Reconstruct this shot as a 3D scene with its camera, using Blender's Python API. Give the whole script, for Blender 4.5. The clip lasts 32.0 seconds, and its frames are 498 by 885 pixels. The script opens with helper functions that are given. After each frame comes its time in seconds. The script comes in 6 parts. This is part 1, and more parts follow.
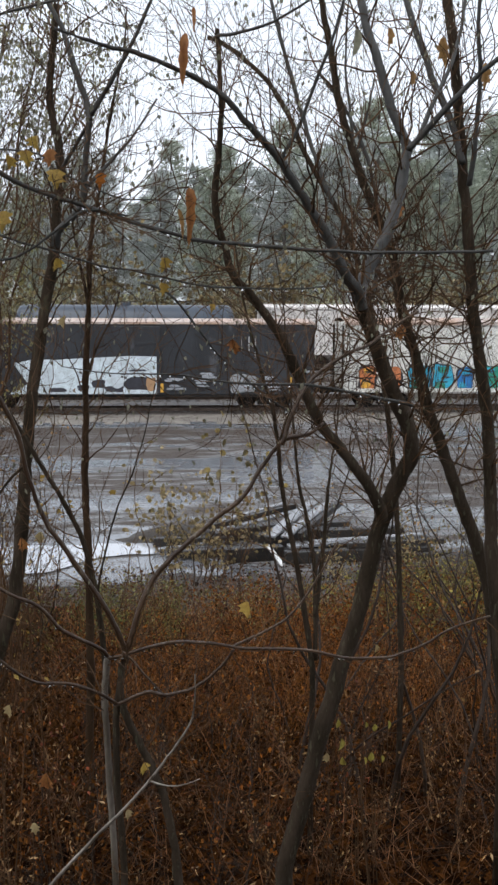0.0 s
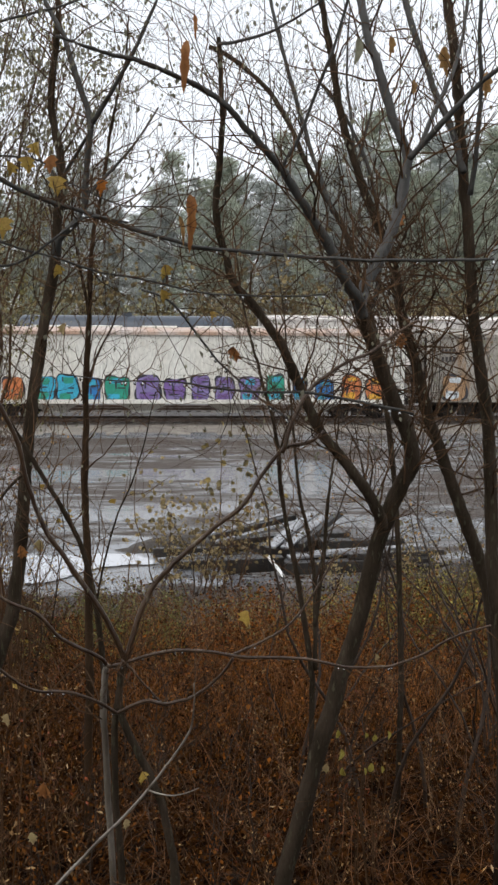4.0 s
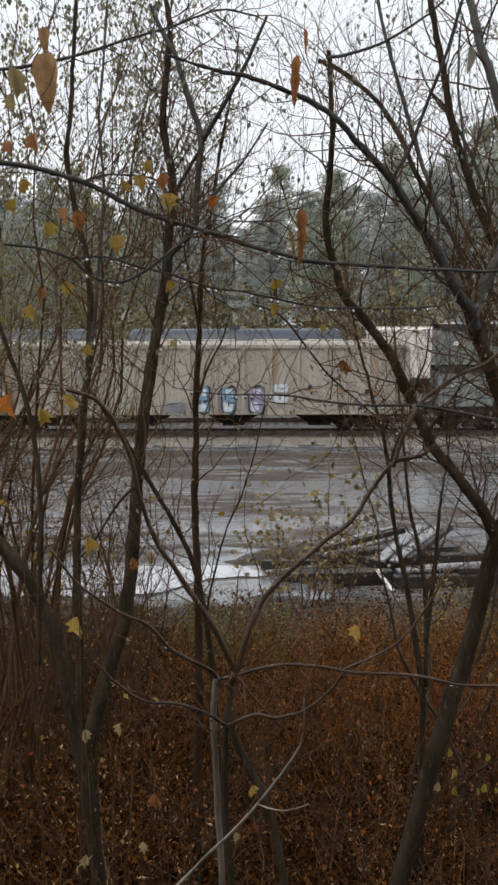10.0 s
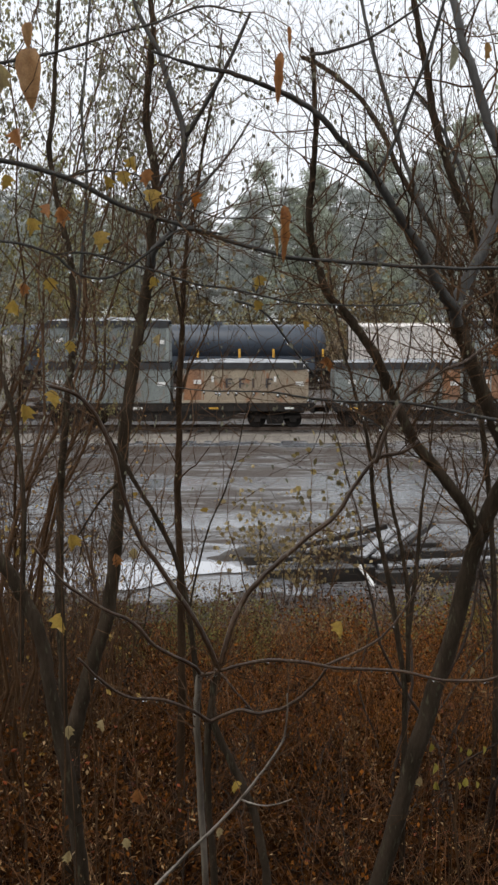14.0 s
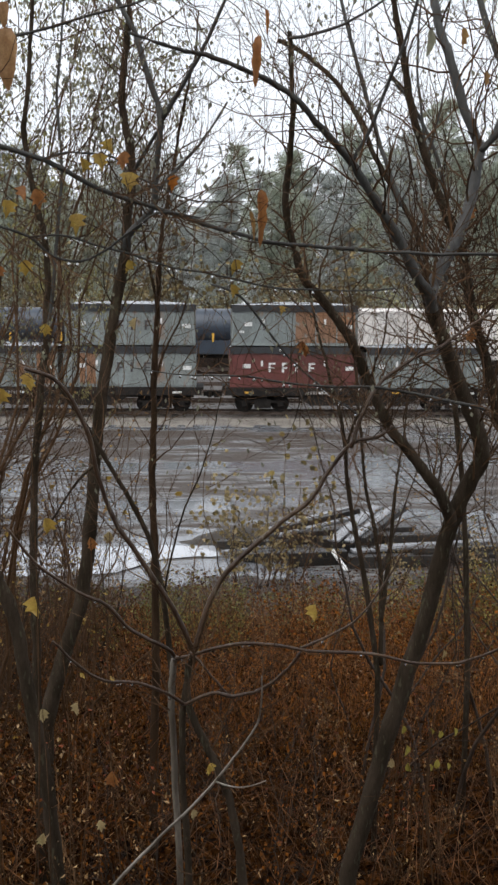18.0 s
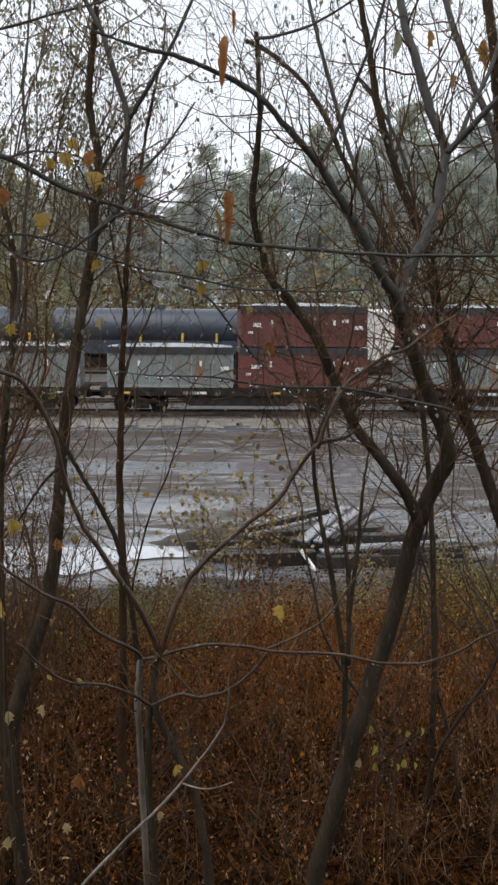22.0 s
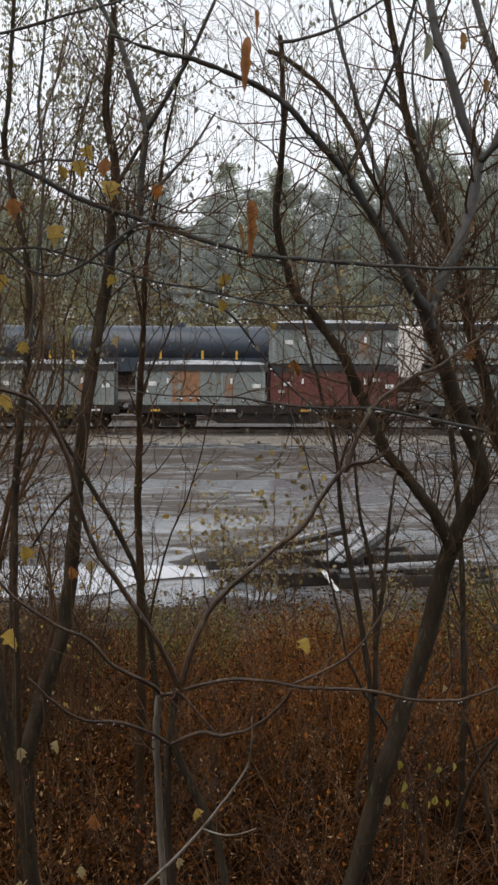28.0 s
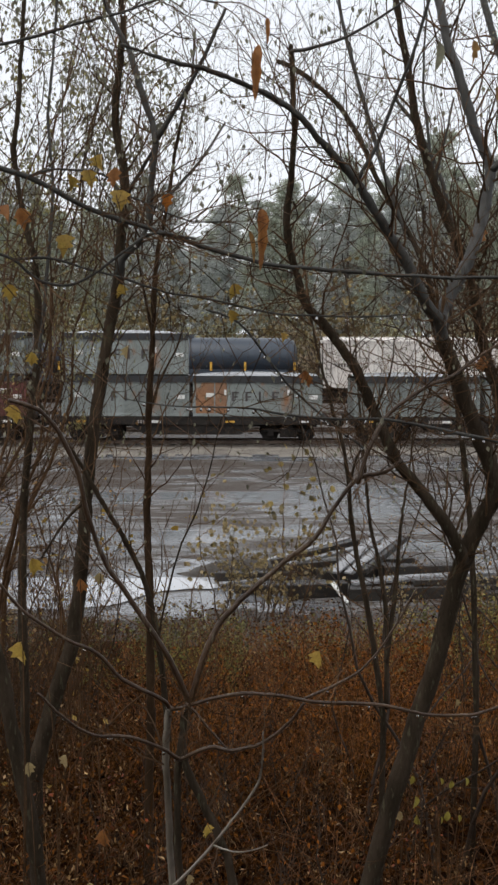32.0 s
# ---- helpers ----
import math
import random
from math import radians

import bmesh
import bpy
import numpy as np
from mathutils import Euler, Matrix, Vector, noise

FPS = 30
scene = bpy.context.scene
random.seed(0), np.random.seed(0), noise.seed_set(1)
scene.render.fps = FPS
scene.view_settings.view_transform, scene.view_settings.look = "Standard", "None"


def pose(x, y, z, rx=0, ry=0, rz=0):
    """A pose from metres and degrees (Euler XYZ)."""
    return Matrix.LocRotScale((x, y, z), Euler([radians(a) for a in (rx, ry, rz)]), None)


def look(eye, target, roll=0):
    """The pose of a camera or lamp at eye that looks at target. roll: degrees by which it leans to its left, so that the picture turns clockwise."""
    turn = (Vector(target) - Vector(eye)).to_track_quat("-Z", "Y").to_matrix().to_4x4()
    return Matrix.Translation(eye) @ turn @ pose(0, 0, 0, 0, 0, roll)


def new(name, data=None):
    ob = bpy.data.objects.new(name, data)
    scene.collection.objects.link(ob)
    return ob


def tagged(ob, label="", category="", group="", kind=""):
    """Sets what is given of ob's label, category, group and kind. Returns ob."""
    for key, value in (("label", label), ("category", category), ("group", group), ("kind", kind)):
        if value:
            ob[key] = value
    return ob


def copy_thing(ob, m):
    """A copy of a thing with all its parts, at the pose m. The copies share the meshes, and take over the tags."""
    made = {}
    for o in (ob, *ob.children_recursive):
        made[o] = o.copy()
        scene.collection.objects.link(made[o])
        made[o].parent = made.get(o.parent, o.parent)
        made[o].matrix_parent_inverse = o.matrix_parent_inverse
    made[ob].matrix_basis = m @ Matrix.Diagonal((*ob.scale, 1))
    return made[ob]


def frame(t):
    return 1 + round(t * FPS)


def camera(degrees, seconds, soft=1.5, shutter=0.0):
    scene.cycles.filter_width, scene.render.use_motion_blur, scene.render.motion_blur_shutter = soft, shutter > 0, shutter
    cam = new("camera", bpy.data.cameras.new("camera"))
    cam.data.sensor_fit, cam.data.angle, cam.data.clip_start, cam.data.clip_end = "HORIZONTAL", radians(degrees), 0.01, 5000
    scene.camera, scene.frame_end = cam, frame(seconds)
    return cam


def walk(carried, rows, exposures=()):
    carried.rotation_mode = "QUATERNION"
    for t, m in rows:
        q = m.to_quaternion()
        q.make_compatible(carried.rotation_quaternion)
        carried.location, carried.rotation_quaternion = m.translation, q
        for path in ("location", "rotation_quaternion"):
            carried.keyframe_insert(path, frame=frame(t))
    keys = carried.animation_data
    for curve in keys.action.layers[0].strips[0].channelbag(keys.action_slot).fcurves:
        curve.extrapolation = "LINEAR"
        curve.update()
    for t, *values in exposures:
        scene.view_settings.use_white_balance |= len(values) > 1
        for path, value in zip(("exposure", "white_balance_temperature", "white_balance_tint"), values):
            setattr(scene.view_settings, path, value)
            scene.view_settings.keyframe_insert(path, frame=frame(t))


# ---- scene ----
# ---- camera ----
cam = camera(26.16, 32.0, soft=2.6)
PATH = [
    (0, (0.008, -0.022, 5.613), (0.981, 9.843, 4.291), 0.31),
    (0.5, (0.01, -0.02, 5.609), (0.979, 9.845, 4.292), 0.31),
    (1, (0.009, -0.039, 5.602), (0.977, 9.829, 4.298), 0.36),
    (1.5, (0.016, -0.043, 5.598), (0.969, 9.826, 4.298), 0.44),
    (2, (0.016, -0.038, 5.598), (0.97, 9.832, 4.304), 0.44),
    (2.5, (0.012, -0.029, 5.597), (0.984, 9.84, 4.315), 0.48),
    (4.5, (0.01, -0.008, 5.596), (0.973, 9.873, 4.399), 0.52),
    (5, (0.001, -0.006, 5.598), (0.879, 9.886, 4.42), 0.42),
    (5.5, (-0.005, -0.006, 5.599), (0.744, 9.899, 4.443), 0.32),
    (6, (-0.001, 0.005, 5.598), (0.608, 9.921, 4.46), 0.25),
    (6.5, (-0.002, 0.006, 5.599), (0.473, 9.932, 4.482), 0.24),
    (7, (0.001, 0.007, 5.598), (0.337, 9.94, 4.498), 0.17),
    (7.5, (0.001, -0.001, 5.598), (0.209, 9.937, 4.509), 0.14),
    (8, (0.008, -0.006, 5.599), (0.109, 9.934, 4.513), 0.09),
    (8.5, (0.005, -0.002, 5.599), (0.036, 9.939, 4.513), 0.04),
    (9, (0.0, -0.0, 5.6), (0, 9.94, 4.507), -0.00),
    (9.5, (-0.002, -0.004, 5.6), (-0.021, 9.936, 4.5), -0.08),
    (10, (-0.0, -0.001, 5.601), (-0.031, 9.938, 4.492), -0.16),
    (10.5, (0.002, 0.003, 5.602), (-0.03, 9.94, 4.488), -0.23),
    (11, (0.004, 0.003, 5.602), (-0.015, 9.94, 4.481), -0.18),
    (11.5, (0.006, 0.001, 5.602), (0.007, 9.938, 4.475), -0.16),
    (12, (-0.001, -0.003, 5.602), (0.037, 9.933, 4.472), -0.15),
    (12.5, (-0.007, -0.007, 5.603), (0.066, 9.928, 4.467), -0.11),
    (13, (-0.004, -0.004, 5.603), (0.095, 9.93, 4.463), -0.06),
    (13.5, (-0.004, -0.006, 5.604), (0.117, 9.927, 4.46), -0.04),
    (15.5, (-0.008, -0.017, 5.601), (0.167, 9.913, 4.436), 0.13),
    (16, (-0.008, -0.013, 5.602), (0.204, 9.912, 4.4), 0.20),
    (16.5, (-0.009, -0.013, 5.603), (0.245, 9.907, 4.363), 0.29),
    (17, (-0.013, -0.019, 5.602), (0.286, 9.895, 4.328), 0.34),
    (17.5, (-0.017, -0.02, 5.603), (0.327, 9.891, 4.315), 0.38),
    (18, (-0.017, -0.019, 5.604), (0.368, 9.89, 4.314), 0.40),
    (18.5, (-0.017, -0.019, 5.604), (0.408, 9.889, 4.316), 0.41),
    (19, (-0.014, -0.021, 5.604), (0.45, 9.885, 4.315), 0.43),
    (19.5, (-0.006, -0.019, 5.604), (0.488, 9.885, 4.314), 0.44),
    (20, (-0.004, -0.021, 5.604), (0.527, 9.881, 4.316), 0.47),
    (20.5, (-0.003, -0.022, 5.603), (0.568, 9.878, 4.316), 0.52),
    (21, (-0.004, -0.022, 5.605), (0.611, 9.875, 4.316), 0.56),
    (21.5, (0.0, -0.02, 5.605), (0.647, 9.875, 4.316), 0.61),
    (22, (-0.003, -0.014, 5.605), (0.664, 9.881, 4.321), 0.62),
    (22.5, (0.0, -0.005, 5.605), (0.675, 9.891, 4.327), 0.62),
    (23, (-0.003, 0.005, 5.606), (0.687, 9.899, 4.333), 0.62),
    (23.5, (-0.005, 0.014, 5.605), (0.701, 9.909, 4.338), 0.60),
    (24, (-0.006, 0.024, 5.605), (0.713, 9.919, 4.346), 0.60),
    (24.5, (-0.006, 0.038, 5.604), (0.723, 9.933, 4.356), 0.62),
    (26.5, (0.013, 0.149, 5.601), (0.747, 10.051, 4.418), 0.70),
    (27, (0.016, 0.182, 5.602), (0.711, 10.089, 4.435), 0.69),
    (27.5, (0.004, 0.214, 5.601), (0.598, 10.13, 4.453), 0.53),
    (28, (-0.004, 0.249, 5.6), (0.477, 10.174, 4.472), 0.42),
    (28.5, (-0.002, 0.278, 5.595), (0.401, 10.208, 4.49), 0.36),
    (29, (-0.005, 0.291, 5.593), (0.393, 10.223, 4.507), 0.33),
    (29.5, (-0.005, 0.29, 5.597), (0.393, 10.225, 4.527), 0.35),
    (30, (-0.006, 0.283, 5.598), (0.391, 10.219, 4.548), 0.40),
    (30.5, (-0.007, 0.286, 5.597), (0.391, 10.224, 4.56), 0.39),
    (31, (-0.009, 0.294, 5.595), (0.392, 10.233, 4.567), 0.36),
    (31.5, (-0.018, 0.294, 5.597), (0.395, 10.233, 4.568), 0.32),
    (32, (-0.012, 0.293, 5.595), (0.391, 10.233, 4.571), 0.33),
]
walk(cam, [(t, look(eye, target, roll)) for t, eye, target, roll in PATH],
     exposures=[(0, 0.22, 6200, 10), (1, 0.15, 6420, 10), (2, 0.14, 6500, 10), (6, 0.18, 6500, 10), (7, 0.1, 6500, 10), (8, -0.02, 6560, 10), (10, 0.0, 6600, 10), (13, 0.05, 6600, 10), (16, 0.08, 6500, 10), (17, 0.2, 6450, 10),
                (21, 0.14, 6400, 10), (24, 0.15, 6450, 10), (27, 0.12, 6560, 10), (28, 0.02, 6600, 10), (30, -0.05, 6600, 10), (32, -0.03, 6600, 10)])

# ---- world, light, exposure ----
world = bpy.data.worlds.new("overcast_sky")
scene.world = world
world.use_nodes = True
wn, wl = world.node_tree.nodes, world.node_tree.links
sky = wn.new("ShaderNodeTexSky")
sky.sky_type = "NISHITA"
sky.sun_disc = False
sky.sun_elevation, sky.sun_rotation = radians(54), radians(225)
sky.air_density, sky.dust_density, sky.ozone_density = 1.0, 6.0, 1.0
cloud = wn.new("ShaderNodeMixRGB")
cloud.inputs[0].default_value = 0.88
cloud.inputs[2].default_value = (10.7, 11.15, 11.85, 1)
wl.new(sky.outputs[0], cloud.inputs[1])
wl.new(cloud.outputs[0], wn["Background"].inputs[0])
wn["Background"].inputs[1].default_value = 0.1
sun_data = bpy.data.lights.new("sun", "SUN")
sun_data.energy, sun_data.angle, sun_data.color = 1.5, radians(60), (1.0, 0.97, 0.93)
sun = new("sun", sun_data)
sun.matrix_world = look((-25, -35, 60), (0, 0, 0))


# ---- materials ----
def material(name, base, other=None, rough=0.8, scale=4.0, fine=40.0, bump=0.3, metal=0.0, stain=None, stain_at=0.62, stain_scale=1.5,
             island=0.0, stretch=(1, 1, 1), wet=None, spec=0.5, objects=0.0, through_light=0.0, grit=0.8):
    """A surface with grain at two scales, stains of a third colour, and piece-to-piece variation."""
    m = bpy.data.materials.new(name)
    m.use_nodes = True
    n, l = m.node_tree.nodes, m.node_tree.links
    b = n["Principled BSDF"]
    co = n.new("ShaderNodeTexCoord")
    mp = n.new("ShaderNodeMapping")
    mp.inputs["Scale"].default_value = stretch
    l.new(co.outputs["Object"], mp.inputs[0])

    def grain(size, detail=4):
        t = n.new("ShaderNodeTexNoise")
        t.inputs["Scale"].default_value, t.inputs["Detail"].default_value = size, detail
        l.new(mp.outputs[0], t.inputs["Vector"])
        return t

    def ramp(src, lo, hi):
        r = n.new("ShaderNodeMapRange")
        r.inputs[1].default_value, r.inputs[2].default_value = lo, hi
        l.new(src, r.inputs[0])
        return r.outputs[0]

    def mix(f, a, c):
        x = n.new("ShaderNodeMixRGB")
        l.new(f, x.inputs[0]) if not isinstance(f, float) else None
        for k, v in ((1, a), (2, c)):
            if isinstance(v, tuple):
                x.inputs[k].default_value = (*v, 1)
            else:
                l.new(v, x.inputs[k])
        return x.outputs[0]

    other = other or tuple(0.65 * v for v in base)
    big, small = grain(scale), grain(fine, 6)
    col = mix(ramp(big.outputs[0], 0.35, 0.65), base, other)
    speck = mix(ramp(small.outputs[0], 0.3, 0.7), (0.72, 0.72, 0.72), (1.15, 1.15, 1.15))
    mul = n.new("ShaderNodeMixRGB")
    mul.blend_type = "MULTIPLY"
    mul.inputs[0].default_value = grit
    l.new(col, mul.inputs[1]), l.new(speck, mul.inputs[2])
    col = mul.outputs[0]
    if stain:
        col = mix(ramp(grain(stain_scale, 8).outputs[0], stain_at, stain_at + 0.08), col, stain)
    if island or objects:
        src = n.new("ShaderNodeNewGeometry").outputs["Random Per Island"] if island else n.new("ShaderNodeObjectInfo").outputs["Random"]
        hsv = n.new("ShaderNodeHueSaturation")
        r = n.new("ShaderNodeMapRange")
        k = island or objects
        r.inputs[3].default_value, r.inputs[4].default_value = 1 - k, 1 + k
        l.new(src, r.inputs[0]), l.new(r.outputs[0], hsv.inputs["Value"]), l.new(col, hsv.inputs["Color"])
        col = hsv.outputs[0]
    l.new(col, b.inputs["Base Color"])
    b.inputs["Roughness"].default_value, b.inputs["Metallic"].default_value = rough, metal
    b.inputs["Specular IOR Level"].default_value = spec
    if wet is not None:
        l.new(ramp(grain(scale * 0.6, 5).outputs[0], 0.4, 0.6), b.inputs["Roughness"])
        r = n.new("ShaderNodeMapRange")
        r.inputs[1].default_value, r.inputs[2].default_value, r.inputs[3].default_value, r.inputs[4].default_value = 0.4, 0.62, rough, wet
        l.new(grain(scale * 0.6, 5).outputs[0], r.inputs[0]), l.new(r.outputs[0], b.inputs["Roughness"])
    if bump:
        bp = n.new("ShaderNodeBump")
        bp.inputs["Strength"].default_value, bp.inputs["Distance"].default_value = bump, 0.6 / fine
        l.new(small.outputs[0], bp.inputs["Height"]), l.new(bp.outputs[0], b.inputs["Normal"])
    if through_light:
        tr = n.new("ShaderNodeBsdfTranslucent")
        l.new(col, tr.inputs[0])
        ms = n.new("ShaderNodeMixShader")
        ms.inputs[0].default_value = through_light
        l.new(b.outputs[0], ms.inputs[1]), l.new(tr.outputs[0], ms.inputs[2])
        l.new(ms.outputs[0], n["Material Output"].inputs[0])
    return m


M = dict(
    bark=material("wet_bark", (0.064, 0.047, 0.033), (0.034, 0.025, 0.0165), 0.85, 12, 80, 1.0, spec=0.06, stretch=(1, 1, 0.25), stain=(0.08, 0.07, 0.045), stain_at=0.58, stain_scale=48),
    # lighter grey than the trunks: bright-sky glare put into the upper limbs' colour
    limb_bark=material("glare_grey_limb_bark", (0.076, 0.075, 0.07), (0.05, 0.047, 0.042), 0.6, 5, 80, 0.4, spec=0.2, stretch=(1, 1, 0.4)),
    # wet bark with the sky's sheen painted in as pale grey, for one limb
    grey_bark=material("sky_sheen_wet_bark", (0.092, 0.09, 0.086), (0.058, 0.055, 0.051), 0.55, 5, 55, 0.6, spec=0.3, stretch=(1, 1, 0.3)),
    brown_bark=material("brown_wet_bark", (0.078, 0.046, 0.026), (0.034, 0.018, 0.01), 0.3, 9, 60, 0.9, spec=0.35, stretch=(1, 1, 0.3), stain=(0.15, 0.12, 0.085), stain_at=0.64, stain_scale=22),
    pale_bark=material("pale_bark", (0.27, 0.235, 0.195), (0.12, 0.098, 0.075), 0.4, 9, 60, 0.9, spec=0.5, stretch=(1, 1, 0.3), stain=(0.08, 0.06, 0.04), stain_at=0.6, stain_scale=18),
    twig=material("twig_bark", (0.108, 0.06, 0.03), (0.054, 0.03, 0.015), 0.6, 5, 60, 0.2, spec=0.1, island=0.5),
    heap_soil=material("heap_soil", (0.062, 0.053, 0.044), (0.03, 0.026, 0.022), 0.6, 2.5, 16, 0.9, spec=0.3),
    stem=material("stem_bark", (0.064, 0.038, 0.021), (0.03, 0.018, 0.01), 0.7, 6, 60, 0.5, spec=0.1, stretch=(1, 1, 0.3)),
    stalk=material("dead_stalk", (0.075, 0.028, 0.006), (0.018, 0.007, 0.0025), 0.85, 4, 50, 0.1, island=0.7, spec=0.05),
    red_twig=material("red_twig_bark", (0.066, 0.048, 0.037), (0.038, 0.027, 0.02), 0.6, 5, 60, 0.2, island=0.5, spec=0.12),
    brown_leaf=material("dead_leaf", (0.142, 0.055, 0.012), (0.034, 0.011, 0.0026), 0.7, 3, 50, 0.3, island=0.85, through_light=0.15, spec=0.04),
    rust_leaf=material("rust_leaf", (0.29, 0.1, 0.015), (0.07, 0.024, 0.005), 0.6, 3, 50, 0.3, island=0.9, through_light=0.2, spec=0.1),
    # brown litter, darkened further: shade under the plants is in its colour
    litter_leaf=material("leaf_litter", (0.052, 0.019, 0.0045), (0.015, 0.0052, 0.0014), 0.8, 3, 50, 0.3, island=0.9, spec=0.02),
    yellow_leaf=material("yellow_leaf", (0.42, 0.29, 0.06), (0.34, 0.21, 0.045), 0.5, 25, 120, 0.2, island=0.3, through_light=0.4),
    orange_leaf=material("orange_leaf", (0.38, 0.17, 0.055), (0.25, 0.095, 0.03), 0.5, 20, 120, 0.2, island=0.25, through_light=0.35),
    green_leaf=material("faded_leaf", (0.3, 0.27, 0.1), (0.2, 0.18, 0.08), 0.5, 20, 120, 0.2, island=0.4, through_light=0.5),
    grey_leaf=material("withered_leaf", (0.27, 0.26, 0.18), (0.18, 0.17, 0.12), 0.6, 20, 120, 0.2, island=0.4, through_light=0.6),
    grass=material("dead_grass", (0.2, 0.09, 0.019), (0.075, 0.032, 0.008), 0.8, 3, 50, 0.2, island=0.7, through_light=0.2, spec=0.04),
    # near-black: the shade in gaps of the undergrowth is painted into the soil
    soil=material("shade_dark_soil", (0.015, 0.007, 0.003), (0.006, 0.003, 0.0015), 0.95, 1.5, 14, 0.8, spec=0.05),
    gravel=material("track_gravel", (0.14, 0.12, 0.1), (0.07, 0.06, 0.05), 0.8, 1.2, 12, 0.9),
    tie=material("tarred_tie", (0.1, 0.085, 0.07), (0.05, 0.042, 0.036), 0.7, 3, 30, 0.5, objects=0.3),
    rail=material("rusty_rail", (0.17, 0.13, 0.11), (0.09, 0.065, 0.05), 0.4, 3, 40, 0.2, metal=0.6),
    timber=material("old_timber", (0.028, 0.025, 0.022), (0.012, 0.011, 0.01), 0.45, 3, 40, 0.7, stretch=(0.2, 1, 1), objects=0.35),
    # wet wood; its pale bluish base also paints in the sky's sheen
    plank=material("sheen_pale_plank", (0.3, 0.305, 0.315), (0.14, 0.14, 0.145), 0.2, 3, 40, 0.4, stretch=(0.2, 1, 1)),
    white=material("white_board", (0.8, 0.8, 0.78), (0.7, 0.7, 0.68), 0.4, 4, 40, 0.1),
    black_paint=material("faded_black_paint", (0.035, 0.037, 0.042), (0.022, 0.023, 0.026), 0.45, 0.8, 12, 0.12, stain=(0.08, 0.08, 0.085), stain_at=0.62, stretch=(1, 1, 0.3)),
    cream_paint=material("cream_car_paint", (0.72, 0.71, 0.66), (0.63, 0.61, 0.55), 0.5, 0.7, 12, 0.1, stain=(0.42, 0.36, 0.29), stain_at=0.66, stretch=(1, 1, 0.25)),
    white_car=material("white_car_paint", (0.74, 0.71, 0.67), (0.64, 0.59, 0.55), 0.45, 0.7, 12, 0.1, stain=(0.5, 0.43, 0.36), stain_at=0.66, stretch=(1, 1, 0.25)),
    tan_leaf=material("tan_leaf", (0.52, 0.31, 0.15), (0.36, 0.19, 0.08), 0.5, 20, 120, 0.2, through_light=0.35),
    grey_paint=material("weathered_grey_paint", (0.37, 0.345, 0.3), (0.29, 0.265, 0.225), 0.6, 0.9, 12, 0.15, stain=(0.27, 0.18, 0.11), stain_at=0.6, stretch=(1, 1, 0.2)),
    roof_paint=material("weathered_roof", (0.5, 0.44, 0.4), (0.42, 0.28, 0.2), 0.5, 0.8, 14, 0.2),
    box_grey=material("grey_container_paint", (0.22, 0.25, 0.245), (0.15, 0.165, 0.155), 0.5, 0.8, 14, 0.15, stain=(0.22, 0.1, 0.045), stain_at=0.61, stain_scale=0.9, stretch=(1, 1, 0.5), objects=0.18),
    box_red=material("oxide_red_container_paint", (0.125, 0.034, 0.028), (0.085, 0.024, 0.02), 0.5, 0.8, 14, 0.15, stain=(0.16, 0.075, 0.05), stain_at=0.62, stretch=(1, 1, 0.5), objects=0.15),
    box_rust=material("rusted_container_paint", (0.27, 0.125, 0.055), (0.2, 0.11, 0.065), 0.7, 0.9, 14, 0.2, stain=(0.2, 0.2, 0.18), stain_at=0.6),
    box_tan=material("tan_container_paint", (0.3, 0.25, 0.18), (0.22, 0.17, 0.12), 0.6, 0.8, 14, 0.2, stain=(0.25, 0.12, 0.06), stain_at=0.58),
    tarp=material("wet_tarp", (0.3, 0.31, 0.32), (0.16, 0.165, 0.17), 0.22, 1.2, 8, 0.5),
    tarp_edge=material("black_tarp_edge", (0.03, 0.032, 0.034), (0.02, 0.02, 0.022), 0.4, 2, 20, 0.4),
    frame=material("grimy_underframe", (0.03, 0.026, 0.023), (0.014, 0.012, 0.011), 0.75, 3, 25, 0.4, spec=0.15),
    tank_black=material("black_tank_paint", (0.042, 0.054, 0.072), (0.036, 0.046, 0.062), 0.32, 0.5, 3, 0.0, grit=0.15),
    mark_yellow=material("yellow_reflector", (0.75, 0.42, 0.06), None, 0.4, 4, 40, 0),
    mark_white=material("white_stencil", (0.75, 0.75, 0.73), (0.6, 0.6, 0.58), 0.5, 4, 40, 0),
    mark_dark=material("dark_stencil", (0.07, 0.06, 0.06), None, 0.5, 4, 40, 0),
    mark_grey=material("grey_stencil", (0.3, 0.27, 0.25), None, 0.5, 4, 40, 0),
    # both needle colours are paler and bluer than foliage: distance haze is mixed in
    needle=material("haze_pale_needle", (0.455, 0.495, 0.4), (0.36, 0.39, 0.315), 0.7, 0.25, 3, 0.0, island=0.25, through_light=0.55),
    needle_blue=material("haze_pale_blue_needle", (0.51, 0.54, 0.51), (0.4, 0.425, 0.405), 0.7, 0.25, 3, 0.0, island=0.2, through_light=0.55),
    thicket_leaf=material("yard_thicket_leaf", (0.38, 0.365, 0.2), (0.25, 0.245, 0.15), 0.7, 0.3, 3, 0.0, island=0.4, through_light=0.45),
    thicket_tan=material("yard_thicket_tan", (0.42, 0.325, 0.2), (0.28, 0.225, 0.16), 0.7, 0.3, 3, 0.0, island=0.4, through_light=0.45),
    pine_bark=material("pine_bark", (0.1, 0.087, 0.08), (0.06, 0.052, 0.047), 0.9, 1, 8, 0.4),
    road_gravel=material("pale_road_gravel", (0.25, 0.225, 0.19), (0.15, 0.13, 0.11), 0.7, 0.9, 9, 0.9, stain=(0.09, 0.078, 0.066), stain_at=0.6, stain_scale=1.2),
    # wet dark ground, also used to paint the shade under the train
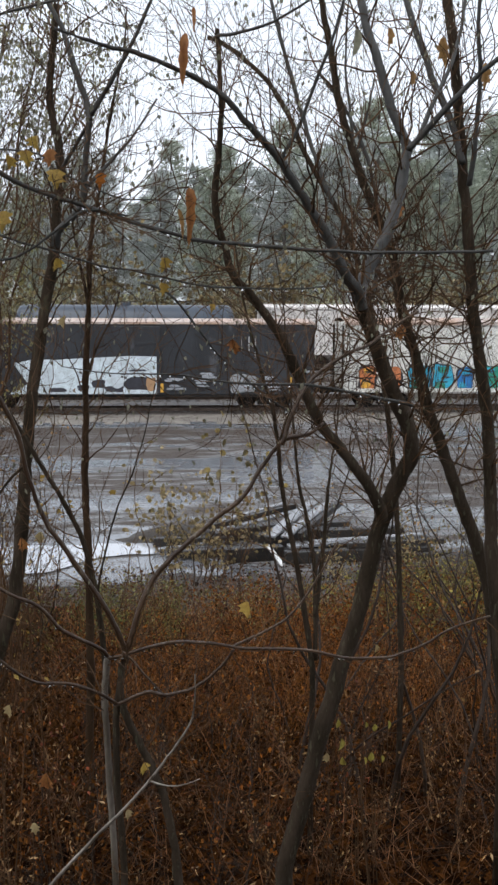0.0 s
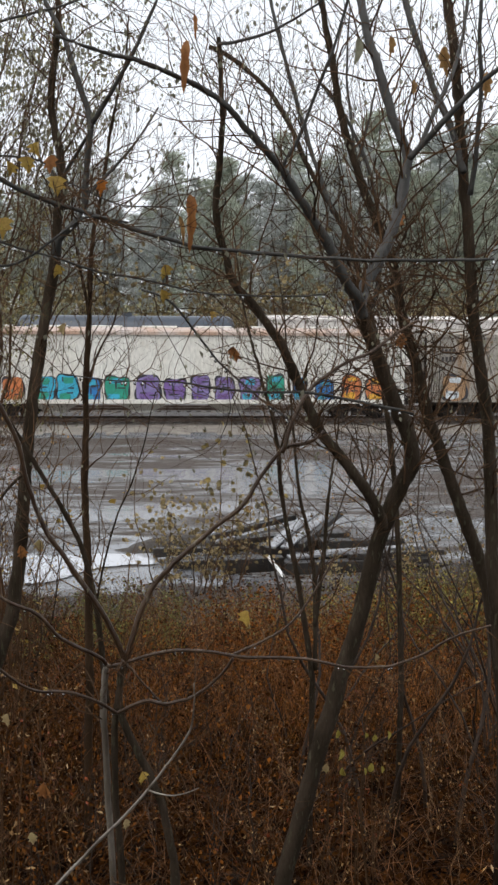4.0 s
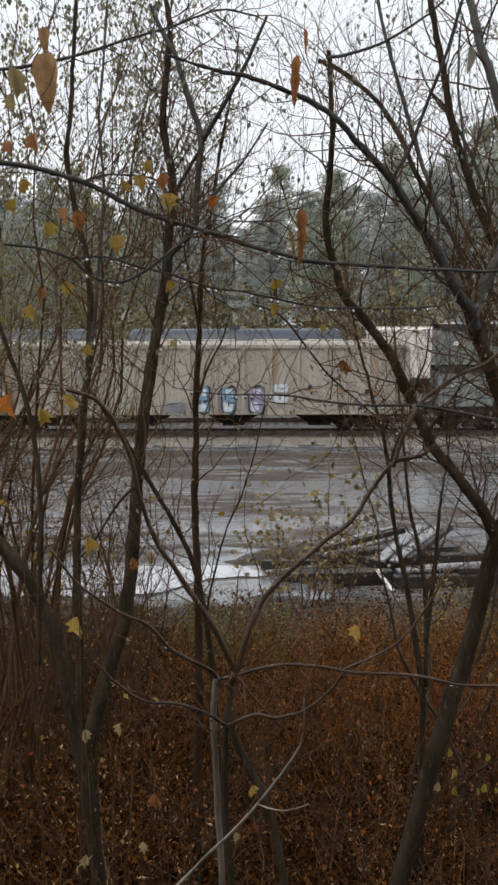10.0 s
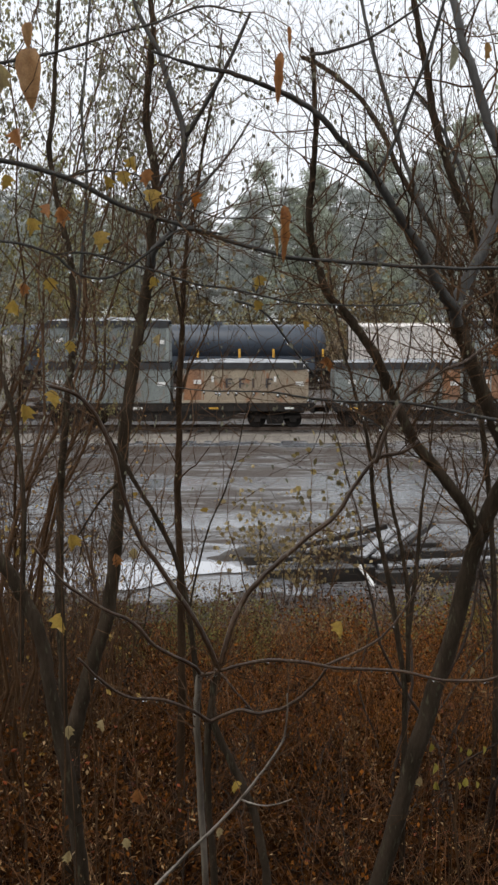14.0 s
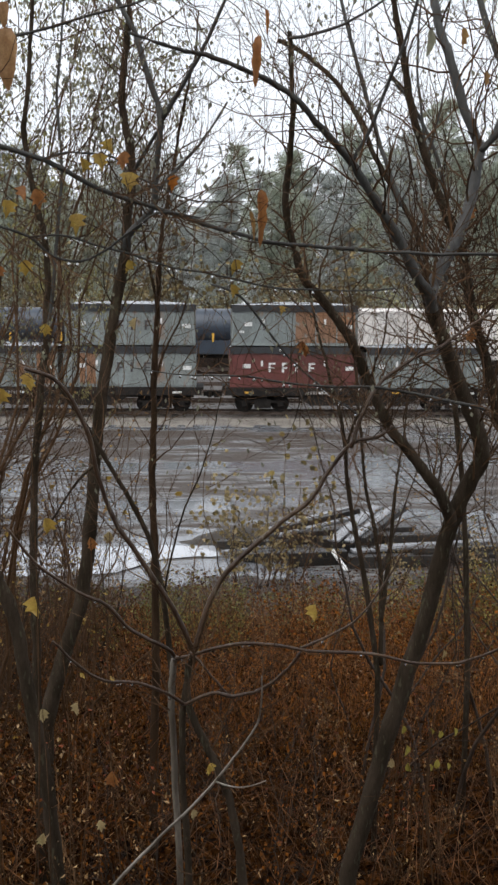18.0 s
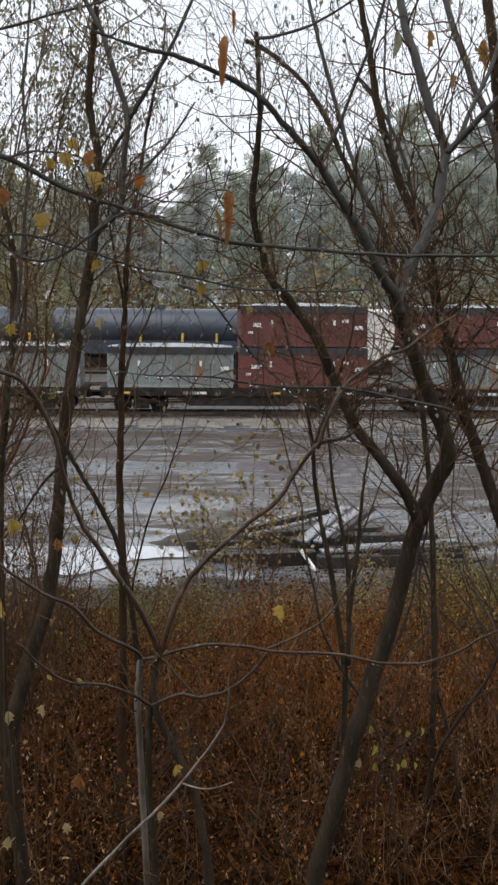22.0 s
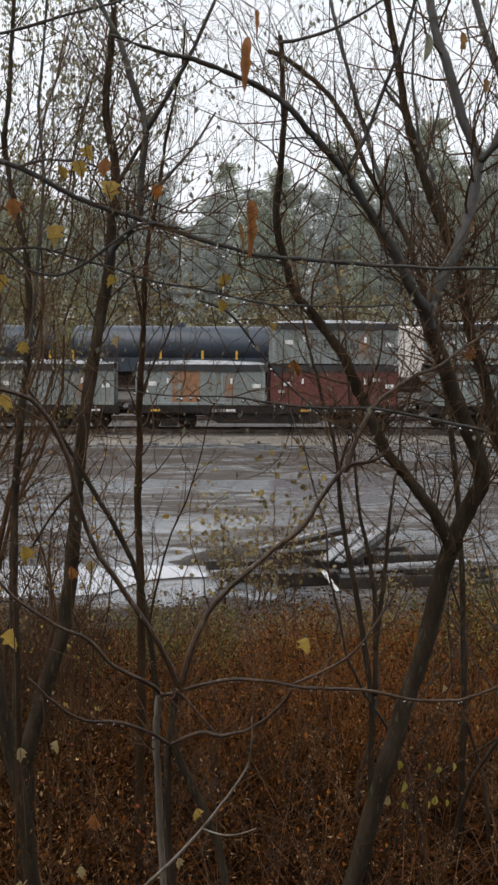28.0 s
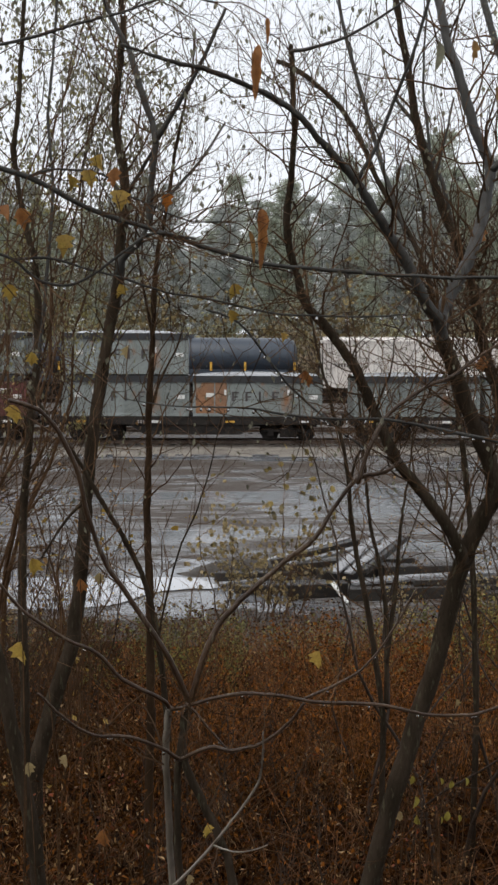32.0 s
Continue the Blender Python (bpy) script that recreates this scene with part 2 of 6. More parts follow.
    cinder=material("wet_shade_cinder", (0.085, 0.072, 0.06), (0.04, 0.034, 0.03), 0.6, 0.7, 10, 0.9),
    far_leaf=material("far_autumn_leaf", (0.2, 0.15, 0.06), (0.13, 0.1, 0.045), 0.7, 0.5, 6, 0.2, island=0.5, through_light=0.2),
)
PAINTS = {}


def spray(name, rgb):
    """Spray paint in one colour."""
    if name not in PAINTS:
        PAINTS[name] = material("spray_" + name, rgb, tuple(0.75 * v for v in rgb), 0.45, 3, 30, 0.05)
    return PAINTS[name]


def mud_material():
    """Wet grey yard mud: damp ground, streaks of standing water, wheel ruts."""
    m = bpy.data.materials.new("wet_yard_mud")
    m.use_nodes = True
    n, l = m.node_tree.nodes, m.node_tree.links
    b = n["Principled BSDF"]
    co = n.new("ShaderNodeTexCoord")
    mp = n.new("ShaderNodeMapping")
    mp.inputs["Scale"].default_value = (0.3, 1, 1)
    l.new(co.outputs["Object"], mp.inputs[0])
    tex = []
    for size, detail, twist in ((0.42, 6, 0.6), (1.9, 9, 0.8), (14, 5, 0), (0.13, 2, 0.3), (4.2, 7, 0.6)):
        t = n.new("ShaderNodeTexNoise")
        t.inputs["Scale"].default_value, t.inputs["Detail"].default_value, t.inputs["Distortion"].default_value = size, detail, twist
        l.new(mp.outputs[0], t.inputs["Vector"])
        tex.append(t.outputs[0])

    def ramp(src, a, c, lo, hi):
        r = n.new("ShaderNodeMapRange")
        for k, v in enumerate((a, c, lo, hi)):
            r.inputs[k + 1].default_value = v
        l.new(src, r.inputs[0])
        return r.outputs[0]

    def plus(a, k, c):
        x = n.new("ShaderNodeMath")
        x.operation = "MULTIPLY_ADD"
        x.inputs[1].default_value = k
        l.new(a, x.inputs[0]), l.new(c, x.inputs[2])
        return x.outputs[0]

    def mix(f, a, c):
        x = n.new("ShaderNodeMixRGB")
        l.new(f, x.inputs[0])
        for k, v in ((1, a), (2, c)):
            if isinstance(v, tuple):
                x.inputs[k].default_value = (*v, 1)
            else:
                l.new(v, x.inputs[k])
        return x.outputs[0]

    broad = plus(tex[3], 0.8, plus(tex[1], 0.75, tex[0]))
    water = ramp(broad, 1.285, 1.325, 0, 1)
    dry = mix(ramp(tex[4], 0.42, 0.6, 0, 0.8), (0.1, 0.097, 0.095), (0.21, 0.205, 0.2))
    dry = mix(ramp(broad, 1.24, 1.17, 0, 1), dry, (0.06, 0.046, 0.037))
    # the water's bluish base colour adds painted sky reflection to the real one
    l.new(mix(water, dry, (0.15, 0.155, 0.165)), b.inputs["Base Color"])
    l.new(ramp(water, 0, 1, 0.55, 0.13), b.inputs["Roughness"])
    l.new(ramp(water, 0, 1, 0.14, 0.6), b.inputs["Specular IOR Level"])
    bp = n.new("ShaderNodeBump")
    bp.inputs["Distance"].default_value = 0.04
    l.new(ramp(water, 0, 1, 0.9, 0.12), bp.inputs["Strength"])
    l.new(plus(tex[4], 1.5, tex[2]), bp.inputs["Height"]), l.new(bp.outputs[0], b.inputs["Normal"])
    return m


M["mud"] = mud_material()
water_mat = bpy.data.materials.new("sky_pale_puddle_water")
water_mat.use_nodes = True
pb = water_mat.node_tree.nodes["Principled BSDF"]
# pale base paints in part of the reflected sky; IOR raised above water's
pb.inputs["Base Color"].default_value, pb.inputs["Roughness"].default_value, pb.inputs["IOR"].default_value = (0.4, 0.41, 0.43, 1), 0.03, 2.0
M["water"] = water_mat
drop_mat = bpy.data.materials.new("water_drop")
drop_mat.use_nodes = True
db = drop_mat.node_tree.nodes["Principled BSDF"]
db.inputs["Transmission Weight"].default_value, db.inputs["Roughness"].default_value, db.inputs["IOR"].default_value = 1.0, 0.0, 1.33
M["drop"] = drop_mat


# ---- mesh tools ----
class Buf:
    """Gathers faces of one mesh."""

    def __init__(self):
        self.v, self.f, self.n = [], [], 0

    def add(self, verts, faces):
        self.v.extend(verts)
        k = self.n
        self.f.extend([tuple(i + k for i in face) for face in faces])
        self.n += len(verts)
        return self

    def box(self, x0, x1, y0, y1, z0, z1, m=None, chamfer=0.0):
        if chamfer:
            c = chamfer
            ring = [(x0 + c, y0), (x1 - c, y0), (x1, y0 + c), (x1, y1 - c), (x1 - c, y1), (x0 + c, y1), (x0, y1 - c), (x0, y0 + c)]
            inner = [(x0 + c, y0 + c), (x1 - c, y0 + c), (x1 - c, y0 + c), (x1 - c, y1 - c), (x1 - c, y1 - c), (x0 + c, y1 - c), (x0 + c, y1 - c), (x0 + c, y0 + c)]
            vs = [(*p, z0) for p in inner] + [(*p, z0 + c) for p in ring] + [(*p, z1 - c) for p in ring] + [(*p, z1) for p in inner]
            fs = [tuple(range(7, -1, -1)), tuple(range(24, 32))]
            for s in (0, 8, 16):
                fs += [(s + i, s + (i + 1) % 8, s + 8 + (i + 1) % 8, s + 8 + i) for i in range(8)]
        else:
            vs = [(x0, y0, z0), (x1, y0, z0), (x1, y1, z0), (x0, y1, z0), (x0, y0, z1), (x1, y0, z1), (x1, y1, z1), (x0, y1, z1)]
            fs = [(3, 2, 1, 0), (4, 5, 6, 7), (0, 1, 5, 4), (1, 2, 6, 5), (2, 3, 7, 6), (3, 0, 4, 7)]
        if m is not None:
            vs = [tuple(m @ Vector(p)) for p in vs]
        return self.add(vs, fs)

    def tube(self, pts, radii, sides=6, cap=True, dome=False):
        """A round bar along points."""
        pts = [Vector(p) for p in pts]
        vs, fs, a = [], [], None
        for i, p in enumerate(pts):
            d = (pts[min(i + 1, len(pts) - 1)] - pts[max(i - 1, 0)]).normalized()
            if a is None:
                a = d.cross(Vector((0.31, 0.87, 0.38)))
            a = a - d * a.dot(d)
            a = a.normalized() if a.length > 1e-6 else d.orthogonal().normalized()
            b = d.cross(a)
            r = radii[i]
            for k in range(sides):
                w = 2 * math.pi * k / sides
                vs.append(tuple(p + a * (r * math.cos(w)) + b * (r * math.sin(w))))
        for i in range(len(pts) - 1):
            for k in range(sides):
                fs.append((i * sides + k, i * sides + (k + 1) % sides, (i + 1) * sides + (k + 1) % sides, (i + 1) * sides + k))
        if cap:
            n = len(pts) - 1
            for end, i, j in ((0, 0, 1), (1, n, n - 1)):
                out = (pts[i] - pts[j]).normalized() * (radii[i] * 0.5 if dome else 0.0)
                vs.append(tuple(pts[i] + out))
                tip = len(vs) - 1
                for k in range(sides):
                    a0, a1 = i * sides + k, i * sides + (k + 1) % sides
                    fs.append((a1, a0, tip) if end == 0 else (a0, a1, tip))
        return self.add(vs, fs)

    def disc_x(self, x0, x1, y, z, r, sides=20):
        return self.tube([(x0, y, z), (x1, y, z)], [r, r], sides)

    def disc_y(self, x, y0, y1, z, r, sides=20):
        return self.tube([(x, y0, z), (x, y1, z)], [r, r], sides)


def part(name, buf, mat, parent=None, label="", smooth=False):
    """One mesh object, under a thing or a part."""
    me = bpy.data.meshes.new(name)
    me.from_pydata(buf.v, [], buf.f)
    me.materials.append(mat)
    if smooth:
        me.polygons.foreach_set("use_smooth", [True] * len(me.polygons))
    me.update()
    ob = new(name, me)
    ob.parent = parent
    return tagged(ob, label)


def thing(name, label, category, m=None, group="", kind=""):
    """The base of a thing that parents its parts."""
    ob = new(name)
    ob.empty_display_size = 0.2
    if m is not None:
        ob.matrix_basis = m
    return tagged(ob, label, category, group, kind)


def noise2(x, y, s):
    return noise.noise((x * s, y * s, 3.7))


# ---- ground ----
PROFILE_Y = [-400, -6, 0, 2, 4, 7, 12, 17, 20, 60, 3000]
PROFILE_Z = [4.3, 4.2, 4.0, 3.55, 2.7, 1.55, 0.7, 0.22, 0.0, 0.0, 0.0]


def ground_z(x, y):
    z = float(np.interp(y, PROFILE_Y, PROFILE_Z))
    bank = min(1.0, max(0.0, (21 - y) / 6))
    yard = 1 - bank
    rough = 0.1 * noise2(x, y, 0.6) * bank + (0.035 * noise2(x, y, 0.35) + 0.015 * noise2(x, y, 1.4)) * yard * (1 if y < 50 else 0)
    if 19 < y < 28 and -11 < x < 3:
        pan = math.exp(-(((x + 4.2) / 6.0) ** 6) - (((y - 23.1) / 2.3) ** 6))
        return (z + rough) * (1 - pan) - 0.06 * pan
    return z + rough


def build_ground():
    xs = sorted({*np.arange(-14, 24.01, 0.35).round(3).tolist(), *np.linspace(-60, 70, 40).round(2).tolist(), -3000.0, -1000.0, -300.0, -120.0, 120.0, 300.0, 1000.0, 3000.0})
    ys = sorted({*np.arange(-4, 30.01, 0.3).round(3).tolist(), *np.arange(30, 60.01, 0.8).round(3).tolist(), -3000.0, -400.0, -100.0, -30.0, -10.0, 70.0, 85.0, 100.0, 130.0, 160.0, 200.0, 260.0, 400.0, 1000.0, 3000.0})
    nx = len(xs)
    b = Buf()
    b.v = [(x, y, ground_z(x, y)) for y in ys for x in xs]
    b.f = [(j * nx + i, j * nx + i + 1, (j + 1) * nx + i + 1, (j + 1) * nx + i) for j in range(len(ys) - 1) for i in range(nx - 1)]
    g = part("ground", b, M["mud"], smooth=True)
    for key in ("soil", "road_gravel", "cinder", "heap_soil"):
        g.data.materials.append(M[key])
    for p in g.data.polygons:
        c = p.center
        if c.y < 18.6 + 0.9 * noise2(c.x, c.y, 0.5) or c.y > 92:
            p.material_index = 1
        elif c.y < (21.1 if c.x < 0 else 21.6) + 0.7 * noise2(c.x, c.y, 0.8):
            p.material_index = 4
        elif 48.7 + 0.5 * noise2(c.x, 7.0, 0.35) + 0.3 * noise2(c.x, 2.0, 1.3) < c.y < 52.4:
            p.material_index = 2
        elif c.y >= 52.4:
            p.material_index = 3
    tagged(g, "wet grey mud yard below a brown leafy bank", "ground", kind="structure")
    w = Buf()
    edge = np.linspace(-8.6, 0.95, 60)
    far = [24.5 + 0.16 * noise2(x, 3.0, 1.1) + 0.1 * noise2(x, 9.0, 3.5) - 0.5 * max(0.0, x - 0.1) for x in edge]
    near = [21.75 + 1.75 / (1 + math.exp(-(x + 1.5) * 3.0)) + 0.22 * noise2(x, 5.0, 0.9) + 0.12 * noise2(x, 7.0, 3.1) for x in edge]
    ring = [(x, min(a, b - 0.02), -0.03) for x, a, b in zip(edge, near, far)] + [(x, b, -0.03) for x, b in zip(edge[::-1], far[::-1])]
    w.add(ring, [(i, i + 1, 118 - i, 119 - i) for i in range(59)])
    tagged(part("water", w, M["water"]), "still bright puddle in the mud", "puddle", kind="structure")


RAIL = 0.2


def build_track(y, name, ties=True, x0=-45.0, x1=60.0):
    """Ballast, ties and two rails of one track."""
    bed = Buf()
    n = 70
    rng = random.Random(int(y))
    prof = [(-2.2, -0.06), (-1.7, RAIL - 0.2), (1.7, RAIL - 0.2), (2.2, -0.06)]
    for i in range(n + 1):
        x = x0 + (x1 - x0) * i / n
        bed.v += [(x, y + py + 0.12 * rng.uniform(-1, 1), pz + 0.02 * rng.uniform(-1, 1)) for py, pz in prof]
    bed.f = [(i * 4 + k, (i + 1) * 4 + k, (i + 1) * 4 + k + 1, i * 4 + k + 1) for i in range(n) for k in range(3)]
    bed.n = len(bed.v)
    # the train's own bed is darker: shade below the cars put into its colour
    t = part(name, bed, M["cinder" if y < 58 else "gravel"])
    tagged(t, "gravel track bed with wooden ties and rusty rails", "railway track", kind="structure")
    if ties:
        tb = Buf().box(-0.12, 0.12, -1.3, 1.3, RAIL - 0.3, RAIL - 0.15, chamfer=0.01)
        first = part("tie", tb, M["tie"], t)
        first.location = (x0 + 15, y, 0)
        for i in range(1, 130):
            o = first.copy()
            scene.collection.objects.link(o)
            o.location = (x0 + 15 + i * 0.55, y + rng.uniform(-0.05, 0.05), rng.uniform(-0.01, 0.01))
    for s in (-0.72, 0.72):
        r = Buf().box(x0, x1, y + s - 0.07, y + s + 0.07, RAIL - 0.15, RAIL - 0.13)
        r.box(x0, x1, y + s - 0.012, y + s + 0.012, RAIL - 0.13, RAIL - 0.035)
        r.box(x0, x1, y + s - 0.036, y + s + 0.036, RAIL - 0.035, RAIL)
        part("rail", r, M["rail"], t)


build_ground()
for ty in (54.3, 60.5, 66.5, 73.0, 89.6):
    build_track(ty, "track_" + str(int(ty)), ties=ty < 70)


# ---- rolling stock ----
TRAIN_Y, PACE, START, END = 54.3, 4.68, 0.0, 32.0
K = 0.02779
MOVING, WHEELS = [], []


def train_x(s, t):
    """Where a point s metres along the train stands at t seconds."""
    return 6.225 + s - PACE * t


def keep_moving(ob, s, z):
    MOVING.append((ob, s, z))
    return ob


def bogie(car, x, spin=True):
    """A two-axle truck: side frames with springs, bolster, wheel sets."""
    fr = Buf()
    for s in (-1, 1):
        y0, y1 = sorted((s * 0.98, s * 1.12))
        fr.box(x - 1.25, x + 1.25, y0, y1, 0.46, 0.6, chamfer=0.02)
        fr.box(x - 0.42, x + 0.42, y0 - 0.02, y1 + 0.02, 0.2, 0.66, chamfer=0.03)
        for d in (-0.9, 0.9):
            fr.box(x + d - 0.17, x + d + 0.17, y0 - 0.03, y1 + 0.03, 0.27, 0.58, chamfer=0.03)
        for d in (-0.2, 0.0, 0.2):
            fr.disc_y(x + d, y0 - 0.05, y1 + 0.05, 0.36, 0.08, 8)
    fr.box(x - 0.22, x + 0.22, -1.1, 1.1, 0.48, 0.78)
    part("bogie_frame", fr, M["frame"], car)
    for d in (-0.9, 0.9):
        w = Buf()
        for s in (-0.75, 0.75):
            w.disc_y(0, s - 0.065, s + 0.065, 0, 0.42, 22)
            w.disc_y(0, s - 0.1 * (1 if s > 0 else -1), s - 0.065 * (1 if s > 0 else -1), 0, 0.455, 22)
            for k in range(5):
                a = 2 * math.pi * k / 5
                w.disc_y(0.22 * math.cos(a), s - 0.075, s + 0.075, 0.22 * math.sin(a), 0.05, 6)
        w.disc_y(0, -1.1, 1.1, 0, 0.09, 10)
        ob = part("wheel_set", w, M["frame"], car, "steel wheels on one axle")
        ob.location = (x + d, 0, 0.42)
        if spin:
            WHEELS.append((ob, x + d))


def coupler(car, x, s):
    c = Buf().box(min(x, x + s * 0.75), max(x, x + s * 0.75), -0.1, 0.1, 0.72, 0.95, chamfer=0.02)
    c.box(x + s * 0.65 - 0.13, x + s * 0.65 + 0.13, -0.16, 0.14, 0.66, 1.0, chamfer=0.04)
    part("coupler", c, M["frame"], car)


def ladder(car, x, y, z0, z1, mat):
    lad = Buf()
    for d in (-0.2, 0.2):
        lad.tube([(x + d, y, z0), (x + d, y, z1)], [0.018] * 2, 5)
    for k in range(int((z1 - z0) / 0.34)):
        lad.tube([(x - 0.2, y - 0.02, z0 + 0.2 + 0.34 * k), (x + 0.2, y - 0.02, z0 + 0.2 + 0.34 * k)], [0.014] * 2, 5)
    part("ladder", lad, mat, car)


def plate(car, name, x0, x1, z0, z1, mat, y=-1.53, label="", round_by=0.0):
    """A flat mark on the side: stencil bar, placard or spray-painted letter shape."""
    b = Buf()
    if round_by:
        pts = []
        for cx, cz, a0 in ((x1 - round_by, z0 + round_by, -90), (x1 - round_by, z1 - round_by, 0), (x0 + round_by, z1 - round_by, 90), (x0 + round_by, z0 + round_by, 180)):
            for k in range(5):
                a = radians(a0 + 22.5 * k)
                pts.append((cx + round_by * math.cos(a), cz + round_by * math.sin(a)))
        n = len(pts)
        b.add([(px, y, pz) for px, pz in pts] + [(px, y + 0.012, pz) for px, pz in pts],
              [tuple(range(n))] + [(i, i + n, (i + 1) % n + n, (i + 1) % n) for i in range(n)])
    else:
        b.box(x0, x1, y, y + 0.012, z0, z1)
    return part(name, b, mat, car, label)


def blob(car, name, x0, x1, z0, z1, mat, y, rng, label=""):
    """A loose hand-sprayed patch: a squarish outline with a wobble."""
    cx, cz, rx, rz = (x0 + x1) / 2, (z0 + z1) / 2, (x1 - x0) / 2, (z1 - z0) / 2
    n, ph, ph2 = 28, rng.uniform(0, 6.28), rng.uniform(0, 6.28)
    pts = []
    for k in range(n):
        a = 2 * math.pi * k / n
        c, sn = math.cos(a), math.sin(a)
        r = 1 / (abs(c) ** 5 + abs(sn) ** 5) ** 0.2 * (1 + 0.07 * math.sin(3 * a + ph) + 0.05 * math.sin(5 * a + ph2))
        pts.append((cx + rx * r * c, cz + rz * r * sn))
    b = Buf()
    b.add([(px, y, pz) for px, pz in pts] + [(px, y + 0.006, pz) for px, pz in pts], [tuple(range(n))] + [(i, i + n, (i + 1) % n + n, (i + 1) % n) for i in range(n)])
    return part(name, b, mat, car, label)


def spray_letter(car, x0, x1, z0, z1, colour, core, rng, y):
    """One bulging sprayed shape: dark outline, coloured fill, lighter core, dark strokes."""
    dark = spray("outline", (0.04, 0.04, 0.05))
    edge = blob(car, "spray_outline", x0, x1, z0, z1, dark, y, rng)
    w, h = x1 - x0, z1 - z0
    blob(edge, "spray_fill", x0 + 0.06, x1 - 0.06, z0 + 0.07, z1 - 0.06, colour, y - 0.004, rng)
    blob(edge, "spray_core", x0 + 0.15 * w, x0 + rng.uniform(0.55, 0.8) * w, z0 + 0.12, z0 + rng.uniform(0.3, 0.45) * h, core, y - 0.008, rng)
    blob(edge, "spray_core", x0 + 0.3 * w, x0 + 0.75 * w, z1 - rng.uniform(0.25, 0.35) * h, z1 - 0.14, core, y - 0.008, rng)
    for k in range(3):
        a, c = x0 + rng.uniform(0.15, 0.6) * w, z0 + rng.uniform(0.2, 0.75) * h
        if rng.random() < 0.5:
            blob(edge, "spray_stroke", a, a + 0.07, c, min(c + rng.uniform(0.2, 0.45), z1 - 0.1), dark, y - 0.011 - 0.002 * k, rng)
        else:
            blob(edge, "spray_stroke", a, min(a + rng.uniform(0.25, 0.5), x1 - 0.08), c, c + 0.07, dark, y - 0.011 - 0.002 * k, rng)


def spread(car, name, buf, mat, xs):
    """The same piece at several places along a car."""
    first = part(name, buf, mat, car)
    first.location.x = xs[0]
    for x in xs[1:]:
        o = first.copy()
        scene.collection.objects.link(o)
        o.location.x = x


def stencil(car, x, z, n, size, mat, y, rng, gap=0.35):
    """A row of unreadable stencilled marks, as bars."""
    for i in range(n):
        w = size * rng.uniform(0.45, 0.6)
        plate(car, "stencil_mark", x, x + w, z, z + size, mat, y)
        x += w + size * gap


def box_freight_car(s0, s1):
    """The long black box car with sprayed white panels."""
    L = (s1 - s0) * K
    car = thing("box_car", "long black freight box car with white sprayed panels", "freight car", group="moving freight train")
    h = L / 2
    body = Buf().box(-h, h, -1.5, 1.5, 0.72, 4.3, chamfer=0.04)
    part("body", body, M["black_paint"], car)
    roof = Buf()
    for i in range(20):
        x0 = -h + L * i / 20
        roof.add([(x0, -1.56, 4.3), (x0 + L / 20 - 0.03, -1.56, 4.3), (x0 + L / 20 - 0.03, 0, 4.46), (x0, 0, 4.46), (x0 + L / 20 - 0.03, 1.56, 4.3), (x0, 1.56, 4.3)], [(0, 1, 2, 3), (3, 2, 4, 5)])
    roof.box(-h, h, -1.58, -1.5, 4.2, 4.3).box(-h, h, 1.5, 1.58, 4.2, 4.3)
    part("roof", roof, M["roof_paint"], car, "rust-pink weathered roof edge")
    post = Buf().box(-0.05, 0.05, -1.56, -1.495, 0.8, 4.2)
    spread(car, "side_post", post, M["black_paint"], [x for x in (-h + 0.1 + (L - 0.2) * i / 16 for i in range(17)) if abs(x) > 1.7])
    door = Buf().box(-1.6, 1.6, -1.6, -1.5, 0.85, 4.1, chamfer=0.02)
    leaf_door = part("door", door, M["black_paint"], car, "sliding side door")
    for z in (1.6, 2.4, 3.2):
        part("door_rib", Buf().box(-1.5, 1.5, -1.63, -1.59, z, z + 0.12), M["black_paint"], leaf_door)
    part("underframe", Buf().box(-h + 0.3, h - 0.3, -1.0, 1.0, 0.6, 0.72).box(-h, h, -1.5, -1.4, 0.62, 0.74), M["frame"], car)
    rng = random.Random(5)
    right = h
    white = spray("white", (0.6, 0.66, 0.7))
    chalk = spray("chalk", (0.4, 0.42, 0.45))
    pale = spray("ice_white", (0.66, 0.74, 0.78))
    sheet = Buf()
    edge = [(-540, 0.8), (-282, 0.8), (-282, 2.62), (-330, 2.66), (-380, 2.58), (-440, 2.5), (-500, 2.46), (-530, 2.3), (-516, 1.7), (-505, 1.3)]
    ring = [(a * K + right, z) for a, z in edge]
    sheet.add([(x, -1.648, z) for x, z in ring] + [(x, -1.64, z) for x, z in ring], [tuple(range(10))] + [(i, i + 10, (i + 1) % 10 + 10, (i + 1) % 10) for i in range(10)])
    panel = part("spray_panel", sheet, pale, car, "big pale blue-white sprayed panel")
    dark = spray("outline", (0.04, 0.04, 0.05))
    for a, b, z0, z1, mat in ((-338, -292, 1.0, 1.62, "d"), (-372, -340, 0.9, 1.2, "d"), (-395, -372, 1.1, 1.5, "d"), (-362, -340, 1.1, 1.75, "w"), (-300, -284, 0.95, 1.6, "t"), (-420, -400, 0.95, 1.25, "d"),
                              (-470, -440, 0.9, 1.1, "d"), (-330, -300, 1.9, 2.0, "d"), (-480, -462, 1.4, 2.1, "w")):
        blob(panel, "spray_stroke", a * K + right, b * K + right, z0, z1, {"d": dark, "w": white, "t": spray("tan", (0.45, 0.27, 0.14))}[mat], -1.652 - 0.003 * (mat != "d"), rng)
    blob(car, "spray_patch", -152 * K + right, -104 * K + right, 0.85, 1.75, spray("dim_white", (0.34, 0.35, 0.36)), -1.578, rng)
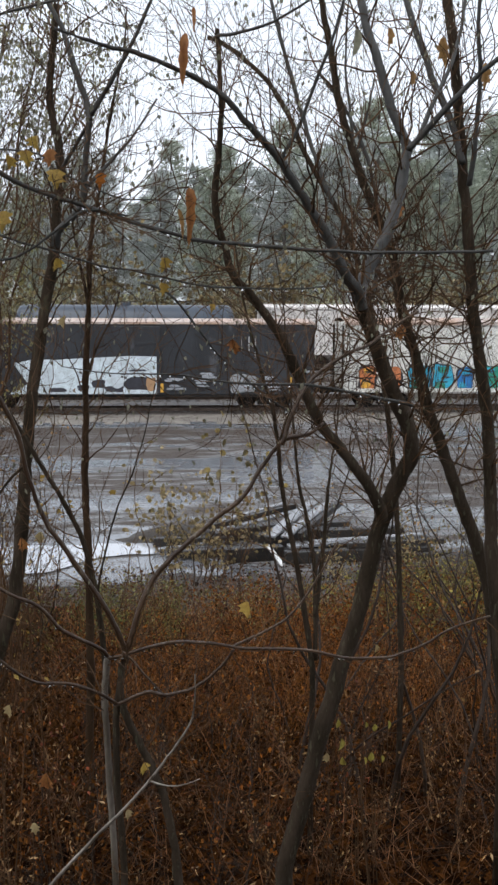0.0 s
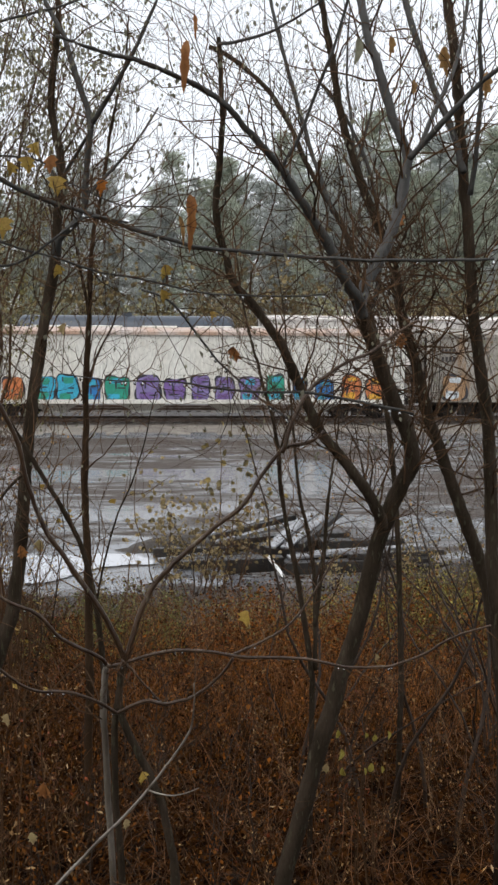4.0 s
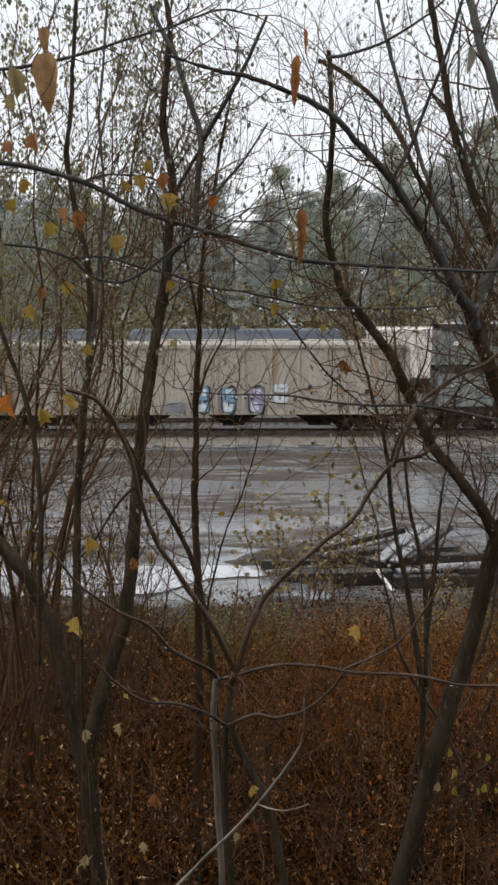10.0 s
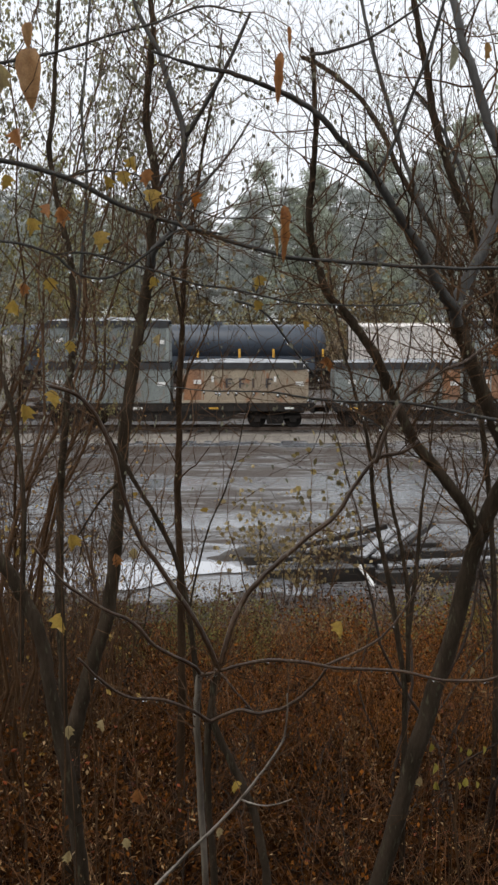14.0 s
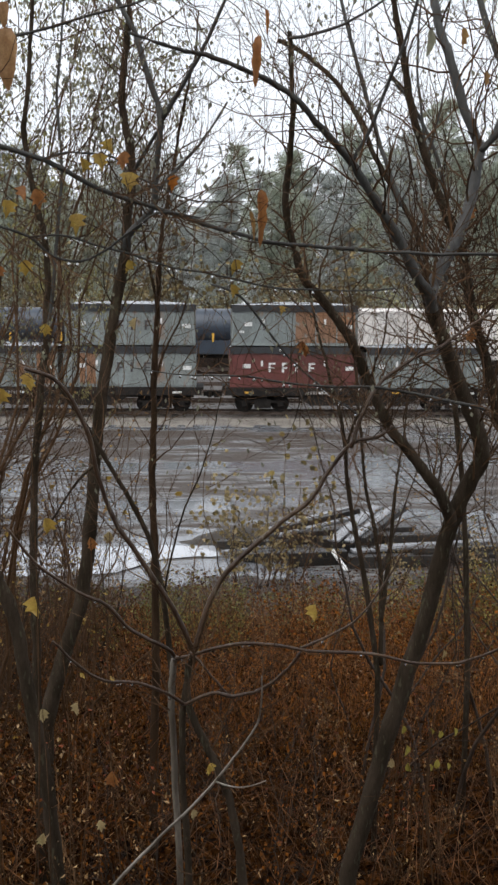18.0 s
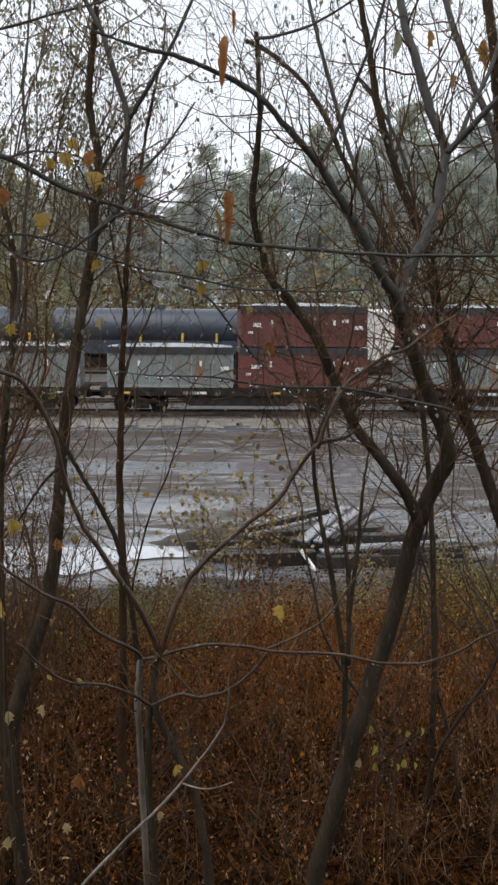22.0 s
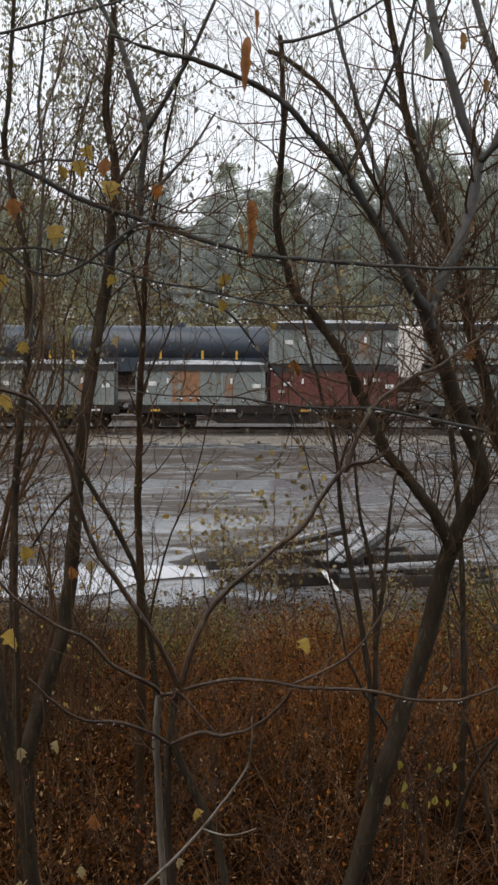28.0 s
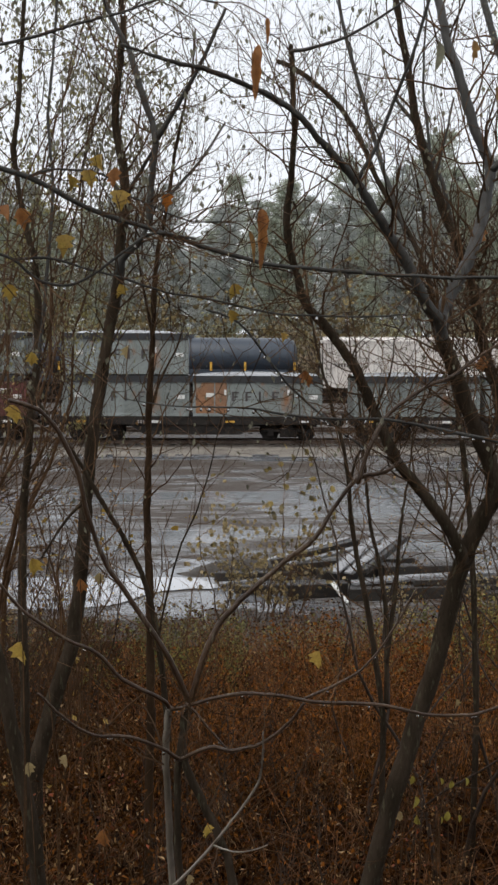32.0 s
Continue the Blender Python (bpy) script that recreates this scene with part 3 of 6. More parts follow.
    for a, b, z0, z1 in ((-268, -227, 0.95, 1.75), (-216, -166, 1.1, 2.0), (-150, -108, 0.9, 1.7), (-96, -60, 0.85, 1.9), (-28, -10, 1.8, 2.1)):
        for k in range(13):
            x = a * K + right + rng.uniform(0, (b - a) * K * 0.6)
            z = rng.uniform(z0, z1 - 0.25)
            blob(car, "spray_stroke", x, x + rng.uniform(0.2, 0.6), z, z + rng.uniform(0.04, 0.12), chalk, -1.585 - 0.003 * k, rng)
    for k in range(7):
        x = (-140 + 34 * rng.random()) * K + right
        plate(car, "paint_streak", x, x + 0.035, 3.6 - rng.uniform(0.4, 1.3), 3.6, M["mark_grey"] if k % 3 else M["mark_white"], -1.57 - 0.002 * k)
    plate(car, "reflector", (-46) * K + right, (-41) * K + right, 0.9, 1.6, M["mark_yellow"], -1.57)
    plate(car, "reflector", (-283) * K + right, (-270) * K + right, 0.86, 1.3, M["mark_yellow"], -1.57)
    for s in (-1, 1):
        bogie(car, s * (h - 2.4))
        coupler(car, s * h, s)
        ladder(car, s * (h - 0.4), -1.58, 0.8, 3.6, M["black_paint"])
    return keep_moving(car, (s0 + s1) / 2 * K, RAIL)


def covered_hopper(s0, s1, paint, ribbed, top, low, name="covered_hopper", label="", moving=True):
    """A covered hopper: tall side with posts, sloped ends, roof with hatches, outlet bays."""
    L = (s1 - s0) * K if moving else s1 - s0
    h = L / 2
    car = thing(name, label, "hopper car", group="moving freight train" if moving else "parked rail cars")
    side = Buf().box(-h + 0.02, h - 0.02, -1.5, 1.5, low, top - 0.12, chamfer=0.05)
    part("body", side, paint, car)
    roof = Buf()
    n = 16
    prof = [(-1.56, top - 0.12), (-1.35, top - 0.02), (-0.6, top + 0.08), (0.6, top + 0.08), (1.35, top - 0.02), (1.56, top - 0.12)]
    roof.v = [(-h + L * i / n, py, pz) for i in range(n + 1) for py, pz in prof]
    roof.f = [(i * 6 + k, (i + 1) * 6 + k, (i + 1) * 6 + k + 1, i * 6 + k + 1) for i in range(n) for k in range(5)]
    roof.n = len(roof.v)
    part("roof", roof, M["roof_paint"] if moving and not ribbed else paint, car, "weathered roof sheet")
    for y in (-1.55, 1.55):
        part("top_rail", Buf().box(-h, h, y - 0.05, y + 0.05, top - 0.26, top - 0.1), M["roof_paint"] if moving and not ribbed else paint, car)
    for i in range(8):
        x = -h + L * (i + 0.5) / 8
        hb = Buf().box(x - 0.9, x + 0.9, -0.35, 0.35, top + 0.06, top + 0.16, chamfer=0.03)
        part("hatch", hb, paint, car)
    n = 16
    d, w = (0.1, 0.07) if ribbed else (0.04, 0.045)
    for near in (True, False):
        post = Buf().box(-w, w, -1.5 - d, -1.495, low + 0.05, top - 0.26) if near else Buf().box(-w, w, 1.495, 1.5 + d, low + 0.05, top - 0.26)
        spread(car, "side_post", post, paint, [-h + 0.06 + (L - 0.12) * i / n for i in range(n + 1)])
    for y in (-1.51, 1.51):
        part("side_sill", Buf().box(-h, h, y - 0.06, y + 0.06, low - 0.12, low + 0.08), paint, car)
    for i in range(4):
        x = -h + L * (0.2 + 0.2 * i)
        o = Buf()
        o.add([(x - 1.5, -1.3, low), (x + 1.5, -1.3, low), (x + 1.5, 1.3, low), (x - 1.5, 1.3, low), (x - 0.5, -0.5, 0.35), (x + 0.5, -0.5, 0.35), (x + 0.5, 0.5, 0.35), (x - 0.5, 0.5, 0.35)],
              [(0, 1, 5, 4), (1, 2, 6, 5), (2, 3, 7, 6), (3, 0, 4, 7), (4, 5, 6, 7)])
        o.box(x - 0.55, x + 0.55, -0.65, 0.65, 0.28, 0.4)
        part("outlet_bay", o, M["frame"] if ribbed else paint, car)
    for s in (-1, 1):
        e = Buf()
        for y in (-1.3, 1.3):
            e.box(s * h - 0.06, s * h + 0.06, y - 0.06, y + 0.06, 0.8, top - 0.3)
        e.box(s * (h - 0.6) - 0.7, s * (h - 0.6) + 0.7, -1.45, 1.45, 0.78, 0.92)
        part("end_frame", e, M["frame"], car)
        bogie(car, s * (h - 2.2), moving)
        coupler(car, s * h, s)
        ladder(car, s * (h - 0.45), -1.6, 0.85, top - 0.4, M["frame"])
    return car


def white_hopper(s0, s1):
    car = covered_hopper(s0, s1, M["cream_paint"], False, 4.45, 0.95, label="cream covered hopper car with bright sprayed shapes")
    h = (s1 - s0) * K / 2
    rng = random.Random(9)
    C = dict(o=spray("orange", (0.62, 0.2, 0.07)), y=spray("amber", (0.75, 0.4, 0.05)), b=spray("blue", (0.03, 0.2, 0.5)), c=spray("cyan", (0.05, 0.42, 0.6)),
             g=spray("green", (0.03, 0.32, 0.22)), p=spray("purple", (0.25, 0.2, 0.42)), v=spray("violet", (0.2, 0.12, 0.34)))
    row = (("o", "y", 27, 60), ("o", "o", 69, 107), ("c", "g", 117, 162), ("c", "g", 162, 202), ("b", "c", 208, 240), ("g", "c", 245, 290), ("p", "v", 300, 345),
           ("v", "p", 350, 390), ("p", "v", 398, 432), ("p", "v", 440, 476), ("p", "c", 484, 522), ("g", "c", 532, 566), ("b", "c", 580, 606), ("b", "c", 620, 655), ("o", "y", 668, 705), ("o", "y", 712, 748))
    for a, c, x0, x1 in row:
        top = 2.08 + rng.uniform(0, 0.22)
        spray_letter(car, x0 * K - h, x1 * K - h, 0.92, top, C[a], C[c], rng, -1.545)
    stencil(car, 48 * K - h, 2.55, 4, 0.26, M["mark_grey"], -1.54, rng)
    stencil(car, 60 * K - h, 2.95, 3, 0.2, M["mark_grey"], -1.54, rng)
    plate(car, "placard", 755 * K - h, 771 * K - h, 0.98, 1.7, M["mark_dark"], -1.545)
    plate(car, "placard", 758 * K - h, 768 * K - h, 1.05, 1.6, M["mark_white"], -1.55)
    stencil(car, 700 * K - h, 3.0, 5, 0.14, M["mark_grey"], -1.54, rng)
    return keep_moving(car, (s0 + s1) / 2 * K, RAIL)


def grey_hopper(s0, s1):
    car = covered_hopper(s0, s1, M["grey_paint"], True, 4.42, 1.02, label="weathered grey ribbed hopper car with rust and sprayed tags")
    h = (s1 - s0) * K / 2
    rng = random.Random(11)
    blue, dark, pale = spray("tag_blue", (0.18, 0.32, 0.46)), spray("outline", (0.04, 0.04, 0.05)), spray("white", (0.6, 0.66, 0.7))
    tan = spray("tan", (0.45, 0.27, 0.14))
    for x0, x1, c in ((28, 75, tan), (400, 428, blue), (447, 474, blue), (495, 525, spray("dull_violet", (0.28, 0.26, 0.38)))):
        spray_letter(car, x0 * K - h, x1 * K - h, 0.95, 2.3, c, pale, rng, -1.625)
    plate(car, "spray_panel", 350 * K - h, 385 * K - h, 1.0, 1.5, spray("slate", (0.2, 0.22, 0.25)), -1.62)
    for z in (1.9, 2.4):
        plate(car, "spray_blob", 540 * K - h, 566 * K - h, z - 0.4, z, pale, -1.622, round_by=0.15)
    for x in (600, 640, 690):
        for k in range(4):
            px = x * K - h + rng.uniform(0, 0.7)
            pz = rng.uniform(1.1, 2.2)
            plate(car, "spray_stroke", px, px + rng.uniform(0.1, 0.4), pz, pz + rng.uniform(0.08, 0.25), dark if k % 2 else tan, -1.622 - 0.002 * k, round_by=0.03)
    stencil(car, 26 * K - h, 3.35, 4, 0.24, M["mark_dark"], -1.615, rng, 0.25)
    stencil(car, 26 * K - h, 2.95, 4, 0.24, M["mark_dark"], -1.615, rng, 0.25)
    return keep_moving(car, (s0 + s1) / 2 * K, RAIL)


DECK, BOX_H = 1.26, 2.0
FLAT_LABEL = "low black flat car carrying open-top waste containers"


def flat_car(s0, s1):
    L = (s1 - s0) * K
    h = L / 2
    car = thing("flat_car", FLAT_LABEL, "freight car", group="moving freight train")
    part("deck", Buf().box(-h, h, -1.4, 1.4, DECK - 0.12, DECK), M["frame"], car)
    for y in (-1.375, 1.375):
        part("side_sill", Buf().box(-h + 0.1, h - 0.1, y - 0.075, y + 0.075, DECK - 0.4, DECK - 0.02), M["frame"], car)
    for y in (-1.3, 1.3):
        belly = Buf()
        a, c = h - 3.6, h - 4.4
        ring = [(-a, DECK - 0.38), (-c, 0.36), (c, 0.36), (a, DECK - 0.38)]
        belly.add([(x, y - 0.05, z) for x, z in ring] + [(x, y + 0.05, z) for x, z in ring], [(0, 1, 2, 3), (7, 6, 5, 4)] + [(i, i + 4, (i + 1) % 4 + 4, (i + 1) % 4) for i in range(4)])
        part("fishbelly_sill", belly, M["frame"], car)
    part("centre_sill", Buf().box(-h + 0.5, h - 0.5, -0.3, 0.3, DECK - 0.6, DECK - 0.12), M["frame"], car)
    for i in range(4):
        x = -h + L * (0.08 + 0.27 * i)
        plate(car, "reflector", x, x + 0.45, DECK - 0.3, DECK - 0.2, M["mark_yellow"] if i % 2 == 0 else M["mark_white"], -1.466)
    stencil(car, -h + 0.3 * L, DECK - 0.34, 9, 0.16, M["mark_grey"], -1.462, random.Random(int(s0)), 0.3)
    eq = Buf().box(-1.2, 0.1, -0.9, -0.3, 0.45, DECK - 0.4, chamfer=0.05).disc_x(0.4, 1.5, -0.8, 0.62, 0.16, 12)
    part("brake_gear", eq, M["frame"], car)
    for s in (-1, 1):
        bogie(car, s * (h - 2.0))
        coupler(car, s * h, s)
    return keep_moving(car, (s0 + s1) / 2 * K, RAIL)


def container(s0, s1, paint, level, rng, rust=None, letters=None, open_top=False):
    """An open-top waste container with ribs, rim, domed tarp, placards and stencil bars."""
    L = (s1 - s0) * K - 0.06
    h, H = L / 2, BOX_H
    words = {"box_red": "oxide-red", "box_grey": "faded grey", "box_tan": "tan-grey", "box_rust": "rust-orange"}[paint]
    c = thing("container", words + " steel waste container with tarp, " + ("stacked on another" if level else "on a flat car"), "container", group="waste containers")
    mat = M[paint]
    part("side_wall", Buf().box(-h, h, -1.3, -1.22, 0.08, H - 0.3), mat, c)
    part("side_wall", Buf().box(-h, h, 1.22, 1.3, 0.08, H - 0.3), mat, c)
    for s in (-1, 1):
        part("end_wall", Buf().box(min(s * h, s * (h - 0.08)), max(s * h, s * (h - 0.08)), -1.22, 1.22, 0.08, H - 0.3), mat, c)
    part("floor", Buf().box(-h, h, -1.3, 1.3, 0.0, 0.08), mat, c)
    rim = Buf()
    rim.box(-h - 0.02, h + 0.02, -1.34, -1.2, H - 0.32, H - 0.2, chamfer=0.02).box(-h - 0.02, h + 0.02, 1.2, 1.34, H - 0.32, H - 0.2, chamfer=0.02)
    part("top_rim", rim, mat, c)
    spread(c, "corner_post", Buf().box(-0.07, 0.07, -1.34, -1.28, 0.02, H - 0.2, chamfer=0.01), mat, [-h + 0.06, h - 0.06])
    spread(c, "corner_post", Buf().box(-0.07, 0.07, 1.28, 1.34, 0.02, H - 0.2, chamfer=0.01), mat, [-h + 0.06, h - 0.06])
    spread(c, "rib", Buf().box(-0.03, 0.03, -1.325, -1.295, 0.1, H - 0.32), mat, [-h + L * i / 6 for i in range(1, 6)])
    part("bottom_rail", Buf().box(-h, h, -1.345, -1.29, 0.0, 0.13, chamfer=0.01), M["box_rust"] if rng.random() < 0.12 else mat, c)
    if rust:
        a, b = rust
        part("rust_panel", Buf().box(-h + L * a, -h + L * b, -1.31, -1.298, 0.15, H - 0.34), M["box_rust"], c, "rust-orange panel")
    edge = Buf()
    n = 14
    drop = [rng.uniform(0.02, 0.1) for _ in range(n + 1)]
    for i in range(n):
        x0, x1 = -h + L * i / n, -h + L * (i + 1) / n
        edge.add([(x0, -1.36, H - 0.28 - drop[i]), (x1, -1.36, H - 0.28 - drop[i + 1]), (x1, -1.35, H + 0.0), (x0, -1.35, H + 0.0)], [(0, 1, 2, 3)])
        edge.add([(x0, 1.36, H - 0.28 - drop[i]), (x1, 1.36, H - 0.28 - drop[i + 1]), (x1, 1.35, H + 0.0), (x0, 1.35, H + 0.0)], [(3, 2, 1, 0)])
    edge.box(-h, h, -1.35, -1.28, H - 0.22, H - 0.01).box(-h, h, 1.28, 1.35, H - 0.22, H - 0.01)
    part("tarp_edge", edge, M["tarp_edge"], c, "black hanging tarp edge")
    tarp = Buf()
    m = 6
    for i in range(n + 1):
        for k in range(m + 1):
            y = -1.36 + 2.72 * k / m
            arch = 0.16 * math.sin(math.pi * i / n) ** 0.6 * math.sin(math.pi * k / m) ** 0.5
            tarp.v.append((-h + L * i / n, y, H - 0.02 + (arch + rng.uniform(0, 0.03)) * (0.35 if level == 0 and not open_top else 1)))
    tarp.f = [(i * (m + 1) + k, (i + 1) * (m + 1) + k, (i + 1) * (m + 1) + k + 1, i * (m + 1) + k + 1) for i in range(n) for k in range(m)]
    tarp.n = len(tarp.v)
    part("tarp", tarp, M["tarp"], c, "wet grey tarp shining under the sky", smooth=True)
    plate(c, "placard", -h + 0.1 * L, -h + 0.16 * L, 0.95, 1.15, M["mark_white"], -1.335)
    plate(c, "placard", h - 0.1 * L, h - 0.035 * L, 0.85, 1.05, M["mark_white"], -1.335)
    for x in (0.24, 0.73):
        plate(c, "latch_plate", -h + x * L, -h + x * L + 0.11, 1.05, 1.32, M["mark_white"], -1.335)
    if letters:
        x = -h + letters[0] * L
        for w in (0.34, 0.32, 0.0, 0.34):
            bar = plate(c, "letter_bar", x, x + 0.11, 0.75, 1.22, M[letters[1]], -1.34)
            if w:
                plate(bar, "letter_bar", x + 0.11, x + w, 1.14, 1.22, M[letters[1]], -1.34)
                plate(bar, "letter_bar", x + 0.11, x + 0.85 * w, 0.93, 1.0, M[letters[1]], -1.34)
            x += 0.66
    else:
        stencil(c, -h + 0.06 * L, 0.62, 3, 0.12, M["mark_white"], -1.335, rng, 0.2)
        stencil(c, h - 0.2 * L, 1.2, 3, 0.16, M["mark_white"] if paint == "box_red" else M["mark_grey"], -1.335, rng, 0.2)
    return keep_moving(c, (s0 + s1) / 2 * K, RAIL + DECK + level * (BOX_H + 0.06))


box_freight_car(-585, 81)
white_hopper(134, 918)
grey_hopper(958, 1738)
crng = random.Random(21)
STACKS = (
    (1791, 2020, "box_grey", "box_grey", None, (0.3, "mark_grey"), None), (2037, 2266, "box_tan", None, (0.0, 0.18), (0.35, "mark_dark"), None),
    (2312, 2542, "box_grey", None, (0.84, 1.0), (0.3, "mark_grey"), None), (2551, 2787, "box_grey", "box_grey", (0.12, 0.24), (0.3, "mark_dark"), None),
    (2845, 3076, "box_red", "box_grey", None, (0.3, "mark_white"), (0.5, 1.0)), (3089, 3310, "box_grey", None, None, (0.35, "mark_grey"), None),
    (3356, 3581, "box_grey", None, None, None, None), (3588, 3822, "box_red", "box_red", None, None, None),
    (3884, 4120, "box_grey", "box_red", None, None, None), (4128, 4345, "box_grey", None, None, None, None),
    (4381, 4612, "box_grey", None, (0.28, 0.5), None, None), (4620, 4850, "box_red", "box_grey", None, None, None),
    (4910, 5136, "box_grey", "box_grey", None, (0.28, "mark_dark"), None), (5141, 5372, "box_grey", None, (0.02, 0.26), (0.3, "mark_dark"), None),
    (5428, 5655, "box_grey", None, None, None, None), (5664, 5890, "box_grey", None, (0.5, 0.9), None, None),
)
for i, (a, b, low_paint, up_paint, rust, letters, up_rust) in enumerate(STACKS):
    if i % 2 == 0:
        flat_car(a - 12, STACKS[i + 1][1] + 12)
    container(a, b, low_paint, 0, crng, rust, letters, up_paint is None)
    if up_paint:
        container(a + 3, b - 2, up_paint, 1, crng, up_rust, (0.3, "mark_dark") if up_paint == "box_grey" and i in (0, 3, 11, 12) else None, True)


def tank_car(x0, x1):
    """A parked black tank car: shell with domed ends, saddle, walkway, fittings."""
    L, h = x1 - x0, (x1 - x0) / 2
    car = thing("tank_car", "black parked tank car with yellow reflectors", "tank car", pose((x0 + x1) / 2, 89.6, RAIL), "parked rail cars")
    sh = Buf()
    xs, rs = [], []
    for k in range(7):
        a = math.pi / 2 * k / 6
        xs.append(-h + 0.7 - 0.7 * math.cos(a)), rs.append(1.5 * math.sin(a) + 0.01)
    full = [(x, r) for x, r in zip(xs, rs)]
    full += [(-x, r) for x, r in reversed(full)]
    sh.tube([(x, 0, 3.42) for x, _ in full], [r for _, r in full], 32)
    part("shell", sh, M["tank_black"], car, smooth=True)
    for x in (-h + 1.6, -2.9, 2.9, h - 1.6):
        part("shell_band", Buf().tube([(x - 0.05, 0, 3.42), (x + 0.05, 0, 3.42)], [1.515, 1.515], 32), M["tank_black"], car)
    part("underframe", Buf().box(-h - 0.3, h + 0.3, -0.35, 0.35, 0.85, 1.15).box(-h - 0.3, -h + 1.2, -1.4, 1.4, 1.1, 1.25).box(h - 1.2, h + 0.3, -1.4, 1.4, 1.1, 1.25).box(-h + 1.2, -h + 2.2, -0.9, 0.9, 1.1, 2.3).box(h - 2.2, h - 1.2, -0.9, 0.9, 1.1, 2.3), M["frame"], car)
    part("skirt", Buf().box(-h + 0.9, h - 0.9, -1.27, -1.15, 1.25, 2.35), M["tank_black"], car)
    for x in (-h + 0.3, -h + 0.41 * L, -h + 0.6 * L, -h + 0.755 * L, h - 0.35):
        plate(car, "reflector", x - 0.09, x + 0.09, 2.25, 2.95, M["mark_yellow"], -1.52)
    dome = Buf().tube([(0, 0, 4.85), (0, 0, 5.15)], [0.45, 0.42], 14)
    part("manway", dome, M["tank_black"], car)
    rail = Buf()
    for s in (-1, 1):
        for x in (-1.2, 1.2):
            rail.tube([(x, s * 0.7, 4.6), (x, s * 0.7, 5.2)], [0.025] * 2, 5)
        rail.tube([(-1.2, s * 0.7, 5.2), (1.2, s * 0.7, 5.2)], [0.025] * 2, 5)
    part("handrail", rail, M["frame"], car)
    stencil(car, -h + 1.4, 2.0, 6, 0.25, M["mark_white"], -1.3, random.Random(int(x0 * 10)), 0.3)
    for s in (-1, 1):
        bogie(car, s * (h - 1.3), False)
        coupler(car, s * (h + 0.3), s)
        ladder(car, s * (h - 0.2), -1.42, 0.8, 2.4, M["frame"])
    return car


def parked_hopper(x0, x1):
    car = covered_hopper(x0, x1, M["white_car"], False, 4.9, 1.0, "covered_hopper", "clean white covered hopper car parked on the far track", False)
    h = (x1 - x0) / 2
    car.matrix_basis = pose((x0 + x1) / 2, 89.6, RAIL)
    stencil(car, -h + 1.0, 2.6, 5, 0.3, M["mark_dark"], -1.54, random.Random(4), 0.3)
    return car


tank_car(-29.8, -11.6)
tank_car(-10.4, 7.6)
for i in range(4):
    parked_hopper(9.6 + 17.4 * i, 26.2 + 17.4 * i)
parked_hopper(-48, -31.5)


# ---- woods behind the tracks, and unseen shade pines behind the camera ----
def pine_meshes(seed, height, tall_crown):
    """Trunk and crown of one pine: whorls of drooping boughs with tufts of needles."""
    rng = random.Random(seed)
    tr, cr = Buf(), Buf()
    lean = rng.uniform(-0.4, 0.4)
    tr.tube([(0, 0, -0.3), (lean * 0.3, 0, height * 0.5), (lean, 0, height * 0.97)], [0.26, 0.17, 0.04], 7)
    z = height * (1 - tall_crown)
    while z < height:
        f = (z - height * (1 - tall_crown)) / (height * tall_crown)
        reach = (0.4 + 3.2 * (1 - f) ** 0.5 * min(1, 0.45 + 2.0 * f)) * rng.choice((0.55, 0.8, 1.0, 1.2))
        for _ in range(rng.randint(4, 7)):
            a = rng.uniform(0, 2 * math.pi)
            d = Vector((math.cos(a), math.sin(a), rng.uniform(0.0, 0.35)))
            base = Vector((lean * z / height, 0, z))
            r = reach * rng.uniform(0.6, 1.1)
            tr.tube([base, base + d * r * 0.8], [0.02, 0.008], 3, False)
            for k in range(6):
                p = base + d * (r * (0.3 + 0.7 * (k + rng.random()) / 6)) + Vector((rng.uniform(-0.35, 0.35), rng.uniform(-0.35, 0.35), rng.uniform(-0.1, 0.16)))
                for _ in range(5):
                    w = Vector((d.x + rng.uniform(-1, 1), d.y + rng.uniform(-1, 1), rng.uniform(-0.3, 1.0))).normalized()
                    u = w.cross(Vector((rng.uniform(-1, 1), rng.uniform(-1, 1), rng.uniform(-1, 1)))).normalized() * rng.uniform(0.03, 0.055)
                    q = p + Vector((rng.uniform(-0.4, 0.4), rng.uniform(-0.4, 0.4), rng.uniform(-0.2, 0.25)))
                    s = rng.uniform(0.3, 0.55)
                    cr.add([tuple(q - u), tuple(q + u), tuple(q + w * s + u), tuple(q + w * s - u)], [(0, 1, 2, 3)])
        z += rng.uniform(0.4, 0.7)
    return tr, cr


def build_woods():
    rng = random.Random(77)
    kinds = []
    for i in range(6):
        tr, cr = pine_meshes(100 + i, 20, 0.72 + 0.08 * (i % 3))
        t = thing("pine_tree", "grey-green pine in far woods, or added unseen as shade behind camera", "pine tree", pose(0, 0, 0), "pine woods")
        part("trunk", tr, M["pine_bark"], t)
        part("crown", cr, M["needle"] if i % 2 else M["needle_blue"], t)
        kinds.append(t)
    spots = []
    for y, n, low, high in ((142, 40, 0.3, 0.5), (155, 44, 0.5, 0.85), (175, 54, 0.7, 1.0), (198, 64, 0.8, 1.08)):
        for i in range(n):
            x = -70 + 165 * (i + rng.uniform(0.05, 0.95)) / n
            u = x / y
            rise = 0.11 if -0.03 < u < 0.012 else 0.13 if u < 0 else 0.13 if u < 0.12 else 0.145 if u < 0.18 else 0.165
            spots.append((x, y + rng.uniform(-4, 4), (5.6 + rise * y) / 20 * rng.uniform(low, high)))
    # unseen pines added behind the camera only to shade the bank and trunks
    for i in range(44):
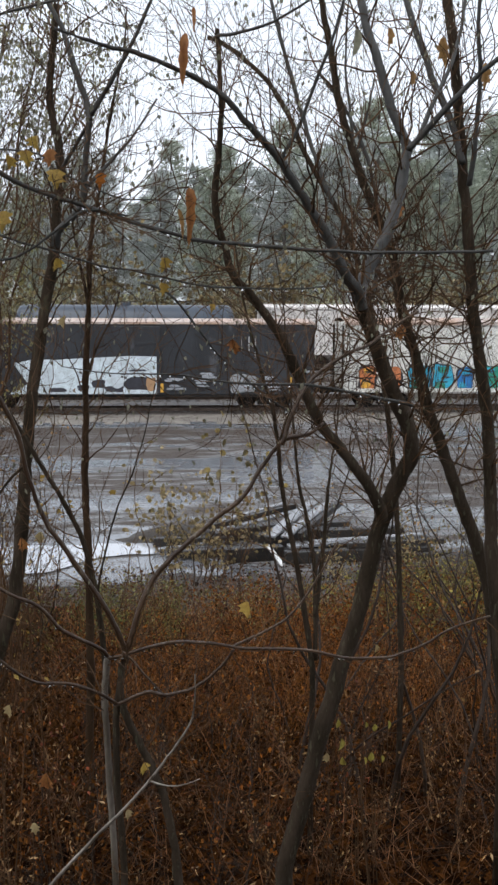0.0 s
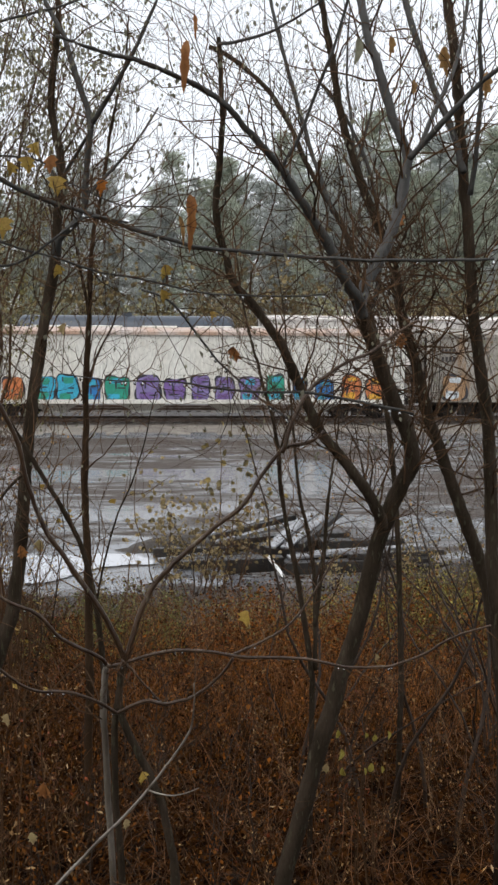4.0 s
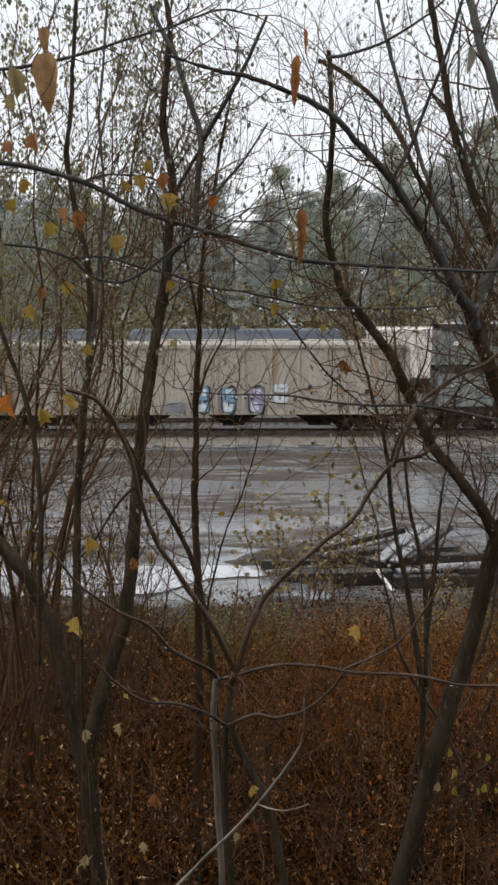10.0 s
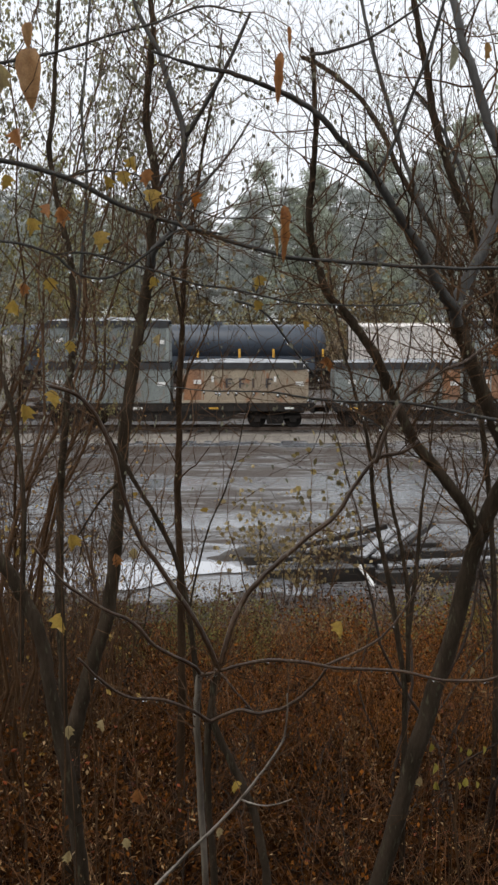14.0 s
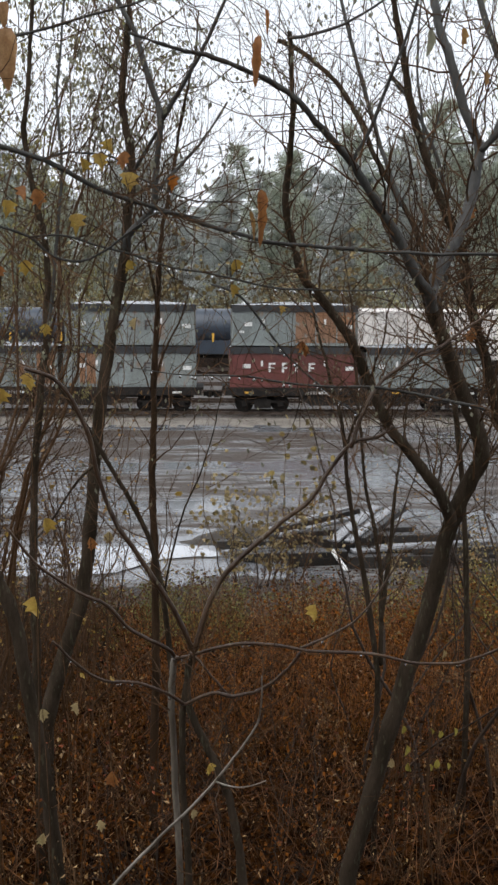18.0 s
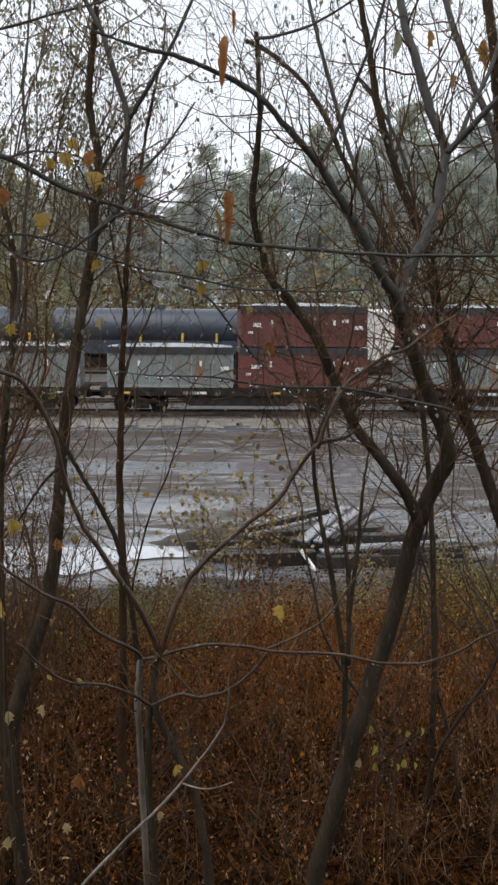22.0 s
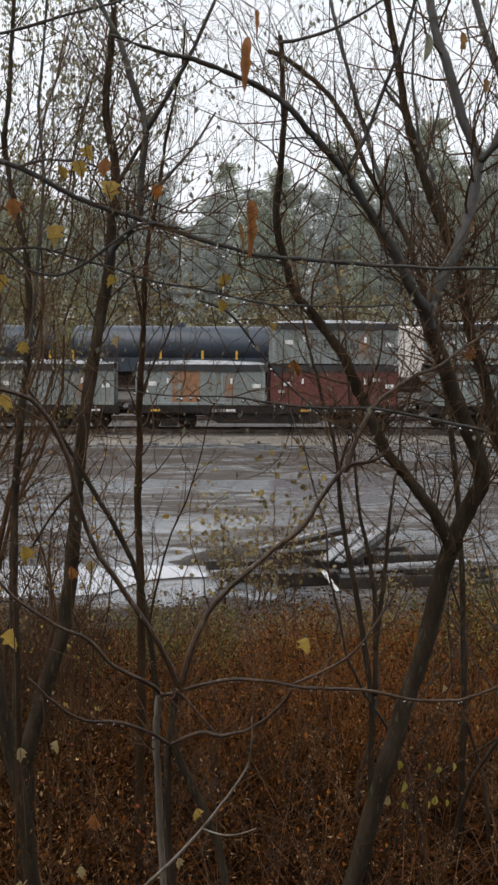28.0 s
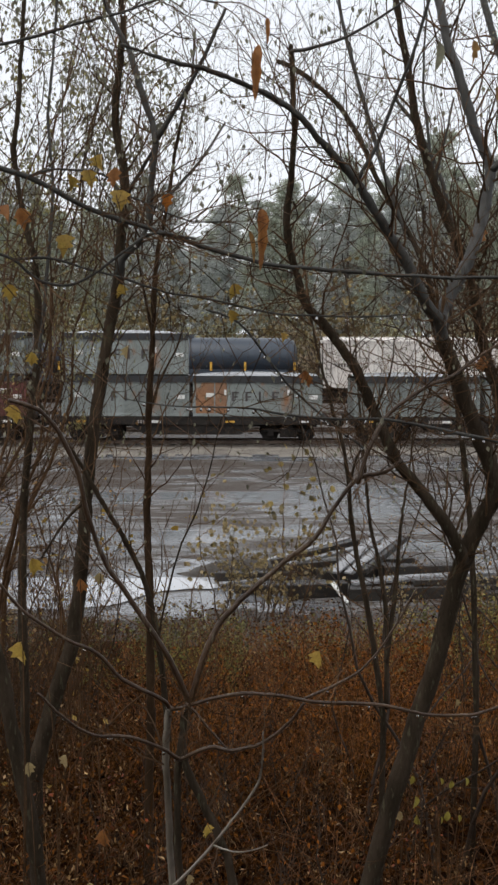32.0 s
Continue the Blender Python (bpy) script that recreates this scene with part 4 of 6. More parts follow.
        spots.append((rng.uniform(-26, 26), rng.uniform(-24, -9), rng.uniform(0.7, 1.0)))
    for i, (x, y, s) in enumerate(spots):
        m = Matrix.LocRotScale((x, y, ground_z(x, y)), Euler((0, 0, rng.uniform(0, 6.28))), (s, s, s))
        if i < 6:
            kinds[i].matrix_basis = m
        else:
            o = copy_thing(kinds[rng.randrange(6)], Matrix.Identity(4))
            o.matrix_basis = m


def bush_meshes(seed, height, wide):
    """Stems and leafy clumps of one broad shrub."""
    rng = random.Random(seed)
    st, lv = Buf(), Buf()
    for _ in range(26):
        a = rng.uniform(0, 6.28)
        r = wide * rng.random() ** 0.6
        top = Vector((math.cos(a) * r, math.sin(a) * r, height * rng.uniform(0.35, 1.0) * (1 - 0.4 * (r / wide) ** 2)))
        st.tube([(math.cos(a) * 0.2, math.sin(a) * 0.2, -0.2), (top.x * 0.5, top.y * 0.5, top.z * 0.6), tuple(top)], [0.06, 0.04, 0.012], 4, False)
        for _ in range(46):
            f = rng.uniform(0.25, 1.05)
            q = Vector((top.x * f, top.y * f, top.z * f)) + Vector((rng.gauss(0, 0.55), rng.gauss(0, 0.55), rng.gauss(0, 0.4)))
            if q.z < 0.1:
                continue
            w = Vector((rng.uniform(-1, 1), rng.uniform(-1, 1), rng.uniform(-1, 0.4))).normalized()
            u = w.cross(Vector((rng.uniform(-1, 1), rng.uniform(-1, 1), rng.uniform(-1, 1)))).normalized() * rng.uniform(0.06, 0.12)
            s = rng.uniform(0.2, 0.4)
            lv.add([tuple(q), tuple(q + w * s * 0.5 + u), tuple(q + w * s), tuple(q + w * s * 0.5 - u)], [(0, 1, 2, 3)])
    return st, lv


def build_far_shrubs():
    rng = random.Random(61)
    kinds = []
    for i in range(5):
        st, lv = bush_meshes(300 + i, 6.0, 2.6)
        t = thing("shrub", "broad shrub with yellowing leaves at the foot of the pines", "shrub", pose(0, 0, 0), "shrubs behind the tracks")
        part("stem_clump", st, M["pine_bark"], t)
        part("foliage", lv, M["thicket_tan" if i in (1, 4) else "thicket_leaf"], t)
        kinds.append(t)
    for i in range(84):
        x, y = -46 + 104 * (i + rng.uniform(0, 1)) / 84, rng.uniform(114, 136)
        s = rng.uniform(0.75, 1.5)
        o = kinds[i] if i < 5 else copy_thing(kinds[rng.randrange(5)], Matrix.Identity(4))
        o.matrix_basis = Matrix.LocRotScale((x, y, ground_z(x, y)), Euler((0, 0, rng.uniform(0, 6.28))), (s, s, s))


build_woods()
build_far_shrubs()


# ---- trees and saplings on the bank ----
TREES, SPINES = {}, []
TREE_TEXT = dict(
    right_tree=("forked grey-barked tree with bare limbs, rooted on the bank", "tree", "bark"), slim_tree=("slim dark bare tree leaning beside a forked tree", "tree", "bark"),
    edge_tree=("straight dark bare tree on the bank", "tree", "bark"), left_tree=("slender dark forked tree with bare twigs", "tree", "bark"),
    thin_tree=("thin straight brown sapling", "sapling", "stem"), fore_sapling=("pale multi-stemmed sapling with wide bare branches", "sapling", "pale_bark"),
    low_branch=("pale crooked branch leaning low over the leaf litter", "branch", "pale_bark"), hanging_bough=("long thin wet bough arching across the view", "branch", "bark"),
    upper_bough=("thin wet bough reaching overhead", "branch", "bark"), drip_branch=("thin wet branch hung with raindrops", "branch", "bark"),
    side_tree=("leaning grey-brown tree trunk on the bank", "tree", "bark"), back_stem=("slim upright bare tree", "tree", "bark"), leaning_stem=("thin leaning bare stem", "sapling", "bark"),
    pair_stem=("clump of thin dark bare stems", "sapling", "bark"), right_curve=("pale curving bare branch", "branch", "pale_bark"), back_right=("leaning bare tree with fine twigs", "tree", "bark"))


def smooth_line(pts, per=4):
    """Catmull-Rom points through the given ones."""
    pts = [Vector(p) for p in pts]
    out = []
    for i in range(len(pts) - 1):
        p0, p1, p2, p3 = pts[max(i - 1, 0)], pts[i], pts[i + 1], pts[min(i + 2, len(pts) - 1)]
        for k in range(per):
            t = k / per
            out.append(0.5 * ((2 * p1) + (p2 - p0) * t + (2 * p0 - 5 * p1 + 4 * p2 - p3) * t * t + (3 * p1 - p0 - 3 * p2 + p3) * t ** 3))
    return out + [pts[-1]]


def limb(tree, name, r0, r1, *pts):
    """One trunk or limb of a tree, tapered, a little knobbly."""
    label, category, mat = TREE_TEXT[tree]
    if tree not in TREES:
        TREES[tree] = thing(category.replace("branch", "bough"), label, category, group="trees on the bank")
    depth = [p[1] for p in pts]
    for _ in range(3):
        depth = depth[:1] + [(a + 2 * b + c) / 4 for a, b, c in zip(depth, depth[1:], depth[2:])] + depth[-1:]
    pts = [(p[0] * d / p[1], d, 5.6 + (p[2] - 5.6) * d / p[1]) for p, d in zip(pts, depth)]
    step = 2 if r0 > 0.02 else 1
    line = [q + 0.007 * noise.noise_vector(q * 5) + 0.003 * noise.noise_vector(q * 17) for q in smooth_line(pts, 4 * step)]
    if name in ("trunk", "dark_stem") and pts[0][2] < 3.2:
        x, y, _ = pts[0]
        line.insert(0, Vector((x, y, ground_z(x, y) - 0.15)))
    if mat == "bark":
        r0, r1 = 0.88 * r0, 0.88 * r1
    n = len(line)
    rad = [(r0 + (r1 - r0) * i / (n - 1)) * (1 + 0.09 * noise.noise((p.x * 9, p.y * 9, p.z * 9))) for i, p in enumerate(line)]
    wood = Buf().tube(line, rad, 14 if r0 > 0.03 else 8, True, True)
    knob = 0.16 * min(r0, 0.03)
    wood.v = [tuple(Vector(p) + noise.noise_vector(Vector(p) * 38) * knob + noise.noise_vector(Vector(p) * 13) * knob) for p in wood.v]
    # limbs that start high get the bark colour greyed for sky glare
    part("stem" if name == "dark_stem" else "limb" if name == "pale_limb" else name, wood, M["bark" if name == "dark_stem" else "limb_bark" if mat == "bark" and name in ("limb", "branch") and pts[0][2] > 5.2 else "grey_bark" if name == "pale_limb" else "brown_bark" if tree in ("fore_sapling", "right_curve") and name != "trunk" else mat], TREES[tree], smooth=True)
    SPINES.append((tree, line[::step], rad[::step]))


limb("right_tree", "trunk", 0.0587, 0.0396, (0.817, 5.900, 2.259), (0.970, 5.809, 2.984), (1.104, 5.812, 3.478), (1.225, 5.829, 3.863), (1.272, 5.684, 4.282), (1.329, 5.688, 4.460), (1.411, 5.704, 4.646), (1.436, 5.558, 4.808), (1.393, 5.564, 4.990), (1.312, 5.578, 5.171), (1.190, 5.433, 5.416), (1.123, 5.440, 5.589), (1.090, 5.400, 5.674))
limb("right_tree", "limb", 0.0373, 0.0123, (1.296, 5.620, 4.434), (1.281, 5.644, 4.521), (1.142, 5.512, 4.710), (1.026, 5.537, 4.855), (0.934, 5.559, 4.971), (0.804, 5.427, 5.216), (0.713, 5.454, 5.415), (0.584, 5.475, 5.600), (0.457, 5.343, 5.725), (0.417, 5.371, 5.864), (0.378, 5.390, 6.003), (0.359, 5.258, 6.127), (0.379, 5.288, 6.291), (0.387, 5.306, 6.480), (0.373, 5.174, 6.639), (0.363, 5.200, 6.871))
limb("right_tree", "limb", 0.0345, 0.0070, (1.121, 5.400, 5.575), (1.097, 5.420, 5.660), (1.016, 5.281, 5.728), (0.941, 5.269, 5.865), (0.846, 5.304, 6.030), (0.754, 5.165, 6.124), (0.670, 5.154, 6.253), (0.592, 5.188, 6.348), (0.499, 5.049, 6.415), (0.365, 5.040, 6.549), (0.198, 5.073, 6.644), (0.005, 4.933, 6.683), (-0.168, 4.926, 6.725), (-0.362, 4.900, 6.780))
limb("right_tree", "pale_limb", 0.0384, 0.0234, (1.102, 5.400, 5.617), (1.131, 5.492, 5.704), (1.173, 5.425, 5.818), (1.271, 5.484, 5.993), (1.337, 5.591, 6.146), (1.347, 5.524, 6.283), (1.377, 5.585, 6.391), (1.368, 5.691, 6.492), (1.288, 5.623, 6.637), (1.237, 5.686, 6.847), (1.195, 5.791, 7.041), (1.136, 5.723, 7.192), (1.099, 5.800, 7.438))
limb("right_tree", "limb", 0.0208, 0.0113, (1.366, 5.500, 6.379), (1.500, 5.508, 6.523), (1.598, 5.358, 6.652), (1.764, 5.334, 6.800), (1.969, 5.300, 6.972))
limb("right_tree", "branch", 0.0146, 0.0101, (1.431, 5.600, 6.437), (1.552, 5.714, 6.659), (1.692, 5.906, 6.906), (1.741, 5.929, 7.060), (1.821, 6.100, 7.346))
limb("right_tree", "branch", 0.0112, 0.0072, (0.674, 5.250, 6.273), (0.746, 5.202, 6.411), (0.853, 5.231, 6.677), (0.929, 5.091, 6.925), (0.983, 5.100, 7.126))
limb("right_tree", "branch", 0.0099, 0.0045, (0.363, 5.200, 6.840), (0.470, 5.152, 6.844), (0.589, 4.948, 6.839), (0.744, 4.901, 6.923), (0.872, 4.800, 7.013))
limb("slim_tree", "trunk", 0.0531, 0.0191, (2.444, 6.600, 2.355), (2.331, 6.521, 3.098), (2.252, 6.601, 3.686), (2.145, 6.537, 4.005), (2.004, 6.451, 4.319), (1.889, 6.531, 4.668), (1.761, 6.465, 4.962), (1.660, 6.381, 5.247), (1.622, 6.461, 5.416), (1.560, 6.394, 5.588), (1.500, 6.310, 5.788), (1.474, 6.391, 5.957), (1.358, 6.322, 6.165), (1.236, 6.240, 6.413), (1.163, 6.321, 6.694), (1.096, 6.251, 6.962), (1.030, 6.170, 7.188), (0.983, 6.200, 7.437))
limb("slim_tree", "limb", 0.0104, 0.0062, (1.254, 6.300, 6.405), (1.292, 6.369, 6.544), (1.325, 6.380, 6.708), (1.397, 6.500, 6.926))
limb("slim_tree", "limb", 0.0119, 0.0062, (1.247, 6.300, 6.437), (1.219, 6.311, 6.630), (1.211, 6.481, 6.982), (1.228, 6.500, 7.372))
limb("edge_tree", "trunk", 0.0470, 0.0294, (2.240, 6.200, 2.815), (2.187, 6.151, 3.385), (2.124, 6.195, 3.945), (2.108, 6.254, 4.531), (2.039, 6.150, 4.924), (1.984, 6.196, 5.325), (1.956, 6.254, 5.657), (1.883, 6.150, 6.046), (1.860, 6.197, 6.371), (1.839, 6.253, 6.698), (1.776, 6.149, 6.990), (1.737, 6.198, 7.309), (1.708, 6.200, 7.553))
limb("edge_tree", "limb", 0.0231, 0.0219, (1.824, 6.100, 6.390), (1.802, 6.258, 6.634), (1.713, 6.258, 6.807), (1.656, 6.384, 7.054), (1.607, 6.558, 7.335), (1.560, 6.600, 7.539))
limb("edge_tree", "branch", 0.0173, 0.0114, (1.874, 6.100, 6.265), (1.904, 6.119, 6.520), (1.902, 6.063, 6.852), (1.855, 5.968, 7.133), (1.877, 6.000, 7.439))
limb("left_tree", "trunk", 0.0580, 0.0172, (-1.082, 6.800, 2.810), (-0.988, 6.841, 3.218), (-0.884, 6.725, 3.521), (-0.828, 6.768, 3.695), (-0.785, 6.807, 4.058), (-0.738, 6.692, 4.448), (-0.718, 6.735, 4.730), (-0.675, 6.773, 5.085), (-0.596, 6.658, 5.513), (-0.545, 6.703, 5.791), (-0.522, 6.739, 6.001), (-0.501, 6.624, 6.197), (-0.479, 6.671, 6.371), (-0.500, 6.705, 6.578), (-0.527, 6.590, 6.776), (-0.526, 6.638, 6.967), (-0.503, 6.671, 7.172), (-0.483, 6.557, 7.338), (-0.520, 6.600, 7.639))
limb("left_tree", "limb", 0.0277, 0.0209, (-0.511, 6.500, 5.920), (-0.482, 6.449, 6.010), (-0.390, 6.476, 6.101), (-0.331, 6.334, 6.171), (-0.320, 6.330, 6.363), (-0.288, 6.300, 6.614))
limb("left_tree", "limb", 0.0239, 0.0154, (-0.288, 6.300, 6.620), (-0.315, 6.398, 6.758), (-0.376, 6.338, 6.936), (-0.434, 6.404, 7.124), (-0.517, 6.518, 7.296), (-0.590, 6.500, 7.450))
limb("left_tree", "limb", 0.0179, 0.0087, (-0.281, 6.300, 6.645), (-0.179, 6.252, 6.794), (-0.081, 6.147, 6.942), (0.000, 6.201, 7.107), (0.090, 6.100, 7.277))
limb("left_tree", "branch", 0.0141, 0.0104, (-0.467, 6.600, 6.369), (-0.372, 6.502, 6.516), (-0.288, 6.300, 6.608))
limb("left_tree", "branch", 0.0141, 0.0065, (-0.328, 6.600, 6.262), (-0.213, 6.758, 6.415), (-0.056, 6.758, 6.586), (0.103, 6.900, 6.849))
limb("thin_tree", "trunk", 0.0306, 0.0050, (-0.413, 7.600, 2.091), (-0.393, 7.556, 3.053), (-0.392, 7.455, 3.912), (-0.412, 7.513, 4.306), (-0.397, 7.417, 4.721), (-0.382, 7.317, 5.121), (-0.363, 7.375, 5.504), (-0.345, 7.277, 5.808), (-0.324, 7.179, 6.027), (-0.288, 7.237, 6.252), (-0.232, 7.138, 6.533), (-0.184, 7.041, 6.804), (-0.112, 7.099, 7.132), (-0.082, 7.000, 7.421))
limb("thin_tree", "branch", 0.0124, 0.0051, (-0.367, 7.450, 5.542), (-0.396, 7.377, 5.772), (-0.441, 7.381, 6.001), (-0.460, 7.216, 6.250), (-0.442, 7.200, 6.505))
limb("thin_tree", "branch", 0.0105, 0.0054, (-0.390, 7.400, 5.037), (-0.320, 7.525, 5.266), (-0.220, 7.491, 5.464), (-0.155, 7.600, 5.659))
limb("fore_sapling", "trunk", 0.0178, 0.0168, (-0.153, 5.200, 2.656), (-0.168, 5.162, 3.038), (-0.180, 5.067, 3.377), (-0.196, 5.131, 3.640), (-0.189, 5.041, 3.788), (-0.176, 5.000, 3.906))
limb("fore_sapling", "limb", 0.0107, 0.0068, (-0.176, 5.000, 3.906), (-0.211, 4.922, 3.974), (-0.377, 4.938, 4.060), (-0.499, 4.968, 4.169), (-0.615, 4.836, 4.271), (-0.747, 4.853, 4.354), (-0.829, 4.882, 4.414), (-0.928, 4.800, 4.578))
limb("fore_sapling", "limb", 0.0142, 0.0093, (-0.079, 5.000, 3.915), (-0.124, 4.991, 4.029), (-0.241, 4.925, 4.268), (-0.353, 5.018, 4.409), (-0.458, 4.957, 4.599), (-0.518, 4.892, 4.797), (-0.571, 4.985, 4.969), (-0.640, 4.923, 5.148), (-0.720, 4.859, 5.256), (-0.854, 4.900, 5.305))
limb("fore_sapling", "limb", 0.0142, 0.0088, (-0.079, 5.000, 3.929), (0.000, 5.036, 4.183), (0.078, 5.014, 4.322), (0.218, 5.151, 4.428), (0.355, 5.135, 4.543), (0.494, 5.114, 4.670), (0.612, 5.252, 4.809), (0.697, 5.234, 4.918), (0.827, 5.215, 4.954), (0.910, 5.300, 5.000))
limb("fore_sapling", "limb", 0.0095, 0.0056, (-0.182, 5.000, 3.898), (-0.112, 5.033, 3.898), (0.000, 4.908, 3.973), (0.157, 4.909, 4.000), (0.347, 4.958, 3.970), (0.469, 4.832, 3.985), (0.732, 4.835, 3.973), (0.952, 4.883, 3.913), (1.109, 4.757, 3.944), (1.187, 4.761, 3.957), (1.331, 4.807, 3.994), (1.425, 4.681, 4.102), (1.613, 4.700, 4.155))
limb("fore_sapling", "branch", 0.0070, 0.0047, (0.428, 4.900, 3.976), (0.583, 4.914, 4.040), (0.728, 5.006, 4.102), (0.841, 4.929, 4.316), (0.941, 5.000, 4.454))
limb("fore_sapling", "branch", 0.0093, 0.0068, (-0.131, 4.900, 3.700), (0.000, 4.831, 3.787), (0.103, 4.855, 3.756), (0.237, 4.894, 3.772), (0.360, 4.770, 3.925), (0.419, 4.800, 3.996))
limb("fore_sapling", "branch", 0.0093, 0.0054, (-0.131, 4.900, 3.700), (-0.211, 4.791, 3.797), (-0.340, 4.775, 3.857), (-0.496, 4.774, 3.870), (-0.603, 4.610, 4.007), (-0.700, 4.600, 4.114))
limb("fore_sapling", "dark_stem", 0.0193, 0.0166, (-0.110, 5.100, 2.712), (-0.126, 5.069, 3.084), (-0.140, 5.116, 3.296), (-0.133, 4.994, 3.664), (-0.106, 5.010, 3.827), (-0.079, 5.000, 3.923))
limb("fore_sapling", "dark_stem", 0.0263, 0.0130, (0.172, 5.050, 2.525), (0.160, 5.087, 2.721), (0.139, 5.049, 2.931), (0.072, 4.971, 3.238), (-0.015, 5.066, 3.410), (-0.097, 5.027, 3.615), (-0.117, 4.950, 3.786), (-0.113, 5.000, 3.865))
limb("fore_sapling", "branch", 0.0070, 0.0035, (-0.101, 4.950, 3.949), (-0.063, 4.888, 3.931), (-0.002, 4.920, 3.837), (0.079, 4.967, 3.726), (0.118, 4.900, 3.740))
limb("leaning_stem", "stem", 0.0234, 0.0090, (-0.233, 6.600, 3.122), (-0.288, 6.614, 3.671), (-0.356, 6.473, 4.086), (-0.458, 6.489, 4.328), (-0.559, 6.501, 4.511), (-0.645, 6.360, 4.704), (-0.750, 6.377, 4.883), (-0.880, 6.388, 5.075), (-0.993, 6.300, 5.277))
limb("leaning_stem", "branch", 0.0078, 0.0029, (-0.297, 6.580, 3.736), (-0.240, 6.489, 4.063), (-0.150, 6.476, 4.364), (-0.069, 6.294, 4.585), (-0.010, 6.250, 4.759), (0.039, 6.236, 4.960), (0.076, 6.100, 5.135))
limb("leaning_stem", "branch", 0.0104, 0.0046, (-0.679, 6.300, 4.652), (-0.819, 6.356, 4.509), (-0.974, 6.490, 4.278), (-1.114, 6.500, 4.102))
limb("leaning_stem", "trunk", 0.0206, 0.0152, (-1.280, 6.200, 3.580), (-1.267, 6.218, 4.021), (-1.266, 6.314, 4.308), (-1.257, 6.240, 4.694), (-1.303, 6.304, 5.021), (-1.384, 6.399, 5.249), (-1.461, 6.325, 5.518), (-1.603, 6.400, 5.849))
limb("pair_stem", "branch", 0.0119, 0.0050, (0.917, 7.200, 4.553), (0.968, 7.177, 4.788), (1.064, 7.080, 5.026), (1.084, 7.000, 5.255))
limb("pair_stem", "trunk", 0.0245, 0.0051, (1.211, 7.400, 2.981), (1.110, 7.324, 3.579), (1.049, 7.408, 3.922), (0.977, 7.347, 4.255), (0.935, 7.265, 4.545), (0.910, 7.348, 4.807), (0.810, 7.286, 5.123), (0.738, 7.205, 5.356), (0.691, 7.289, 5.581), (0.644, 7.225, 5.843), (0.594, 7.200, 6.175))
limb("pair_stem", "limb", 0.0210, 0.0036, (1.234, 7.400, 3.023), (1.234, 7.471, 3.662), (1.184, 7.383, 3.928), (1.126, 7.422, 4.202), (1.094, 7.508, 4.469), (1.058, 7.420, 4.721), (1.026, 7.460, 5.112), (0.982, 7.545, 5.659), (0.892, 7.500, 6.123))
limb("pair_stem", "limb", 0.0210, 0.0036, (1.228, 7.400, 3.353), (1.293, 7.439, 3.915), (1.333, 7.556, 4.299), (1.374, 7.504, 4.630), (1.438, 7.600, 5.103))
limb("low_branch", "limb", 0.0092, 0.0031, (-0.72, 4.7, 2.58), (-0.386, 4.600, 3.022), (-0.177, 4.522, 3.282), (-0.097, 4.538, 3.353), (0.000, 4.568, 3.443), (0.095, 4.436, 3.633), (0.193, 4.453, 3.760), (0.218, 4.482, 3.837), (0.216, 4.400, 4.018))
limb("low_branch", "branch", 0.0043, 0.0021, (0.022, 4.500, 3.496), (0.096, 4.469, 3.485), (0.166, 4.380, 3.532), (0.240, 4.400, 3.548))
limb("hanging_bough", "limb", 0.0135, 0.0076, (-1.316, 4.400, 6.246), (-1.151, 4.466, 6.263), (-0.993, 4.376, 6.238), (-0.872, 4.444, 6.226), (-0.688, 4.508, 6.178), (-0.505, 4.419, 6.077), (-0.328, 4.488, 6.016), (-0.144, 4.551, 5.971), (-0.002, 4.461, 5.911), (0.210, 4.532, 5.865), (0.476, 4.593, 5.842), (0.748, 4.503, 5.817), (1.050, 4.575, 5.818), (1.324, 4.635, 5.823), (1.529, 4.600, 5.831))
limb("hanging_bough", "branch", 0.0053, 0.0032, (-0.686, 4.450, 6.173), (-0.582, 4.502, 6.209), (-0.406, 4.480, 6.190), (-0.322, 4.418, 6.115), (-0.213, 4.528, 6.077), (-0.072, 4.504, 6.024), (0.068, 4.500, 6.015))
limb("upper_bough", "limb", 0.0081, 0.0043, (-1.143, 4.300, 6.575), (-0.962, 4.276, 6.576), (-0.866, 4.345, 6.606), (-0.724, 4.429, 6.665), (-0.533, 4.350, 6.693), (-0.339, 4.421, 6.768), (-0.231, 4.504, 6.831), (-0.096, 4.425, 6.842), (0.021, 4.500, 6.833))
limb("upper_bough", "branch", 0.0071, 0.0053, (-0.984, 4.300, 5.917), (-0.846, 4.276, 5.898), (-0.725, 4.345, 5.858), (-0.648, 4.429, 5.786), (-0.523, 4.350, 5.769), (-0.416, 4.421, 5.826), (-0.306, 4.504, 5.914), (-0.204, 4.425, 5.969), (-0.049, 4.500, 5.950))
limb("drip_branch", "limb", 0.0065, 0.0045, (-0.767, 4.600, 5.873), (-0.656, 4.663, 5.889), (-0.501, 4.570, 5.848), (-0.340, 4.634, 5.806), (-0.174, 4.696, 5.758), (0.000, 4.603, 5.731), (0.217, 4.669, 5.682), (0.393, 4.729, 5.664), (0.603, 4.636, 5.660), (0.808, 4.700, 5.671))
limb("drip_branch", "branch", 0.0070, 0.0047, (0.000, 4.900, 5.689), (0.126, 4.919, 5.633), (0.254, 4.880, 5.481), (0.366, 5.001, 5.352), (0.495, 4.968, 5.235), (0.576, 4.931, 5.168), (0.685, 5.000, 5.087))
